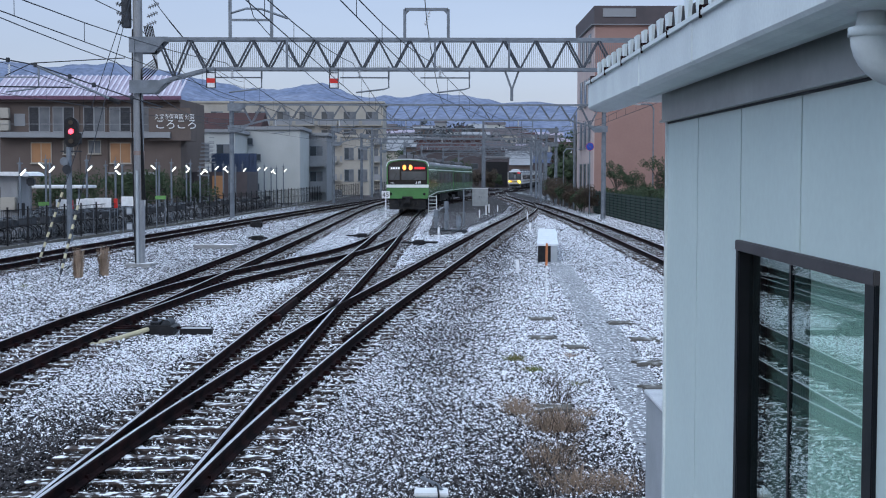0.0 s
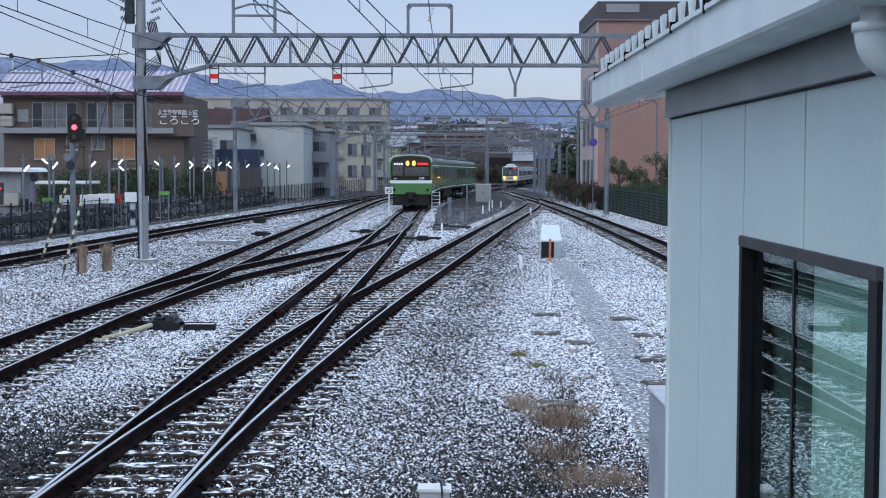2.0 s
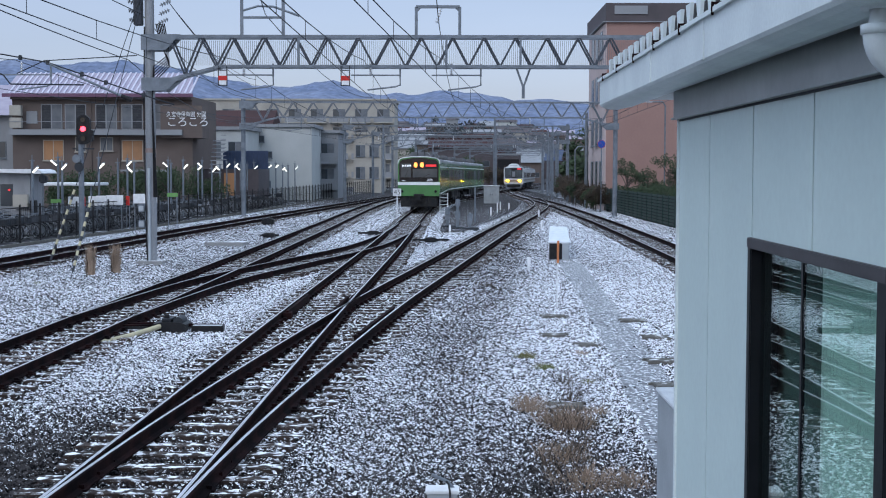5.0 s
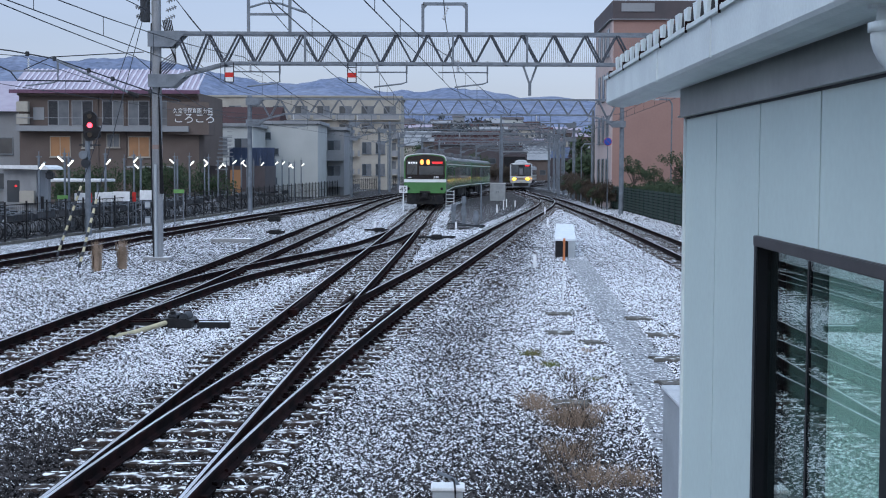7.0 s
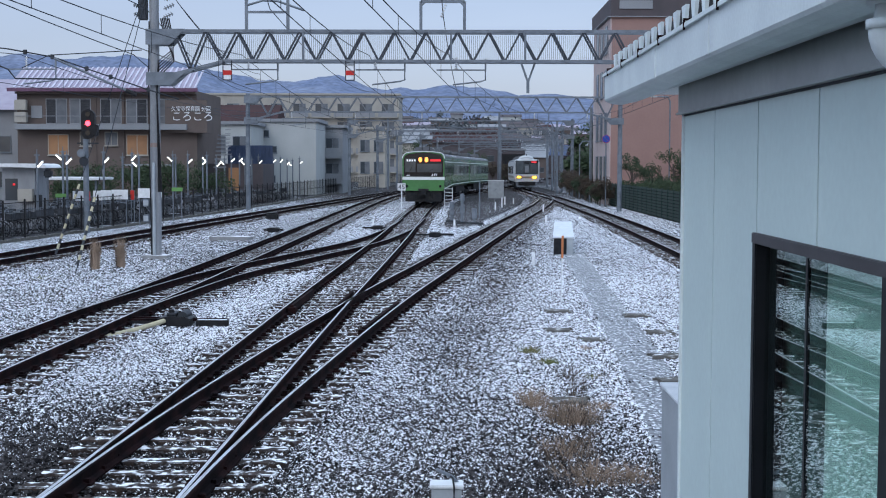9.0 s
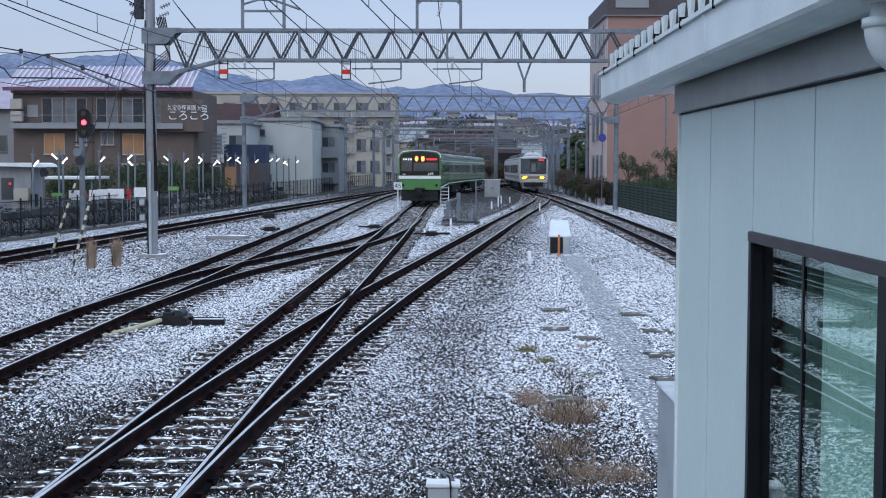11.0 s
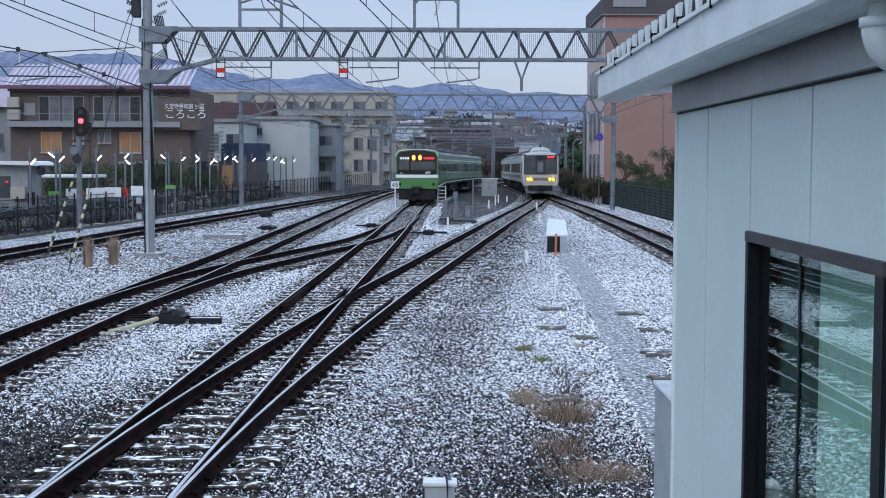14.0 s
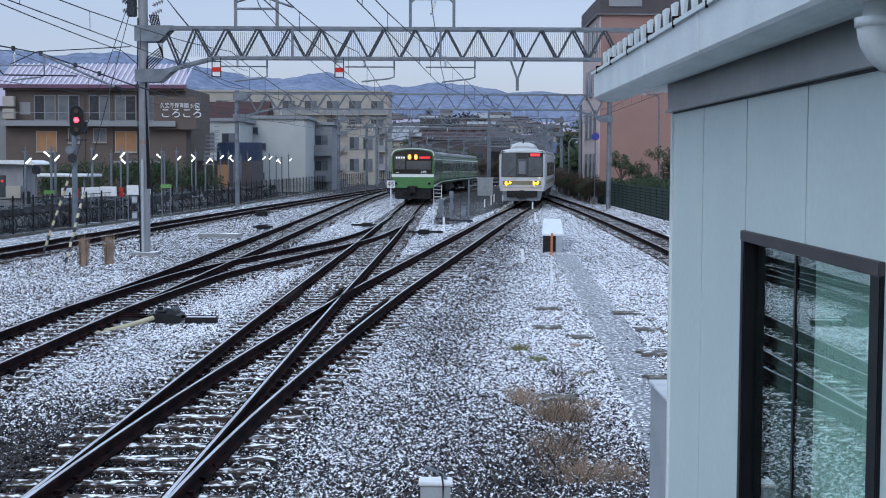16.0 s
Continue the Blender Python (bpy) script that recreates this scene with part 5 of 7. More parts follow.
    # sign letters on the end of the balcony wall
    for text, x, z, size in (("久宝寺保育園 分園", -20.95, 6.72, 0.42), ("ころころ", -20.95, 6.05, 0.78)):
        cu = bpy.data.curves.new("sign_letters", "FONT")
        cu.body, cu.size, cu.extrude = text, size, 0.02
        ob = new("sign_letters", cu)
        bpy.context.view_layer.update()
        me = bpy.data.meshes.new_from_object(ob.evaluated_get(bpy.context.evaluated_depsgraph_get()))
        bpy.data.objects.remove(ob)
        wdt = max((v.co.x for v in me.vertices), default=1) - min((v.co.x for v in me.vertices), default=0)
        me.transform(Matrix.Diagonal((2.85 / max(wdt, 0.01), 1, 1, 1)))
        me.materials.clear()
        me.materials.append(M["white"])
        o2 = new("sign_letters", me)
        o2.parent, o2.matrix_basis = h, pose(x, y - 0.66, z, 90)
    bpy.context.view_layer.update()


def block(name, label, x0, x1, y0, y1, z1, wall, cols, rows, z0=1.0, storey=2.8, win=(1.6, 1.3), side=None, balcony=False, parapet=0.3, category="building"):
    """A flat-roofed building with rows of windows on the side that faces the camera, and balconies if it has them."""
    h = thing(name, label, category)
    part("wall", box(bmesh.new(), x0, x1, y0, y1, -1.5, z1), M[wall], h)
    part("roof", box(bmesh.new(), x0 - 0.25, x1 + 0.25, y0 - 0.25, y1 + 0.25, z1, z1 + parapet), M["cream" if wall == "cream" else "grey_wall"], h)
    for r in range(rows):
        z = z0 + r * storey
        for c in range(cols):
            x = x0 + (x1 - x0) * (c + 0.5) / cols
            window_part(h, x, y0, z, win[0], win[1], "window")
            if balcony:
                b = part("balcony", box(bmesh.new(), x - win[0] * 0.8, x + win[0] * 0.8, y0 - 1.1, y0, z - 0.75, z - 0.6), M[wall], h)
                part("railing", box(bmesh.new(), x - win[0] * 0.8, x + win[0] * 0.8, y0 - 1.1, y0 - 1.05, z - 0.6, z + 0.35), M["grey_wall"], b)
        if side:
            n = max(1, int((y1 - y0) / 4))
            for c in range(n):
                window_part(h, x1 if side == "x+" else x0, y0 + (y1 - y0) * (c + 0.5) / n, z, win[0], win[1], "window", side)
    return h


def make_buildings():
    make_nursery()
    n = gabled("house", -49, 108, 14.5, 11, 7.2, "grey_wall", "house_roof")
    tagged(n, "grey house with a mauve pitched roof beside the nursery", "house")
    b = block("apartment_house", "cream five-storey apartment block with balconies", -44, -10.2, 232, 246, 14.6, "cream", 9, 4, 2.2, 3.1, (2.0, 1.6), balcony=True)
    b = block("white_house", "off-white three-storey house with few small windows", -19.6, -13.6, 130, 139, 6.9, "white_wall", 1, 0)
    for x, z, w_ in ((-18.2, 3.0, 0.5), (-18.9, 4.0, 0.4), (-17.6, 4.0, 0.4), (-18.4, 5.5, 0.5), (-17.8, 1.2, 0.5), (-18.2, 1.6, 0.45)):
        window_part(b, x, 130, z, w_, 0.55, "window", split=False)
    block("grey_house", "grey house with balconies behind the white one", -14.0, -11.9, 139.5, 150, 6.6, "grey_wall", 1, 2, 1.6, 2.6, (1.2, 1.3), balcony=True)
    block("white_house", "off-white house with blue sheet fence before it", -22.5, -18.6, 122, 130, 6.4, "white_wall", 2, 2, 1.4, 2.6, (1.2, 1.3), category="house")
    n = gabled("house", -25.6, 141, 6.2, 9, 7.0, "grey_wall", "maroon")
    tagged(n, "grey house with a dark red roof behind the white ones", "house")
    s = thing("sheet_fence", "dark blue corrugated sheet fence", "fence")
    part("sheet", box(bmesh.new(), -19.0, -15.3, 112, 112.1, 0, 4.4), M["blue_fence"], s)
    q = -18.9
    while q < -15.4:
        part("corrugation", beam(bmesh.new(), (q, 111.98, 0.1), (q, 111.98, 4.35), 0.1, 0.06), M["blue_fence"], s)
        q += 0.3
    block("pink_house", "pale house with a green upright sign", -13.0, -9.5, 176, 188, 7.4, "cream", 2, 2, 1.8, 2.8, (1.1, 1.4), category="house")
    # salmon building on the right
    h = block("office_building", "salmon tiled four-storey building with dark penthouse", 11.0, 32, 100, 112, 13.6, "brick_red", 1, 0, parapet=0.06)
    part("corner_wall", box(bmesh.new(), 10.96, 11.06, 99.96, 112.05, -0.2, 13.55), M["pink_wall"], h)
    for r in range(4):
        for yy in (102.5, 105.5, 108.5):
            window_part(h, 10.96, yy, 1.6 + 3.2 * r, 1.6, 1.9, "window", "x-")
    part("penthouse", box(bmesh.new(), 10.98, 33, 99.98, 114, 13.66, 15.0), M["dark_roof"], h)
    part("louvre", box(bmesh.new(), 11.6, 14.0, 99.9, 99.98, 14.2, 14.8), M["grey_wall"], h)
    # single posts in between
    for x, y, z in ((4.4, 150, 8.6), (5.6, 185, 8.2), (10.4, 108, 7.4), (10.6, 148, 7.6), (11.3, 166, 7.6), (12.3, 190, 7.8), (13.6, 212, 7.8), (6.6, 230, 8.4), (-8.6, 165, 8.4)):
        s = thing("catenary_post", "grey steel post with a bracket arm for the overhead wire", "catenary post", group="catenary posts", m=pose(x, y, 0))
        part("shaft", tube(bmesh.new(), [(0, 0, -1.0), (0, 0, z)], 0.14, 10, 0.11), M["steel"], s)
        part("bracket", beam(bmesh.new(), (0, 0, 6.3), (-2.2, 0, 5.9), 0.06), M["steel"], s)
        part("bracket", beam(bmesh.new(), (0, 0, 5.4), (-2.2, 0, 5.9), 0.05), M["steel"], s)
    # far low houses past the bend
    rng = random.Random(8)
    for i in range(60):
        y = rng.uniform(290, 640)
        x = rng.uniform(-0.06, 0.11) * y
        if -14 < (x - TRACK["branch"](min(y, 400))) < 12 and y < 400:
            continue
        w_, d_, z_ = rng.uniform(7, 15), rng.uniform(7, 12), rng.uniform(5, 10)
        gabled("house", x, y, w_, d_, z_, rng.choice(["grey_wall", "house_brown", "maroon", "dark_roof", "house_brown", "cream", "maroon"]), rng.choice(["dark_roof", "dark_roof", "grey_wall", "maroon", "blue_fence"]))
    block("red_house", "maroon building behind the green train", -7, 9, 330, 342, 11.0, "maroon", 6, 3, 2.0, 3.0, (1.6, 1.3))
    block("dark_shed", "dark shed with a deep opening beside the bend", 9.6, 15.4, 318, 326, 6.4, "dark_roof", 1, 0)
    # flat black panel; its colour stands for the dark inside the shed
    part("opening", box(bmesh.new(), 10.0, 15.0, 317.8, 318, -0.4, 5.4), M["black"], bpy.data.objects["dark_shed"], "black panel in place of a deep dark opening")
    for i, (x, y, hh, rr) in enumerate(((-9, 262, 8.0, 3.0), (-5, 270, 7.0, 2.6), (-1, 258, 6.2, 2.4), (3, 280, 6.0, 2.4), (6.5, 262, 4.2, 2.0), (8.5, 268, 3.6, 1.8), (10.2, 276, 3.2, 1.6), (26, 252, 6.5, 2.6), (22, 240, 5.5, 2.2))):
        make_tree("tree", x, y, hh, rr, "leaf_brown" if i % 3 else "leaf", "bare grey-brown winter tree beyond the bend", 1500, 140 + i, 0.2).location.z = -0.6
    make_hill()


HILL = way([(-140, 10), (-60, 30), (0, 34), (40, 33), (75, 26), (110, 14), (180, 2)])


def hill(x, y):
    """Height of the built-up slope below the mountains."""
    t = min(1.0, max(0.0, (y - 560) / 480))
    return max(-1.0, HILL(x * 1000 / y)) * t + 3.0 * noise.noise((x * 0.02, y * 0.02, 5)) * t - 1.0


def make_hill():
    bm = bmesh.new()
    rows = [[bm.verts.new((x, y, hill(x, y) if 560 < y < 1250 else -3.0)) for x in range(-200, 261, 10)] for y in range(540, 1271, 30)]
    for a, b in zip(rows, rows[1:]):
        for j in range(len(a) - 1):
            bm.faces.new((a[j], a[j + 1], b[j + 1], b[j]))
    tagged(part("hillside", bm, M["woods"], smooth=True), "wooded slope with houses below the mountains", "hill", kind="structure")
    rng = random.Random(77)
    for i in range(75):
        y = rng.uniform(600, 1080)
        x = rng.uniform(-0.05, 0.11) * y
        gabled("house", x, y, rng.uniform(8, 18), rng.uniform(7, 10), rng.uniform(4, 8), rng.choice(["grey_wall", "cream", "house_brown", "white_wall", "grey_wall"]),
               rng.choice(["dark_roof", "dark_roof", "grey_wall", "house_roof", "maroon"]), hill(x, y))
    co, faces = [], []
    g = np.random.default_rng(9)
    for _ in range(420):
        y = g.uniform(590, 1150)
        x = g.uniform(-0.06, 0.13) * y
        z, w, hh = hill(x, y), g.uniform(3, 6), g.uniform(4, 9)
        for _ in range(26):
            q = g.normal(size=3)
            q /= np.linalg.norm(q)
            c = np.array((x, y, z + hh * 0.55)) + q * np.array((w, w, hh * 0.5)) * g.random() ** 0.4
            k = len(co)
            co += [tuple(c + g.normal(size=3) * 0.9) for _ in range(3)]
            faces.append((k, k + 1, k + 2))
    me = bpy.data.meshes.new("far_woods")
    me.from_pydata(co, [], faces)
    me.materials.append(M["woods"])
    tagged(new("far_woods", me), "bare grey-green woods between the far houses", "woods", kind="stuff")


def gabled(name, x, y, w, d, z, wall, roof, base=0.0):
    """A far house with eaves, pitched roof and a few windows."""
    h = thing(name, "distant house with pitched roof among others", "house", group="distant houses")
    h.location.z = base
    part("wall", box(bmesh.new(), x, x + w, y, y + d, -3.0, z), M[wall], h)
    bm = bmesh.new()
    sec = [(y - 0.6, z - 0.1), (y + d / 2, z + d * 0.24), (y + d + 0.6, z - 0.1)]
    loft(bm, [[(x - 0.5, a, b) for a, b in sec], [(x + w + 0.5, a, b) for a, b in sec]])
    part("roof", bm, M[roof], h)
    k = int(w / 3.2)
    for r in range(int(z / 2.9)):
        for c in range(k):
            if base:
                q = x + w * (c + 0.5) / k
                part("window", box(bmesh.new(), q - 0.8, q + 0.8, y - 0.06, y, 1.0 + 2.8 * r, 2.2 + 2.8 * r), M["window"], h)
            else:
                window_part(h, x + w * (c + 0.5) / k, y, 1.0 + 2.8 * r, 1.5, 1.2, "window", split=False)
    return h


def make_mountains():
    for yy, amp, name in ((3300, 1.0, "mountain"), (4000, 1.12, "mountain")):
        bm = bmesh.new()
        rows = []
        prof = way([(-2200, 235), (-1000, 262), (-700, 250), (-430, 200), (-300, 214), (-180, 186), (0, 192), (150, 172), (300, 170), (600, 150), (2200, 110)])
        for i in range(260):
            x = -2600 + 5200 * i / 259
            k = (yy + 420) / 3300
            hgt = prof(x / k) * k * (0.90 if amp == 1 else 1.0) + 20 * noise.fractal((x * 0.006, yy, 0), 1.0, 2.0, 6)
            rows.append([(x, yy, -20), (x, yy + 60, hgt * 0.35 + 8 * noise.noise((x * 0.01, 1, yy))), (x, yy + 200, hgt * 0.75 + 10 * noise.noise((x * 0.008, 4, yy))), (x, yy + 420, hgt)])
        vs = [[bm.verts.new(p) for p in r] for r in rows]
        for a, b in zip(vs, vs[1:]):
            for j in range(3):
                bm.faces.new((a[j], b[j], b[j + 1], a[j + 1]))
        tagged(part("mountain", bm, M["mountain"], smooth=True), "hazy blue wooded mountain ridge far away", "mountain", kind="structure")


def make_backdrop():
    make_mountains()
    make_buildings()


# ---------------------------------------------------------------- things beside the tracks


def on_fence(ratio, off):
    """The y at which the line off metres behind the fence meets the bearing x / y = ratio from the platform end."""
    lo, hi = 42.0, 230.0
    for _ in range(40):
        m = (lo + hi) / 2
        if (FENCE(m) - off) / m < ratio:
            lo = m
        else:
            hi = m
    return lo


def make_fence():
    y = 44.0
    n = 0
    while y < 205:
        f = thing("mesh_fence", "dark wire mesh fence panel between steel posts along the bicycle park", "fence", group="bicycle park fence")
        a, b = Vector((FENCE(y), y, 0)), Vector((FENCE(y + 2.0), y + 2.0, 0))
        part("post", beam(bmesh.new(), a - Vector((0, 0, 0.1)), a + Vector((0, 0, 1.5)), 0.06), M["black"], f)
        for z in (0.12, 0.75, 1.38):
            part("rail", beam(bmesh.new(), a + Vector((0, 0, z)), b + Vector((0, 0, z)), 0.03), M["black"], f)
        bm = bmesh.new()
        k = 11 if y < 120 else 8
        for i in range(1, k):
            q = a.lerp(b, i / k)
            beam(bm, q + Vector((0, 0, 0.1)), q + Vector((0, 0, 1.4)), 0.009)
        tagged(part("mesh", bm, M["black"], f), kind="stuff")
        y += 2.0
        n += 1
    # low concrete kerb below
    bm = bmesh.new()
    for a, b in zip(range(40, 205, 5), range(45, 210, 5)):
        beam(bm, (FENCE(a), a, -0.04), (FENCE(b), b, -0.04), 0.2, 0.14)
    tagged(part("kerb", bm, M["dark_concrete"]), "low concrete kerb under the fence", "kerb", kind="structure")


def make_bicycles():
    b = thing("bicycle", "worn city bicycle with basket, parked close to others", "bicycle", group="parked bicycles")
    for y in (-0.55, 0.55):
        bm = bmesh.new()
        ring = [(0, y + 0.32 * math.cos(a), 0.33 + 0.32 * math.sin(a)) for a in [k * math.tau / 16 for k in range(17)]]
        tube(bm, ring, 0.018, 5)
        w = part("wheel", bm, M["rubber"], b)
        bm = bmesh.new()
        for k in range(6):
            a = k * math.pi / 6
            beam(bm, (0, y + 0.3 * math.cos(a), 0.33 + 0.3 * math.sin(a)), (0, y - 0.3 * math.cos(a), 0.33 - 0.3 * math.sin(a)), 0.006)
        part("spokes", bm, M["steel"], w)
        bm = bmesh.new()
        tube(bm, [(0, y + 0.36 * math.cos(a), 0.33 + 0.36 * math.sin(a)) for a in [0.3 + k * 0.35 for k in range(8)]], 0.022, 5)
        part("mudguard", bm, M["bike"], b)
    bm = bmesh.new()
    for p, q in (((0, 0.55, 0.33), (0, 0.1, 0.3)), ((0, 0.1, 0.3), (0, -0.42, 0.75)), ((0, 0.1, 0.3), (0, 0.22, 0.8)), ((0, 0.55, 0.33), (0, 0.2, 0.7)),
                 ((0, -0.55, 0.33), (0, -0.38, 0.95)), ((0, 0.2, 0.62), (0, -0.4, 0.68))):
        tube(bm, [p, q], 0.018, 6)
    part("frame", bm, M["bike"], b)
    bm = bmesh.new()
    tube(bm, [(-0.28, -0.2, 1.0), (-0.25, -0.36, 1.02), (0, -0.38, 0.97), (0.25, -0.36, 1.02), (0.28, -0.2, 1.0)], 0.014, 6)
    part("handlebar", bm, M["steel"], b)
    bm = bmesh.new()
    box(bm, -0.18, 0.18, -0.8, -0.5, 0.68, 0.95, 0.02)
    part("basket", bm, M["steel_dark"], b)
    bm = bmesh.new()
    loft(bm, [[(x * k, y, z) for x, z in ((-0.1, 0.82), (0.1, 0.82), (0.08, 0.88), (-0.08, 0.88))] for y, k in ((0.05, 0.4), (0.2, 0.8), (0.33, 1.0))])
    part("saddle", bm, M["rubber"], b)
    rng = random.Random(12)
    spots = []
    y = 45.5
    while y < 112:
        spots.append((y, 1.3 + rng.uniform(-0.1, 0.2)))
        if rng.random() < 0.75:
            spots.append((y + 0.2, 3.6 + rng.uniform(-0.2, 0.2)))
        if rng.random() < 0.5 and y < 90:
            spots.append((y + 0.1, 5.9 + rng.uniform(-0.2, 0.2)))
        y += 0.5 if y < 75 else 0.95
    for i, (y, off) in enumerate(spots):
        m = pose(FENCE(y) - off, y, 0.0, 0, rng.uniform(-12, 12), rng.uniform(45, 135) + (180 if rng.random() < 0.4 else 0))
        if i == 0:
            b.matrix_basis = m
        else:
            copy_thing(b, m)


def make_park_lamps():
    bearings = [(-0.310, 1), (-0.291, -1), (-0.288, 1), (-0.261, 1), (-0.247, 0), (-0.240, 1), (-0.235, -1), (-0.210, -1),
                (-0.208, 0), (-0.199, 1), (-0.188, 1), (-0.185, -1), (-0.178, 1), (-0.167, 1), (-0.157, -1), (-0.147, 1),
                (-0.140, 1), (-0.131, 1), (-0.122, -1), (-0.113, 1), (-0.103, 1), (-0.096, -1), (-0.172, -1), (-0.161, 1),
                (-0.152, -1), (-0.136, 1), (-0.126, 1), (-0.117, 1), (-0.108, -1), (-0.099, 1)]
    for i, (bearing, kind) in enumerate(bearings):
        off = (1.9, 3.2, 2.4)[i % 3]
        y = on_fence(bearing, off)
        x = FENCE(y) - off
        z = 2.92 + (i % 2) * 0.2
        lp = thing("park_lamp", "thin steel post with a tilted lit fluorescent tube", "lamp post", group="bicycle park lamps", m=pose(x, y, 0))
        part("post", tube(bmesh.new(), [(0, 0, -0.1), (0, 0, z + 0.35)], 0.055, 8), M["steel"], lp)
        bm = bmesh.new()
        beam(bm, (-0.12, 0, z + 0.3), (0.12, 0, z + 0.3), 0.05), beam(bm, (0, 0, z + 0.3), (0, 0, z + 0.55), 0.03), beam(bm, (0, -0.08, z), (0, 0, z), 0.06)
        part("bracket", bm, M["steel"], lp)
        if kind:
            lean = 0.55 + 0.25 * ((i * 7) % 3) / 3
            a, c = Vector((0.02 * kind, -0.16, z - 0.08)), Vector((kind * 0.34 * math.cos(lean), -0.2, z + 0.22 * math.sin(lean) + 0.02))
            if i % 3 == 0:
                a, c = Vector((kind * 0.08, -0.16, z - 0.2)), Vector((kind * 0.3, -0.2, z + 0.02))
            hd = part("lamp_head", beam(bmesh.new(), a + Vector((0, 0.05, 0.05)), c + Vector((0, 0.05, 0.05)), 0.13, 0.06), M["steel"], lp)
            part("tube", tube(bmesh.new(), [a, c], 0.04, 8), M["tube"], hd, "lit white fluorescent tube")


def make_park_clutter():
    s = thing("bicycle_shelter", "white flat-roofed bicycle shelter on thin posts", "shelter")
    part("roof", box(bmesh.new(), -20.7, -17.5, 66, 69, 2.06, 2.20, 0.03), M["white"], s)
    for x in (-20.5, -19.1, -17.7):
        part("post", tube(bmesh.new(), [(x, 66.3, -0.1), (x, 66.3, 2.08)], 0.05, 8), M["steel"], s)
    k = thing("parking_kiosk", "small grey kiosk with white curved roof and red lamp", "kiosk", m=pose(-19.1, 60, 0))
    sec = [(-1.0, 2.72), (-1.0, 2.86), (0.9, 2.86), (1.1, 2.80), (1.18, 2.68), (1.1, 2.66)]
    bm = bmesh.new()
    loft(bm, [[(x, -0.9, z) for x, z in sec], [(x, 1.4, z) for x, z in sec]])
    part("roof", bm, M["white"], k, "white roof with rounded eaves")
    part("wall", box(bmesh.new(), -0.9, 0.55, -0.5, 1.2, -0.1, 2.68, 0.01), M["concrete_pole"], k)
    part("window", box(bmesh.new(), -0.75, -0.2, -0.53, -0.5, 1.25, 2.2, 0.01), M["window"], k)
    part("counter", box(bmesh.new(), -0.15, 0.5, -0.75, -0.5, 1.2, 1.75, 0.02), M["cream"], k)
    part("red_lamp", tube(bmesh.new(), [(-0.35, -0.6, 1.95), (-0.35, -0.53, 1.95)], 0.05, 12), M["led_red"], k, "small lit red lamp")
    part("ticket_machine", box(bmesh.new(), 0.62, 0.84, -0.8, -0.4, -0.05, 1.5, 0.02), M["black"], k)
    part("floodlight", box(bmesh.new(), 0.95, 1.3, -0.6, -0.3, 2.25, 2.6, 0.06), M["steel_dark"], k)
    part("post", tube(bmesh.new(), [(1.05, -0.3, -0.1), (1.05, -0.3, 2.7)], 0.05, 8), M["steel"], k)
    for i, (bearing, z, w_, mt) in enumerate(((-0.280, 1.60, 0.50, "white"), (-0.2655, 1.62, 0.42, "white"), (-0.2595, 1.64, 0.46, "white"), (-0.2495, 1.66, 0.78, "white"), (-0.231, 1.72, 0.62, "white"), (-0.2215, 1.74, 0.4, "white"),
                                              (-0.292, 1.45, 0.6, "leaf_sign"), (-0.207, 1.75, 0.5, "leaf_sign"), (-0.2725, 1.55, 0.18, "red"), (-0.240, 1.60, 0.18, "red"))):
        y = 62.5 + i * 0.25
        x = bearing * y
        sg = thing("notice_board", "plain pale notice board on two legs in the bicycle park", "notice board", group="notice boards", m=pose(x, y, 0))
        part("board", box(bmesh.new(), -w_ / 2, w_ / 2, -0.02, 0.02, z - (0.18 if mt == "leaf_sign" else 0.45), z, 0.01), M[mt], sg)
        for k in (-1, 1):
            part("leg", beam(bmesh.new(), (k * w_ * 0.4, 0.03, 0), (k * w_ * 0.4, 0.03, z), 0.04), M["steel"], sg)


M["leaf_sign"] = material("light_green_board", (0.16, 0.34, 0.11), 0.5)


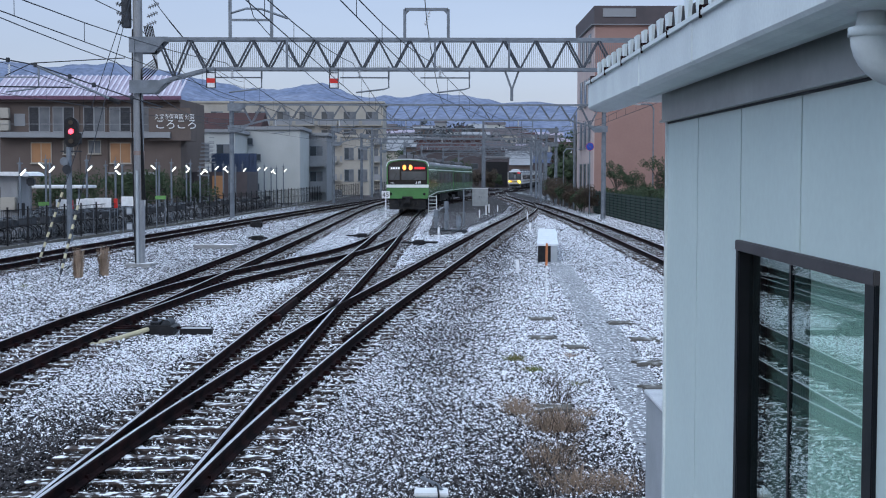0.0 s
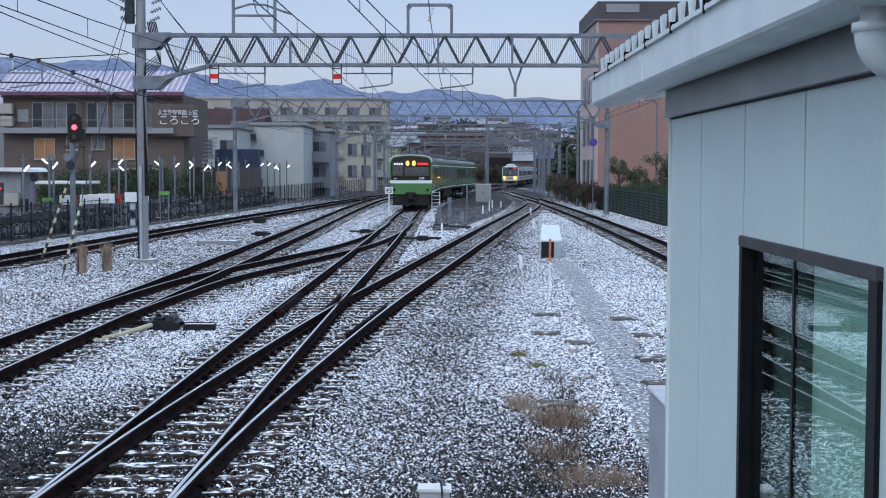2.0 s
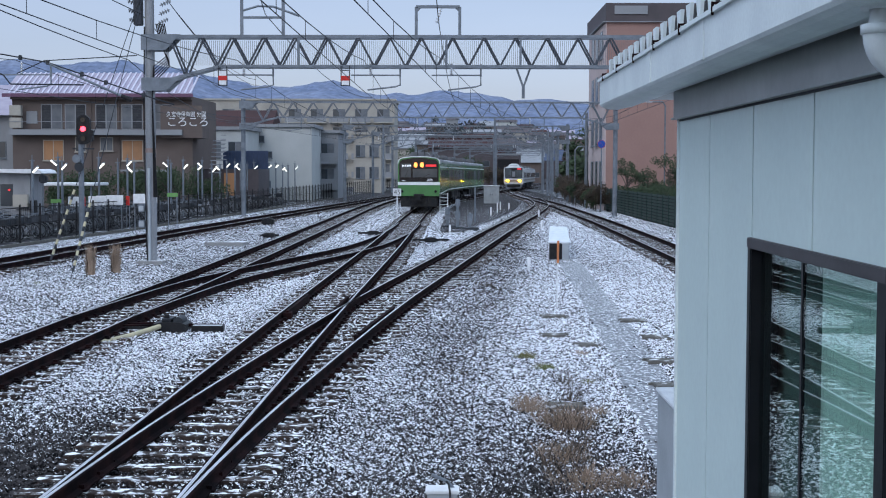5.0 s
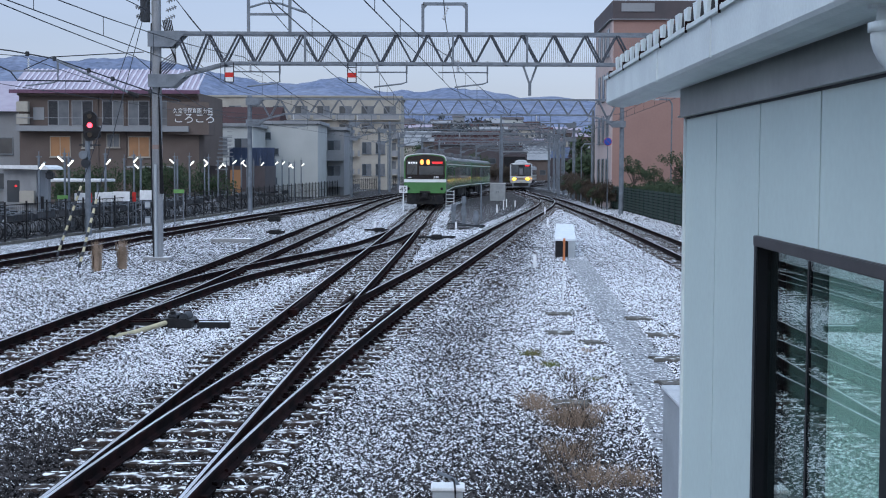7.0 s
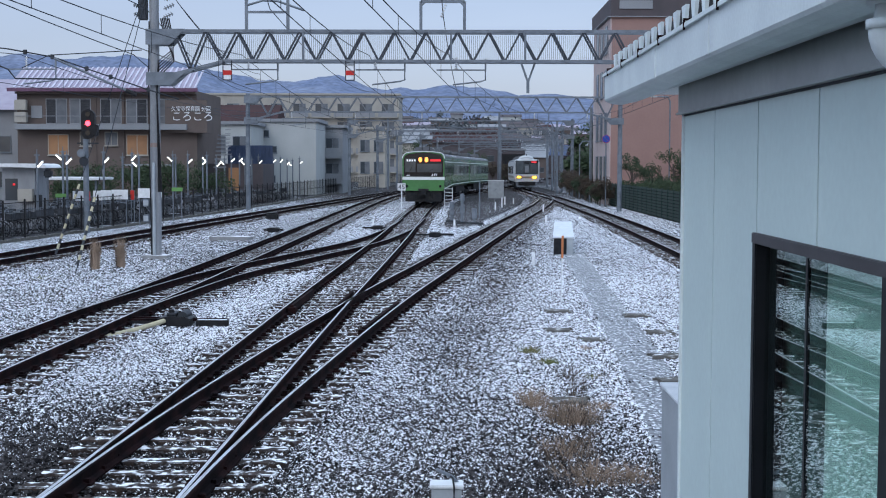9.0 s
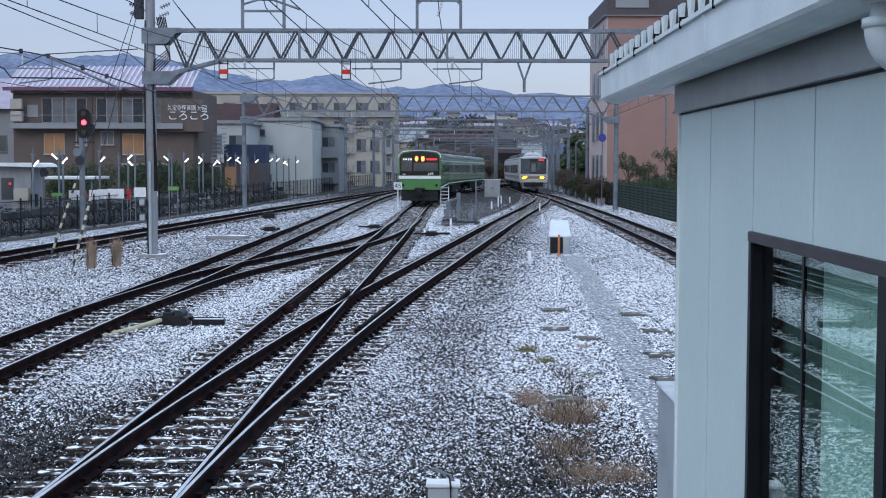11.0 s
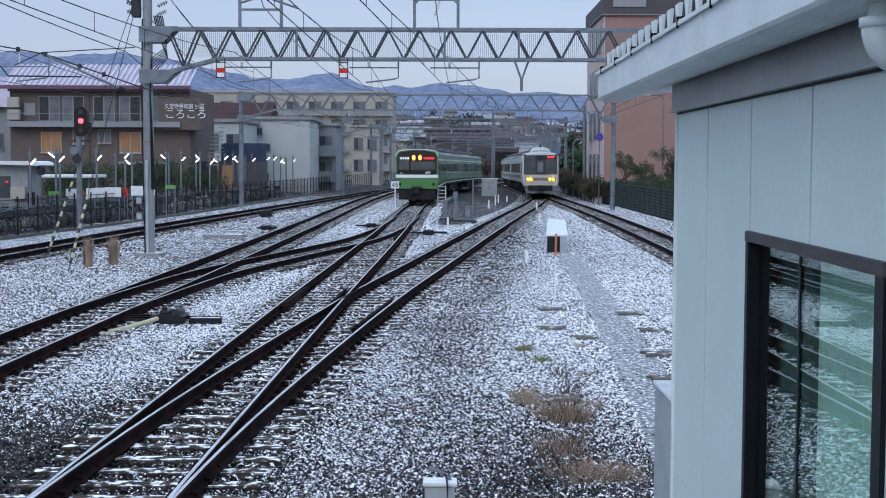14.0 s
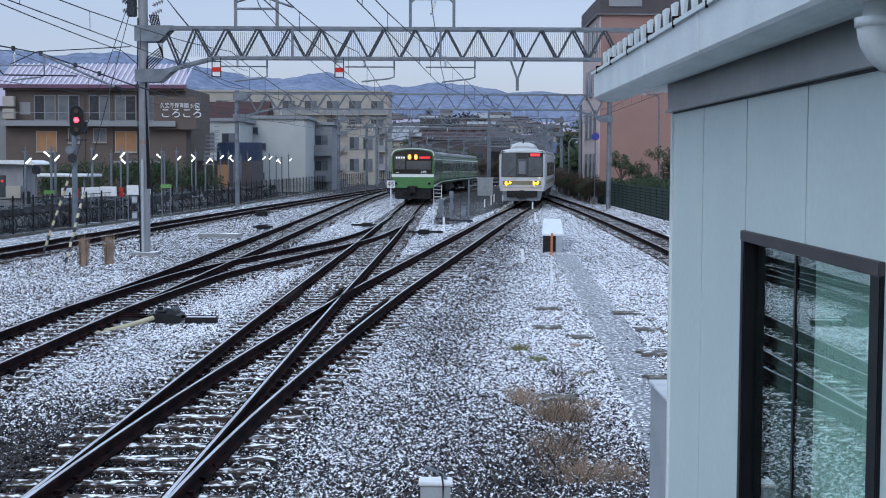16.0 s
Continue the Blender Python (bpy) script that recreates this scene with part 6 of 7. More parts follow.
def make_signal():
    s = thing("railway_signal", "tall signal post with black oval head lit red", "signal", m=pose(-15.75, 57.5, 0))
    part("post", tube(bmesh.new(), [(0, 0, -0.1), (0, 0, 3.9)], 0.13, 14, 0.11), M["steel"], s)
    bm = bmesh.new()
    ring = []
    for k in range(24):
        a = k * math.tau / 24
        ring.append((0.29 * math.cos(a), 4.52 + 0.33 * math.copysign(1, math.sin(a)) * (1 if abs(math.sin(a)) > 0.05 else 0) + 0.29 * math.sin(a)))
    loft(bm, [[(x, -0.15, z) for x, z in ring], [(x, 0.05, z) for x, z in ring]])
    hd = part("signal_head", bm, M["black"], s)
    hd.location.x = 0.14
    for z in (4.15, 4.55, 4.93):
        lit = z == 4.55
        part("lens", tube(bmesh.new(), [(0.0, -0.18, z), (0.0, -0.14, z)], 0.11, 18), M["lamp_red"] if lit else M["train_black"], hd, "glowing red lens" if lit else "")
        bm = bmesh.new()
        tube(bm, [(0.16 * math.cos(a), -0.3, z + 0.16 * math.sin(a)) for a in [0.2 + k * 0.35 for k in range(9)]], 0.012, 4)
        part("hood", bm, M["black"], hd)
    bm = bmesh.new()
    box(bm, 0.30, 0.56, -0.2, 0.05, 4.02, 4.50, 0.03)
    part("side_indicator", bm, M["black"], s)
    bm = bmesh.new()
    beam(bm, (-0.35, 0, 3.72), (0.55, 0, 3.72), 0.06), beam(bm, (0, 0, 3.7), (0, 0, 4.0), 0.1)
    part("bracket", bm, M["steel_dark"], s)
    bm = bmesh.new()
    tube(bm, [(-0.12, -0.3, 3.3), (-0.12, -0.05, 3.3)], 0.18, 16, 0.15)
    part("lamp", bm, M["steel"], s)
    bm = bmesh.new()
    tube(bm, [(0.0, -0.34, 2.95), (0.02, -0.05, 3.0)], 0.2, 16, 0.12)
    part("horn", bm, M["steel_dark"], s)


def make_mast_fittings():
    t = thing("pole_fittings", "dark transformer boxes, insulators and cables on the portal post", "pole fittings", m=pose(-9.35, 42, 0))
    for z in (1.66, 1.18):
        bm = bmesh.new()
        box(bm, -0.36, -0.17, -0.22, -0.02, z - 0.12, z + 0.12, 0.02)
        bx = part("switch_box", bm, M["steel"], t)
        part("lid", box(bmesh.new(), -0.34, -0.19, -0.235, -0.22, z - 0.08, z + 0.08, 0.005), M["cabinet"], bx)
    part("conduit", tube(bmesh.new(), [(-0.02, -0.2, -0.05), (-0.02, -0.2, 2.9)], 0.045, 10), M["cabinet"], t, "pale cable conduit")
    bm = bmesh.new()
    box(bm, -0.45, -0.2, -0.2, 0.1, 7.25, 8.3, 0.02)
    part("perforated_box", bm, M["steel_dark"], t)
    for i in range(4):
        for sx in (-1, 1):
            part("insulator", insulator(bmesh.new(), (sx * (0.28 + 0.02 * i), -0.1 + 0.05 * i, 7.3 + 0.28 * i), (sx * (0.6 + 0.03 * i), -0.1 + 0.05 * i, 7.45 + 0.28 * i), 4, 0.075), M["concrete_pole"], t)
    for k in range(6):
        o = 0.22 + 0.05 * k
        part("cable", tube(bmesh.new(), [(o, -0.1, 7.3), (o + 0.12, -0.12, 6.7), (o + 0.3 - 0.03 * k, -0.1, 6.3 - 0.06 * k), (0.15, -0.15, 6.0 - 0.1 * k), (0.1, -0.19, 5.0), (0.12 + 0.02 * k, -0.18, 2.0)], 0.02, 6), M["black"], t)
    part("cable", tube(bmesh.new(), [(-0.12, -0.17, 7.2), (-0.15, -0.19, 5), (-0.14, -0.19, 3), (-0.1, -0.19, 0.0)], 0.02, 6), M["black"], t)
    part("rust_band", tube(bmesh.new(), [(0, 0, 3.37), (0, 0, 3.50)], 0.172, 14), M["faded_band"], t, "faded rusty band")
    for x, lab in ((-7.05, "sign"), (-3.32, "sign")):
        s = thing("hanging_marker", "red and white framed marker board hung under the portal", "marker sign", group="hanging markers", m=pose(x, 41.6, 0))
        part("board", box(bmesh.new(), -0.13, 0.13, -0.01, 0.02, 5.42, 5.86), M["white"], s)
        part("red_band", box(bmesh.new(), -0.13, 0.13, -0.016, -0.01, 5.56, 5.70), M["red"], s)
        for k in (-1, 1):
            part("frame_bar", beam(bmesh.new(), (k * 0.13, 0, 5.4), (k * 0.13, 0, 6.0), 0.03), M["steel_dark"], s)
        for z in (5.41, 5.87):
            part("frame_bar", beam(bmesh.new(), (-0.13, 0, z), (0.13, 0, z), 0.03), M["steel_dark"], s)
    # tensioned wires that end short of the post, with an insulated rod
    w = thing("tension_wire", "dark tensioned wires with clamps and a grey insulated rod", "overhead wire")
    for pts, rad in ((((-19.0, 40, 6.9), (-13.2, 40, 6.2), (-11.9, 40, 5.97), (-9.1, 40, 5.02), (-8.2, 40, 4.75)), 0.022), (((-14.0, 40, 5.95), (-13.2, 40, 5.6), (-13.0, 40, 5.34), (-10.85, 40, 5.32)), 0.025),
                     (((-12.8, 40, 5.65), (-12.0, 40, 6.02), (-9.35, 40.3, 6.2)), 0.016)):
        part("wire", tube(bmesh.new(), pts, rad, 6), M["wire"], w)
    part("rod", tube(bmesh.new(), [(-11.9, 40, 5.95), (-9.75, 40, 5.0)], 0.035, 8), M["steel"], w, "grey rod")
    part("insulator", tube(bmesh.new(), [(-9.75, 40, 5.0), (-9.45, 40, 4.87)], 0.06, 10), M["black"], w)
    for x, z in ((-12.7, 6.11), (-11.9, 5.97), (-10.9, 5.63), (-10.2, 5.39), (-9.1, 5.02)):
        part("clamp", box(bmesh.new(), x - 0.05, x + 0.05, 39.95, 40.05, z - 0.07, z + 0.07, 0.015), M["steel_dark"], w)
    # striped guards on the stay wires
    top = Vector((-9.35, 42, 8.9))
    for x, y in ((-11.84, 39.5), (-10.02, 35.4)):
        g = thing("stay_wire", "stay wire with a yellow and black striped guard tube", "stay wire", group="stay wires")
        a = Vector((x, y, -0.05))
        d = (top - a).normalized()
        part("wire", tube(bmesh.new(), [a, top], 0.012, 5), M["wire"], g)
        for k in range(14):
            part("stripe", tube(bmesh.new(), [a + d * (0.3 + 0.155 * k), a + d * (0.3 + 0.155 * (k + 1))], 0.038, 8), M["yellow"] if k % 2 else M["steel_dark"], g)


def blades(bm, x, y, z, n, h, spread, lean, rng, w=0.012):
    for _ in range(n):
        a = rng.uniform(0, math.tau)
        r = spread * math.sqrt(rng.random())
        bx, by = x + r * math.cos(a), y + r * math.sin(a)
        hh = h * rng.uniform(0.45, 1.0)
        l_ = lean * rng.uniform(0.2, 1.0)
        b2 = rng.uniform(0, math.tau)
        p0, p1 = Vector((bx, by, z)), Vector((bx + l_ * hh * 0.4 * math.cos(b2), by + l_ * hh * 0.4 * math.sin(b2), z + hh * 0.6))
        p2 = Vector((bx + l_ * hh * math.cos(b2), by + l_ * hh * math.sin(b2), z + hh))
        s = Vector((math.cos(a + 1.3), math.sin(a + 1.3), 0)) * w / 2
        v = [bm.verts.new(q) for q in (p0 - s, p0 + s, p1 + s * 0.8, p1 - s * 0.8, p2)]
        bm.faces.new((v[0], v[1], v[2], v[3])), bm.faces.new((v[3], v[2], v[4]))
    return bm


def make_weeds():
    rng = random.Random(21)
    for x, y in ((-10.1, 37.7), (-9.62, 38.6)):
        part_ = tagged(part("dry_reed", blades(bmesh.new(), x, y, -0.1, 260, 0.95, 0.13, 0.22, rng, 0.02), M["dry_grass"]), "upright clump of dry tan reeds", "dry grass", group="dry reeds")
    for x, y, n, h, sp, mt in ((1.28, 15.4, 620, 0.30, 0.38, "dry_grass"), (0.92, 16.4, 260, 0.30, 0.22, "dry_grass"), (0.98, 12.9, 60, 0.50, 0.34, "leaf_brown"), (1.1, 13.6, 200, 0.28, 0.3, "dry_grass"), (1.45, 17.0, 60, 0.42, 0.2, "leaf_brown"), (1.35, 15.2, 90, 0.48, 0.3, "leaf_brown"), (1.72, 16.2, 130, 0.15, 0.15, "dry_grass"), (1.25, 12.4, 300, 0.26, 0.35, "dry_grass"),
                               (1.11, 21.0, 300, 0.16, 0.16, "olive_grass"), (1.32, 19.9, 300, 0.13, 0.18, "olive_grass"), (1.85, 18.6, 160, 0.1, 0.15, "olive_grass"), (1.5, 18.4, 70, 0.32, 0.2, "leaf_brown"),
                               (1.2, 13.5, 60, 0.45, 0.25, "leaf_brown"), (1.62, 12.4, 130, 0.25, 0.2, "dry_grass"), (2.0, 21.5, 110, 0.12, 0.15, "dry_grass"), (0.55, 22, 160, 0.1, 0.5, "leaf_brown"), (0.75, 29, 200, 0.12, 0.6, "leaf_brown"),
                               (0.1, 19.5, 140, 0.12, 0.35, "leaf_brown"), (1.0, 34.0, 220, 0.14, 0.6, "leaf_brown"), (-10.6, 34.5, 90, 0.12, 0.2, "olive_grass")):
        tagged(part("weed", blades(bmesh.new(), x, y, -0.09, n, h, sp, 1.4, rng, 0.007), M[mt]),
               {"dry_grass": "withered straw-coloured weed tuft in the ballast", "olive_grass": "low olive green weed in the snow", "leaf_brown": "thin brown weed stalks in the ballast"}[mt], "weed", group="weeds")


def make_small_things():
    # snowy path with lids beside it
    bm = bmesh.new()
    fx = way([(9, 2.1), (15, 2.42), (21.3, 2.80), (35.5, 3.37), (41.9, 3.62), (46, 3.78)])
    ys = [9 + 0.9 * k for k in range(41)]
    for a, b in zip(ys[:-1], ys[1:]):
        w_ = 0.36
        loft(bm, [[(fx(q) - w_ + 0.03 * noise.noise((q, 1, 0)), q, -0.12), (fx(q) + w_ + 0.03 * noise.noise((q, 5, 0)), q, -0.12), (fx(q) + w_, q, -0.055), (fx(q) - w_, q, -0.055)] for q in (a + 0.004, b - 0.004)])
    tagged(part("cable_path", bm, M["path"]), "narrow snow-covered concrete walkway along the ballast", "path", kind="structure")
    for x, y, w_ in ((1.75, 23.8, 0.42), (1.96, 26.9, 0.42), (2.2, 22.5, 0.3), (1.38, 16.6, 0.42), (3.45, 26.2, 0.42), (3.5, 23.6, 0.42), (3.15, 20.6, 0.4), (2.9, 18.2, 0.4)):
        l_ = thing("duct_lid", "weathered concrete duct lid rimmed with snow", "lid", group="duct lids", m=pose(x, y, -0.07, 0, 0, random.Random(x).uniform(-5, 5)))
        part("slab", box(bmesh.new(), -w_ / 2, w_ / 2, -0.17, 0.17, 0, 0.055, 0.01), M["dark_concrete"], l_)
        for k in (-1, 1):
            part("rim", box(bmesh.new(), -w_ / 2 - 0.05, w_ / 2 + 0.05, k * 0.20 - 0.02, k * 0.20 + 0.02, 0, 0.05, 0.008), M["dark_concrete"], l_)
    # long covered duct with a black end
    d = thing("cable_duct", "long low white-topped duct box with black front end", "duct box")
    for name, x0, x1, z0, z1, mt, e in (("body", 3.06, 3.70, -0.1, 0.5, "cabinet", 0), ("cover", 3.03, 3.73, 0.5, 0.55, "snow", 0.04)):
        bm = bmesh.new()
        loft(bm, [[(x0 + o, y, z0), (x1 + o, y, z0), (x1 + o, y, z1), (x0 + o, y, z1)] for y, o in ((44.0 - e, 0), (50, 0.45), (56 + e, 0.9))])
        part(name, bm, M[mt], d, "cover under smooth snow" if name == "cover" else "")
    part("front_panel", box(bmesh.new(), 3.07, 3.48, 43.97, 44.0, -0.02, 0.5), M["black"], d)
    part("front_panel", box(bmesh.new(), 3.49, 3.69, 43.97, 44.0, -0.02, 0.5), M["cabinet"], d)
    p = thing("marker_pole", "thin pole, orange above and rusty white below", "marker pole", m=pose(2.17, 28.7, 0))
    part("shaft", tube(bmesh.new(), [(0, 0, -0.1), (0.012, 0, 0.9)], 0.016, 8), M["white"], p)
    part("top", tube(bmesh.new(), [(0.012, 0, 0.9), (0.02, 0, 1.37)], 0.024, 8), M["orange"], p, "orange painted top")
    for x, y, h in ((2.19, 39.95, 0.42), (5.2, 84, 0.6), (4.0, 100, 0.6), (4.35, 68, 0.5), (-3.9, 62, 0.5), (-0.2, 62, 0.5), (2.9, 92, 0.9), (2.3, 86, 0.7), (3.3, 98, 0.8)):
        s = thing("marker_stake", "short white marker stake in the ballast", "stake", group="marker stakes", m=pose(x, y, 0))
        part("stake", box(bmesh.new(), -0.045, 0.045, -0.045, 0.045, -0.15, h * 0.75, 0.012), M["white"], s)
    # control box at the near edge
    c = thing("junction_box", "small pale grey junction box with a bent pipe on top", "junction box", m=pose(-0.09, 10.75, 0))
    part("body", box(bmesh.new(), -0.12, 0.12, -0.09, 0.09, -0.1, 0.29, 0.008), M["cabinet"], c)
    part("lid", box(bmesh.new(), -0.135, 0.135, -0.105, 0.105, 0.29, 0.32, 0.008), M["white"], c)
    part("pipe", tube(bmesh.new(), [(-0.08, -0.02, 0.43), (0.04, 0, 0.37), (0.09, 0.02, 0.31)], 0.014, 8), M["steel"], c)
    part("cable", tube(bmesh.new(), [(0.02, 0, 0.38), (0.05, -0.03, 0.36), (0.06, -0.11, 0.31), (0.06, -0.11, 0.1)], 0.008, 6), M["black"], c)
    # point machine and rods
    m = thing("point_machine", "black point machine with rods beside the second track", "point machine", m=pose(-5.05, 24.4, 0))
    bm = bmesh.new()
    loft(bm, [[(-0.30, q, -0.04), (-0.32, q, 0.10), (-0.18, q, 0.13), (0.16, q, 0.13), (0.27, q, 0.09), (0.25, q, -0.04)] for q in (-0.28, 0.28)])
    part("body", bm, M["black"], m)
    part("cover", box(bmesh.new(), -0.20, 0.02, -0.22, 0.16, 0.13, 0.19, 0.03), M["steel_dark"], m)
    part("motor_cover", tube(bmesh.new(), [(0.12, -0.24, 0.14), (0.12, 0.2, 0.14)], 0.085, 14), M["steel_dark"], m)
    part("crank_cap", tube(bmesh.new(), [(-0.1, -0.1, 0.19), (-0.1, -0.1, 0.25)], 0.05, 10), M["black"], m)
    for a, b_ in (((-1.0, -0.12, 0.05), (-0.3, -0.12, 0.06)), ((0.2, 0.05, 0.05), (0.85, 0.05, 0.05)), ((-0.95, 0.2, 0.05), (-0.3, 0.2, 0.06))):
        part("rod", beam(bmesh.new(), a, b_, 0.07, 0.05), M["rail_side"], m)
    for a, b_ in ((-1.0, -0.42), (0.34, 0.92)):
        part("slide_bed", box(bmesh.new(), a, b_, -0.16, 0.0, -0.08, 0.06, 0.01), M["black"], m)
        part("snow_strip", box(bmesh.new(), a + 0.03, b_ - 0.03, -0.14, -0.02, 0.058, 0.068, 0.004), M["snow"], m, "thin snow on the slide bed")
    part("pipe", tube(bmesh.new(), [(-0.2, -0.28, 0.06), (-0.33, -0.55, 0.03), (-0.55, -1.1, -0.01), (-0.95, -2.0, -0.05)], 0.045, 8), M["yellow"], m, "pale bent cable pipe")
    for x, y, w_ in ((-0.95, 54.5, 1.5), (-3.6, 60.5, 1.4), (-7.9, 58.0, 0.8)):
        r = thing("point_rods", "dark point rods and small crank lying in the ballast", "point rods", group="point rods", m=pose(x, y, 0))
        part("rod", beam(bmesh.new(), (-w_ / 2, 0, 0.06), (w_ / 2, 0.2, 0.06), 0.06, 0.08), M["black"], r)
        part("crank", box(bmesh.new(), -0.25, 0.25, -0.25, 0.3, -0.03, 0.16, 0.04), M["black"], r)
    t = thing("ballast_bag", "small dark covered box beside the outer tracks", "equipment box", m=pose(-9.85, 72, 0))
    bm = bmesh.new()
    box(bm, -0.32, 0.32, -0.3, 0.3, -0.1, 0.3, 0.08)
    part("body", bm, M["black"], t)
    t = thing("cable_trough", "grey concrete cable trough lid lying in snow", "cable trough", m=pose(-8.7, 52, 0, 0, 0, -8))
    part("lid", box(bmesh.new(), -0.75, 0.75, -0.35, 0.35, -0.06, 0.1, 0.02), M["concrete"], t)
    # ladder, dwarf signal, post and cabinet between the trains
    l_ = thing("step_ladder", "white steel step stand beside the green train", "steps", m=pose(-0.70, 90.2, 0))
    for k in (-1, 1):
        part("stile", beam(bmesh.new(), (k * 0.26, 0, -0.1), (k * 0.26, 0.35, 1.35), 0.05), M["white"], l_)
    for k in range(6):
        part("tread", box(bmesh.new(), -0.26, 0.26, 0.06 * k - 0.06, 0.06 * k + 0.12, 0.1 + 0.23 * k, 0.14 + 0.23 * k), M["white"], l_)
    for x, y, h in ((0.16, 66.5, 1.45), (-0.35, 68.5, 1.0), (0.75, 66, 0.75)):
        s = thing("track_equipment_post", "grey lineside equipment post with a rounded head", "equipment post", group="equipment posts", m=pose(x, y, 0))
        part("post", tube(bmesh.new(), [(0, 0, -0.1), (0, 0, h - 0.3)], 0.07, 10), M["steel"], s)
        bm = bmesh.new()
        tube(bm, [(0, 0, h - 0.34), (0, 0, h - 0.28), (0, 0, h - 0.1), (0, 0, h)], 0.13, 14, 0.10)
        part("head", bm, M["steel"], s)
        part("box", box(bmesh.new(), -0.12, 0.12, -0.14, 0.05, h * 0.35, h * 0.6, 0.02), M["steel"], s)
        part("foot", box(bmesh.new(), -0.3, 0.45, -0.2, 0.2, -0.1, 0.08, 0.02), M["steel_dark"], s)
    s = thing("slim_post", "slim grey steel post between the tracks", "post", m=pose(1.12, 74, 0))
    part("shaft", tube(bmesh.new(), [(0, 0, -0.1), (0, 0, 2.0)], 0.04, 8), M["steel"], s)
    c = thing("relay_cabinet", "light grey steel relay cabinet with two doors", "cabinet", m=pose(3.2, 118, 0))
    part("body", box(bmesh.new(), -0.66, 0.66, -0.4, 0.4, -0.1, 1.48, 0.02), M["cabinet"], c)
    for k in (-1, 1):
        dr = part("door", box(bmesh.new(), min(0.02 * k, 0.62 * k), max(0.02 * k, 0.62 * k), -0.42, -0.4, 0.08, 1.42, 0.005), M["cabinet"], c)
        part("handle", box(bmesh.new(), k * 0.08 - 0.015, k * 0.08 + 0.015, -0.45, -0.42, 0.7, 0.85), M["steel_dark"], dr)
    part("roof", box(bmesh.new(), -0.7, 0.7, -0.45, 0.45, 1.48, 1.53, 0.01), M["white"], c)
    b = thing("speed_board", "small white speed board with a black number on a post", "sign", m=pose(-3.72, 88.5, 0))
    part("post", tube(bmesh.new(), [(0, 0, -0.1), (0, 0, 1.2)], 0.035, 8), M["white"], b)
    bd = part("board", box(bmesh.new(), -0.27, 0.27, -0.03, 0.0, 1.18, 1.66, 0.06), M["white"], b)
    cu = bpy.data.curves.new("speed_number", "FONT")
    cu.body, cu.size, cu.extrude, cu.align_x = "45", 0.44, 0.004, "CENTER"
    ob = new("speed_number", cu)
    bpy.context.view_layer.update()
    me = bpy.data.meshes.new_from_object(ob.evaluated_get(bpy.context.evaluated_depsgraph_get()))
    bpy.data.objects.remove(ob)
    me.materials.clear()
    me.materials.append(M["black"])
    o2 = new("speed_number", me)
    o2.parent, o2.matrix_basis = bd, pose(0, -0.036, 1.27, 90)


M["dark_concrete"] = material("damp_dark_concrete", (0.10, 0.095, 0.085), 0.9, 0, (0.15, 0.14, 0.125), 6, amount=0.2, bump=0.4, snow=0.15)


def make_tree(name, x, y, h, r, mat, label, n=900, seed=1, leaf=0.16, trunk=0.3):
    rng = random.Random(seed)
    t = thing(name, label, "tree" if name == "tree" else "shrub", m=pose(x, y, -0.05 + grade(x, y)))
    bm = bmesh.new()
    tube(bm, [(0, 0, -0.3), (0.05, 0.02, h * 0.35), (0.0, 0.05, h * 0.75)], 0.035 * h, 8, 0.012 * h)
    tips = []
    for k in range(9):
        a, z = rng.uniform(0, math.tau), h * rng.uniform(trunk * 0.5, 0.65)
        e = (r * 0.75 * math.cos(a), r * 0.75 * math.sin(a), z + h * rng.uniform(0.1, 0.3))
        tube(bm, [(0, 0, z), (e[0] * 0.5, e[1] * 0.5, (z + e[2]) / 2 + 0.1), e], 0.012 * h, 5, 0.004 * h)
        tips.append(e)
    part("trunk", bm, M["bark"], t)
    bm = bmesh.new()
    clumps = [(Vector(e) + Vector((rng.uniform(-1, 1), rng.uniform(-1, 1), rng.uniform(-0.5, 0.8))) * r * 0.35, r * rng.uniform(0.25, 0.5)) for e in tips for _ in range(2)]
    clumps += [(Vector((rng.uniform(-0.4, 0.4) * r, rng.uniform(-0.4, 0.4) * r, h * rng.uniform(trunk, 0.95))), r * rng.uniform(0.3, 0.5)) for _ in range(6)]
    for _ in range(n):
        c, cr_ = rng.choice(clumps)
        d = Vector((rng.gauss(0, 1), rng.gauss(0, 1), rng.gauss(0, 1))).normalized() * cr_ * rng.random() ** 0.4
        q = c + d
        if q.z < 0.05:
            continue
        s = leaf * rng.uniform(0.6, 1.3)
        u = Vector((rng.gauss(0, 1), rng.gauss(0, 1), rng.gauss(0, 1))).normalized()
        w_ = u.orthogonal().normalized()
        v = [bm.verts.new(p) for p in (q - u * s, q + w_ * s * 0.45, q + u * s, q - w_ * s * 0.45)]
        bm.faces.new(v)
    part("crown", bm, M[mat], t)
    return t


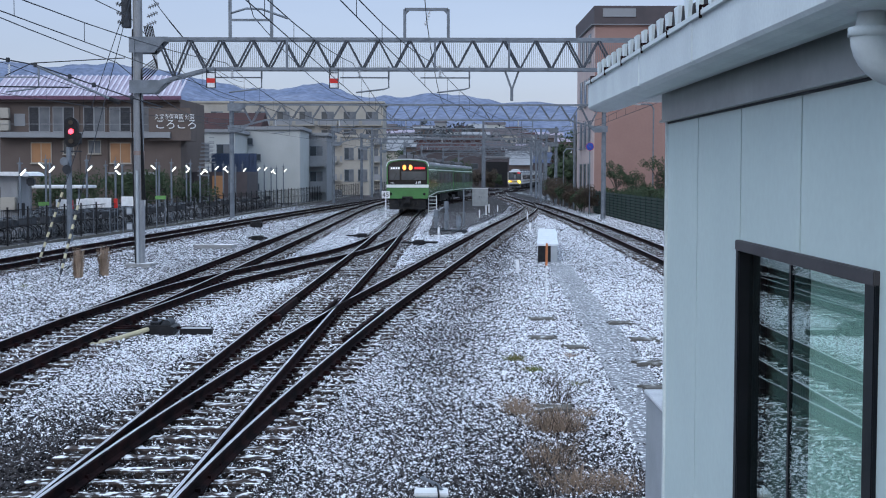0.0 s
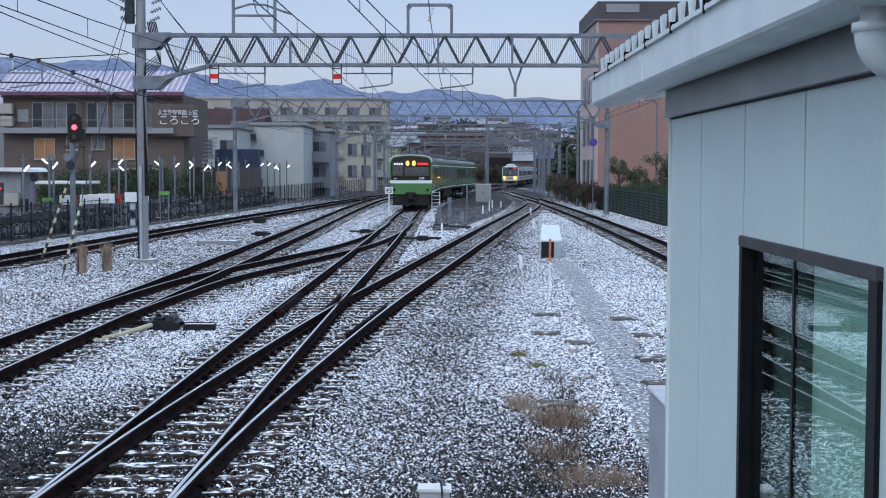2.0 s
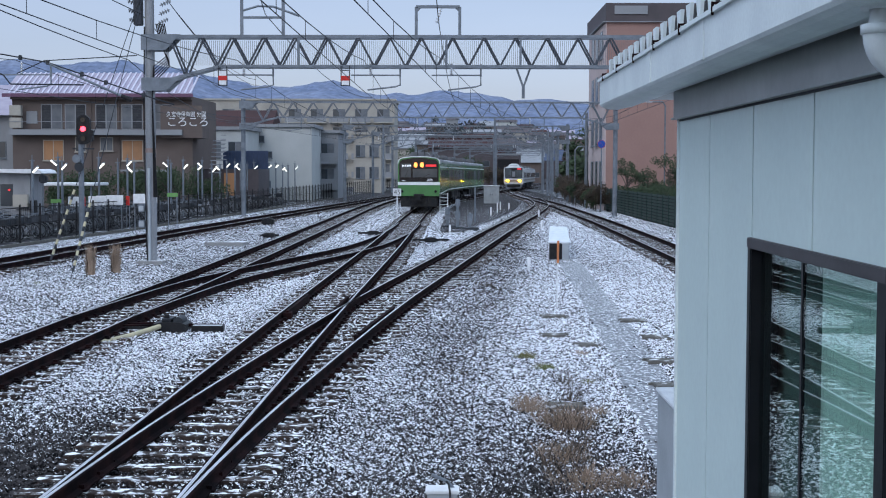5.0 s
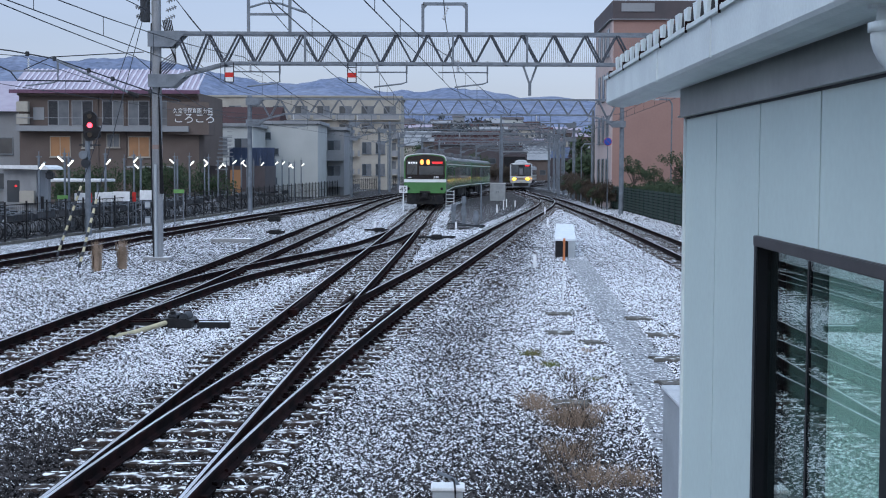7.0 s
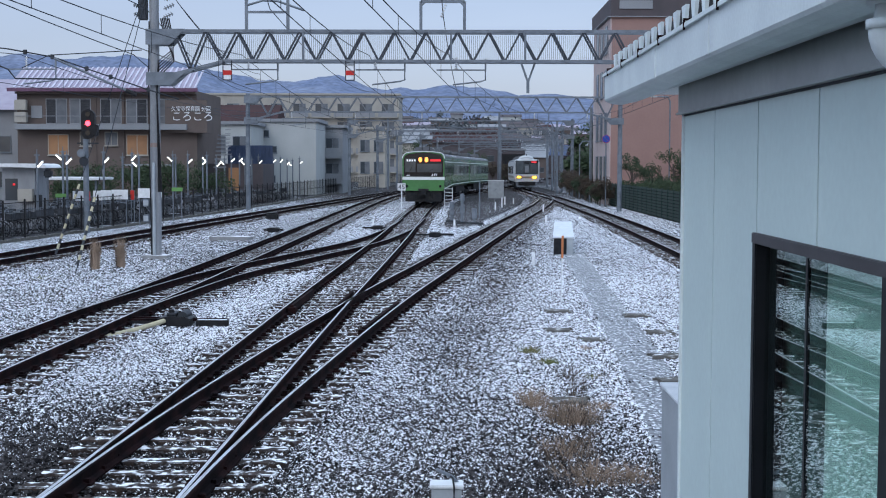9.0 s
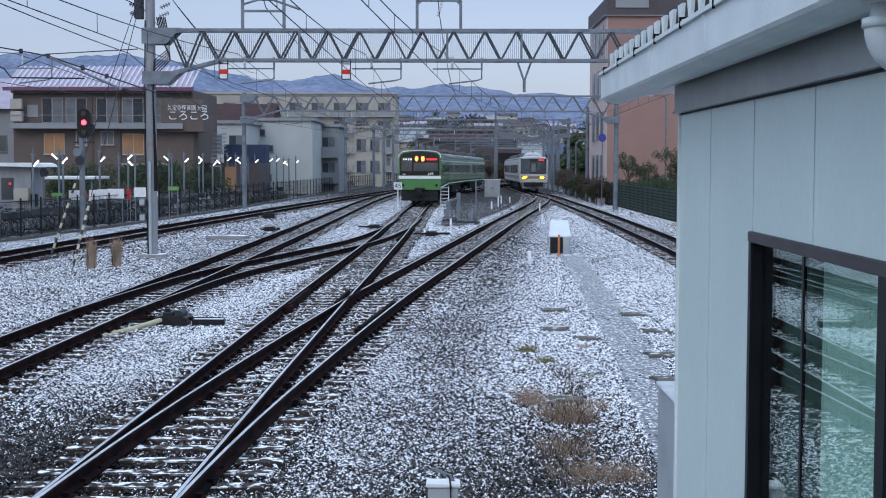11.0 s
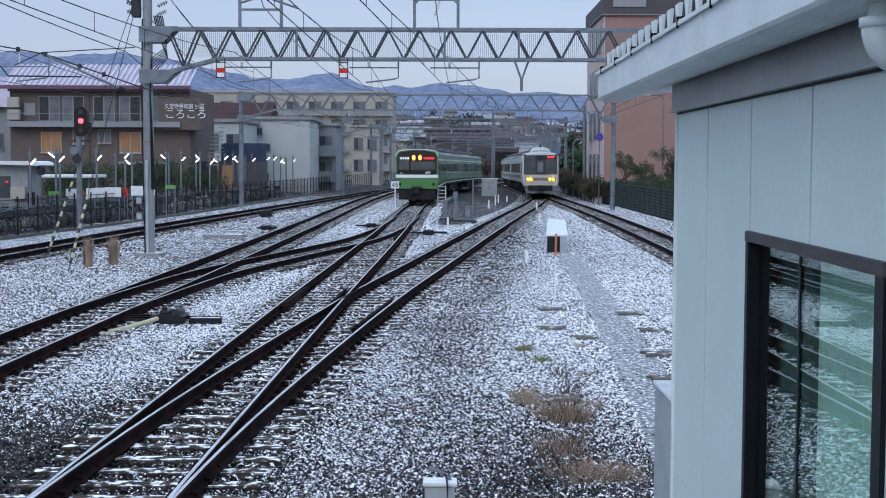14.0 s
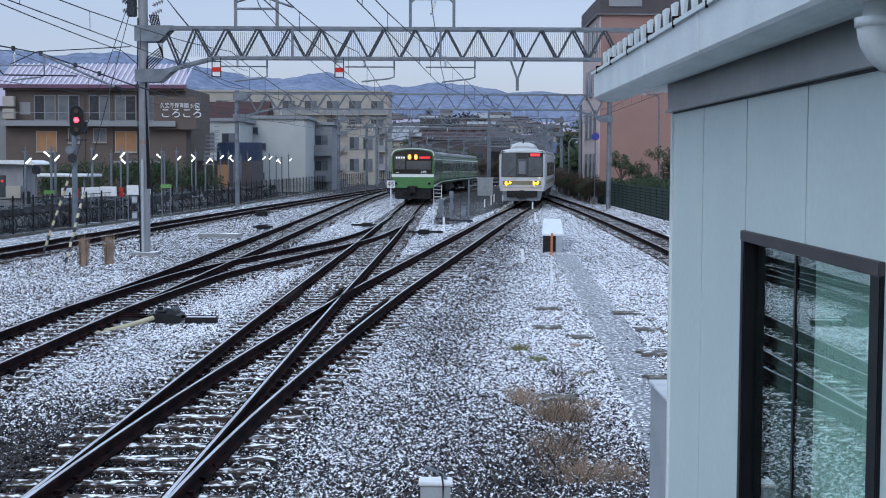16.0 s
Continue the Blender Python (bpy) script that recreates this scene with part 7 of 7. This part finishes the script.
def make_right_side():
    y = 58.0
    while y < 128:
        f = thing("green_fence", "dark green slatted fence panel along the side line", "fence", group="green lineside fence")
        x = 11.0 + (0.3 if y > 100 else 0)
        part("post", beam(bmesh.new(), (x, y, -0.1), (x, y, 1.62), 0.08), M["fence_green"], f)
        for k in range(9):
            part("slat", box(bmesh.new(), x - 0.015, x + 0.015, y + 0.03, y + 1.97, 0.08 + 0.17 * k, 0.19 + 0.17 * k), M["fence_green"], f)
        y += 2.0
    bm = bmesh.new()
    box(bm, 11.08, 11.3, 55, 130, -0.2, 1.5)
    tagged(part("wall_side", bm, M["fence_back"]), "dark lineside retaining wall behind the fence", "wall", kind="structure")
    rng = random.Random(4)
    for i, (x, y, h, r) in enumerate(((11.9, 94, 3.6, 0.9), (13.4, 95, 3.7, 1.0), (14.8, 94.5, 4.0, 1.0), (16.2, 95, 3.5, 0.9), (12.6, 90, 2.0, 0.9), (14.0, 90, 2.0, 0.9), (15.4, 90, 2.1, 0.9), (16.6, 90, 2.0, 0.8), (17.8, 94, 3.8, 1.0), (11.9, 86, 1.9, 0.7), (13.0, 84, 1.9, 0.8))):
        make_tree("shrub", x, y, h, r, "leaf", "dark evergreen shrub before the salmon building", 1500, 30 + i, 0.085)
    for i, (x, y, h, r) in enumerate(((10.2, 99, 1.6, 0.7), (10.4, 104, 1.9, 0.7), (10.3, 109, 1.7, 0.7), (10.6, 115, 2.2, 0.8), (10.6, 122, 2.0, 0.8), (11.0, 131, 2.4, 0.9), (11.3, 140, 2.4, 0.9), (12.0, 152, 2.4, 1.0), (10.3, 96.5, 1.9, 0.8), (10.3, 101.5, 1.7, 0.8), (10.3, 106.5, 1.9, 0.8), (10.4, 112, 2.0, 0.8), (10.5, 118.5, 2.0, 0.8), (10.7, 126.5, 2.2, 0.9), (11.1, 136, 2.3, 0.9))):
        make_tree("shrub", x, y, h, r, "leaf" if i % 3 == 0 else "leaf_brown", "overgrown olive and brown shrub on the lineside", 2200, 60 + i, 0.07)
    for i, (x, y, h, r) in enumerate(((19.5, 205, 9.5, 3.2), (23, 212, 8.5, 3.0), (17.0, 190, 5.0, 2.0))):
        make_tree("tree", x, y, h, r, "leaf", "dark green tree behind the side line", 900, 80 + i, 0.4)
    for i, (x, y, h, r) in enumerate(((-24.5, 93, 2.7, 1.6), (-22, 94, 2.5, 1.6), (-19.6, 93, 2.9, 1.7), (-17.6, 95, 2.6, 1.5), (-26.8, 94, 2.6, 1.5))):
        make_tree("shrub", x, y, h, r, "leaf", "dark green shrub before the nursery", 2600, 90 + i, 0.085)
    # lamps and the round blue sign
    for x, y, z, dx in ((14.6, 95, 7.6, -0.9), (10.4, 118, 4.9, 1.2)):
        l_ = thing("street_lamp", "grey street lamp with a short arm", "street lamp", group="street lamps", m=pose(x, y, 0))
        part("pole", tube(bmesh.new(), [(0, 0, 0), (0, 0, z - 0.3), (dx * 0.2, 0, z), (dx, 0, z + 0.02)], 0.06, 8), M["steel"], l_)
        part("head", box(bmesh.new(), min(dx, dx * 1.5), max(dx, dx * 1.5), -0.12, 0.12, z - 0.05, z + 0.06, 0.03), M["cabinet"], l_)
    s = thing("no_parking_sign", "round blue no-parking sign with red rim on a pole", "traffic sign", m=pose(10.3, 96, 0))
    part("pole", tube(bmesh.new(), [(0, 0, 0), (0, 0, 5.1)], 0.04, 8), M["steel"], s)
    part("rim", tube(bmesh.new(), [(0, -0.06, 4.7), (0, -0.04, 4.7)], 0.285, 24), M["red"], s)
    part("disc", tube(bmesh.new(), [(0, -0.07, 4.7), (0, -0.05, 4.7)], 0.26, 24), M["blue_sign"], s)
    part("slash", beam(bmesh.new(), (-0.19, -0.075, 4.89), (0.19, -0.075, 4.51), 0.06, 0.012), M["red"], s)


M["fence_green"] = material("dark_green_fence_paint", (0.025, 0.045, 0.038), 0.6, 0, (0.035, 0.055, 0.045), 2)
M["fence_back"] = material("dark_mossy_wall", (0.05, 0.05, 0.048), 0.9, 0, (0.035, 0.04, 0.035), 2, amount=0.2)


make_ground()
make_tracks()
make_station_building()
make_trains()
make_portals()
make_backdrop()
make_fence()
make_right_side()
make_signal()
make_mast_fittings()
make_park_lamps()
make_park_clutter()
make_bicycles()
make_small_things()
make_weeds()
make_stones()
motions()
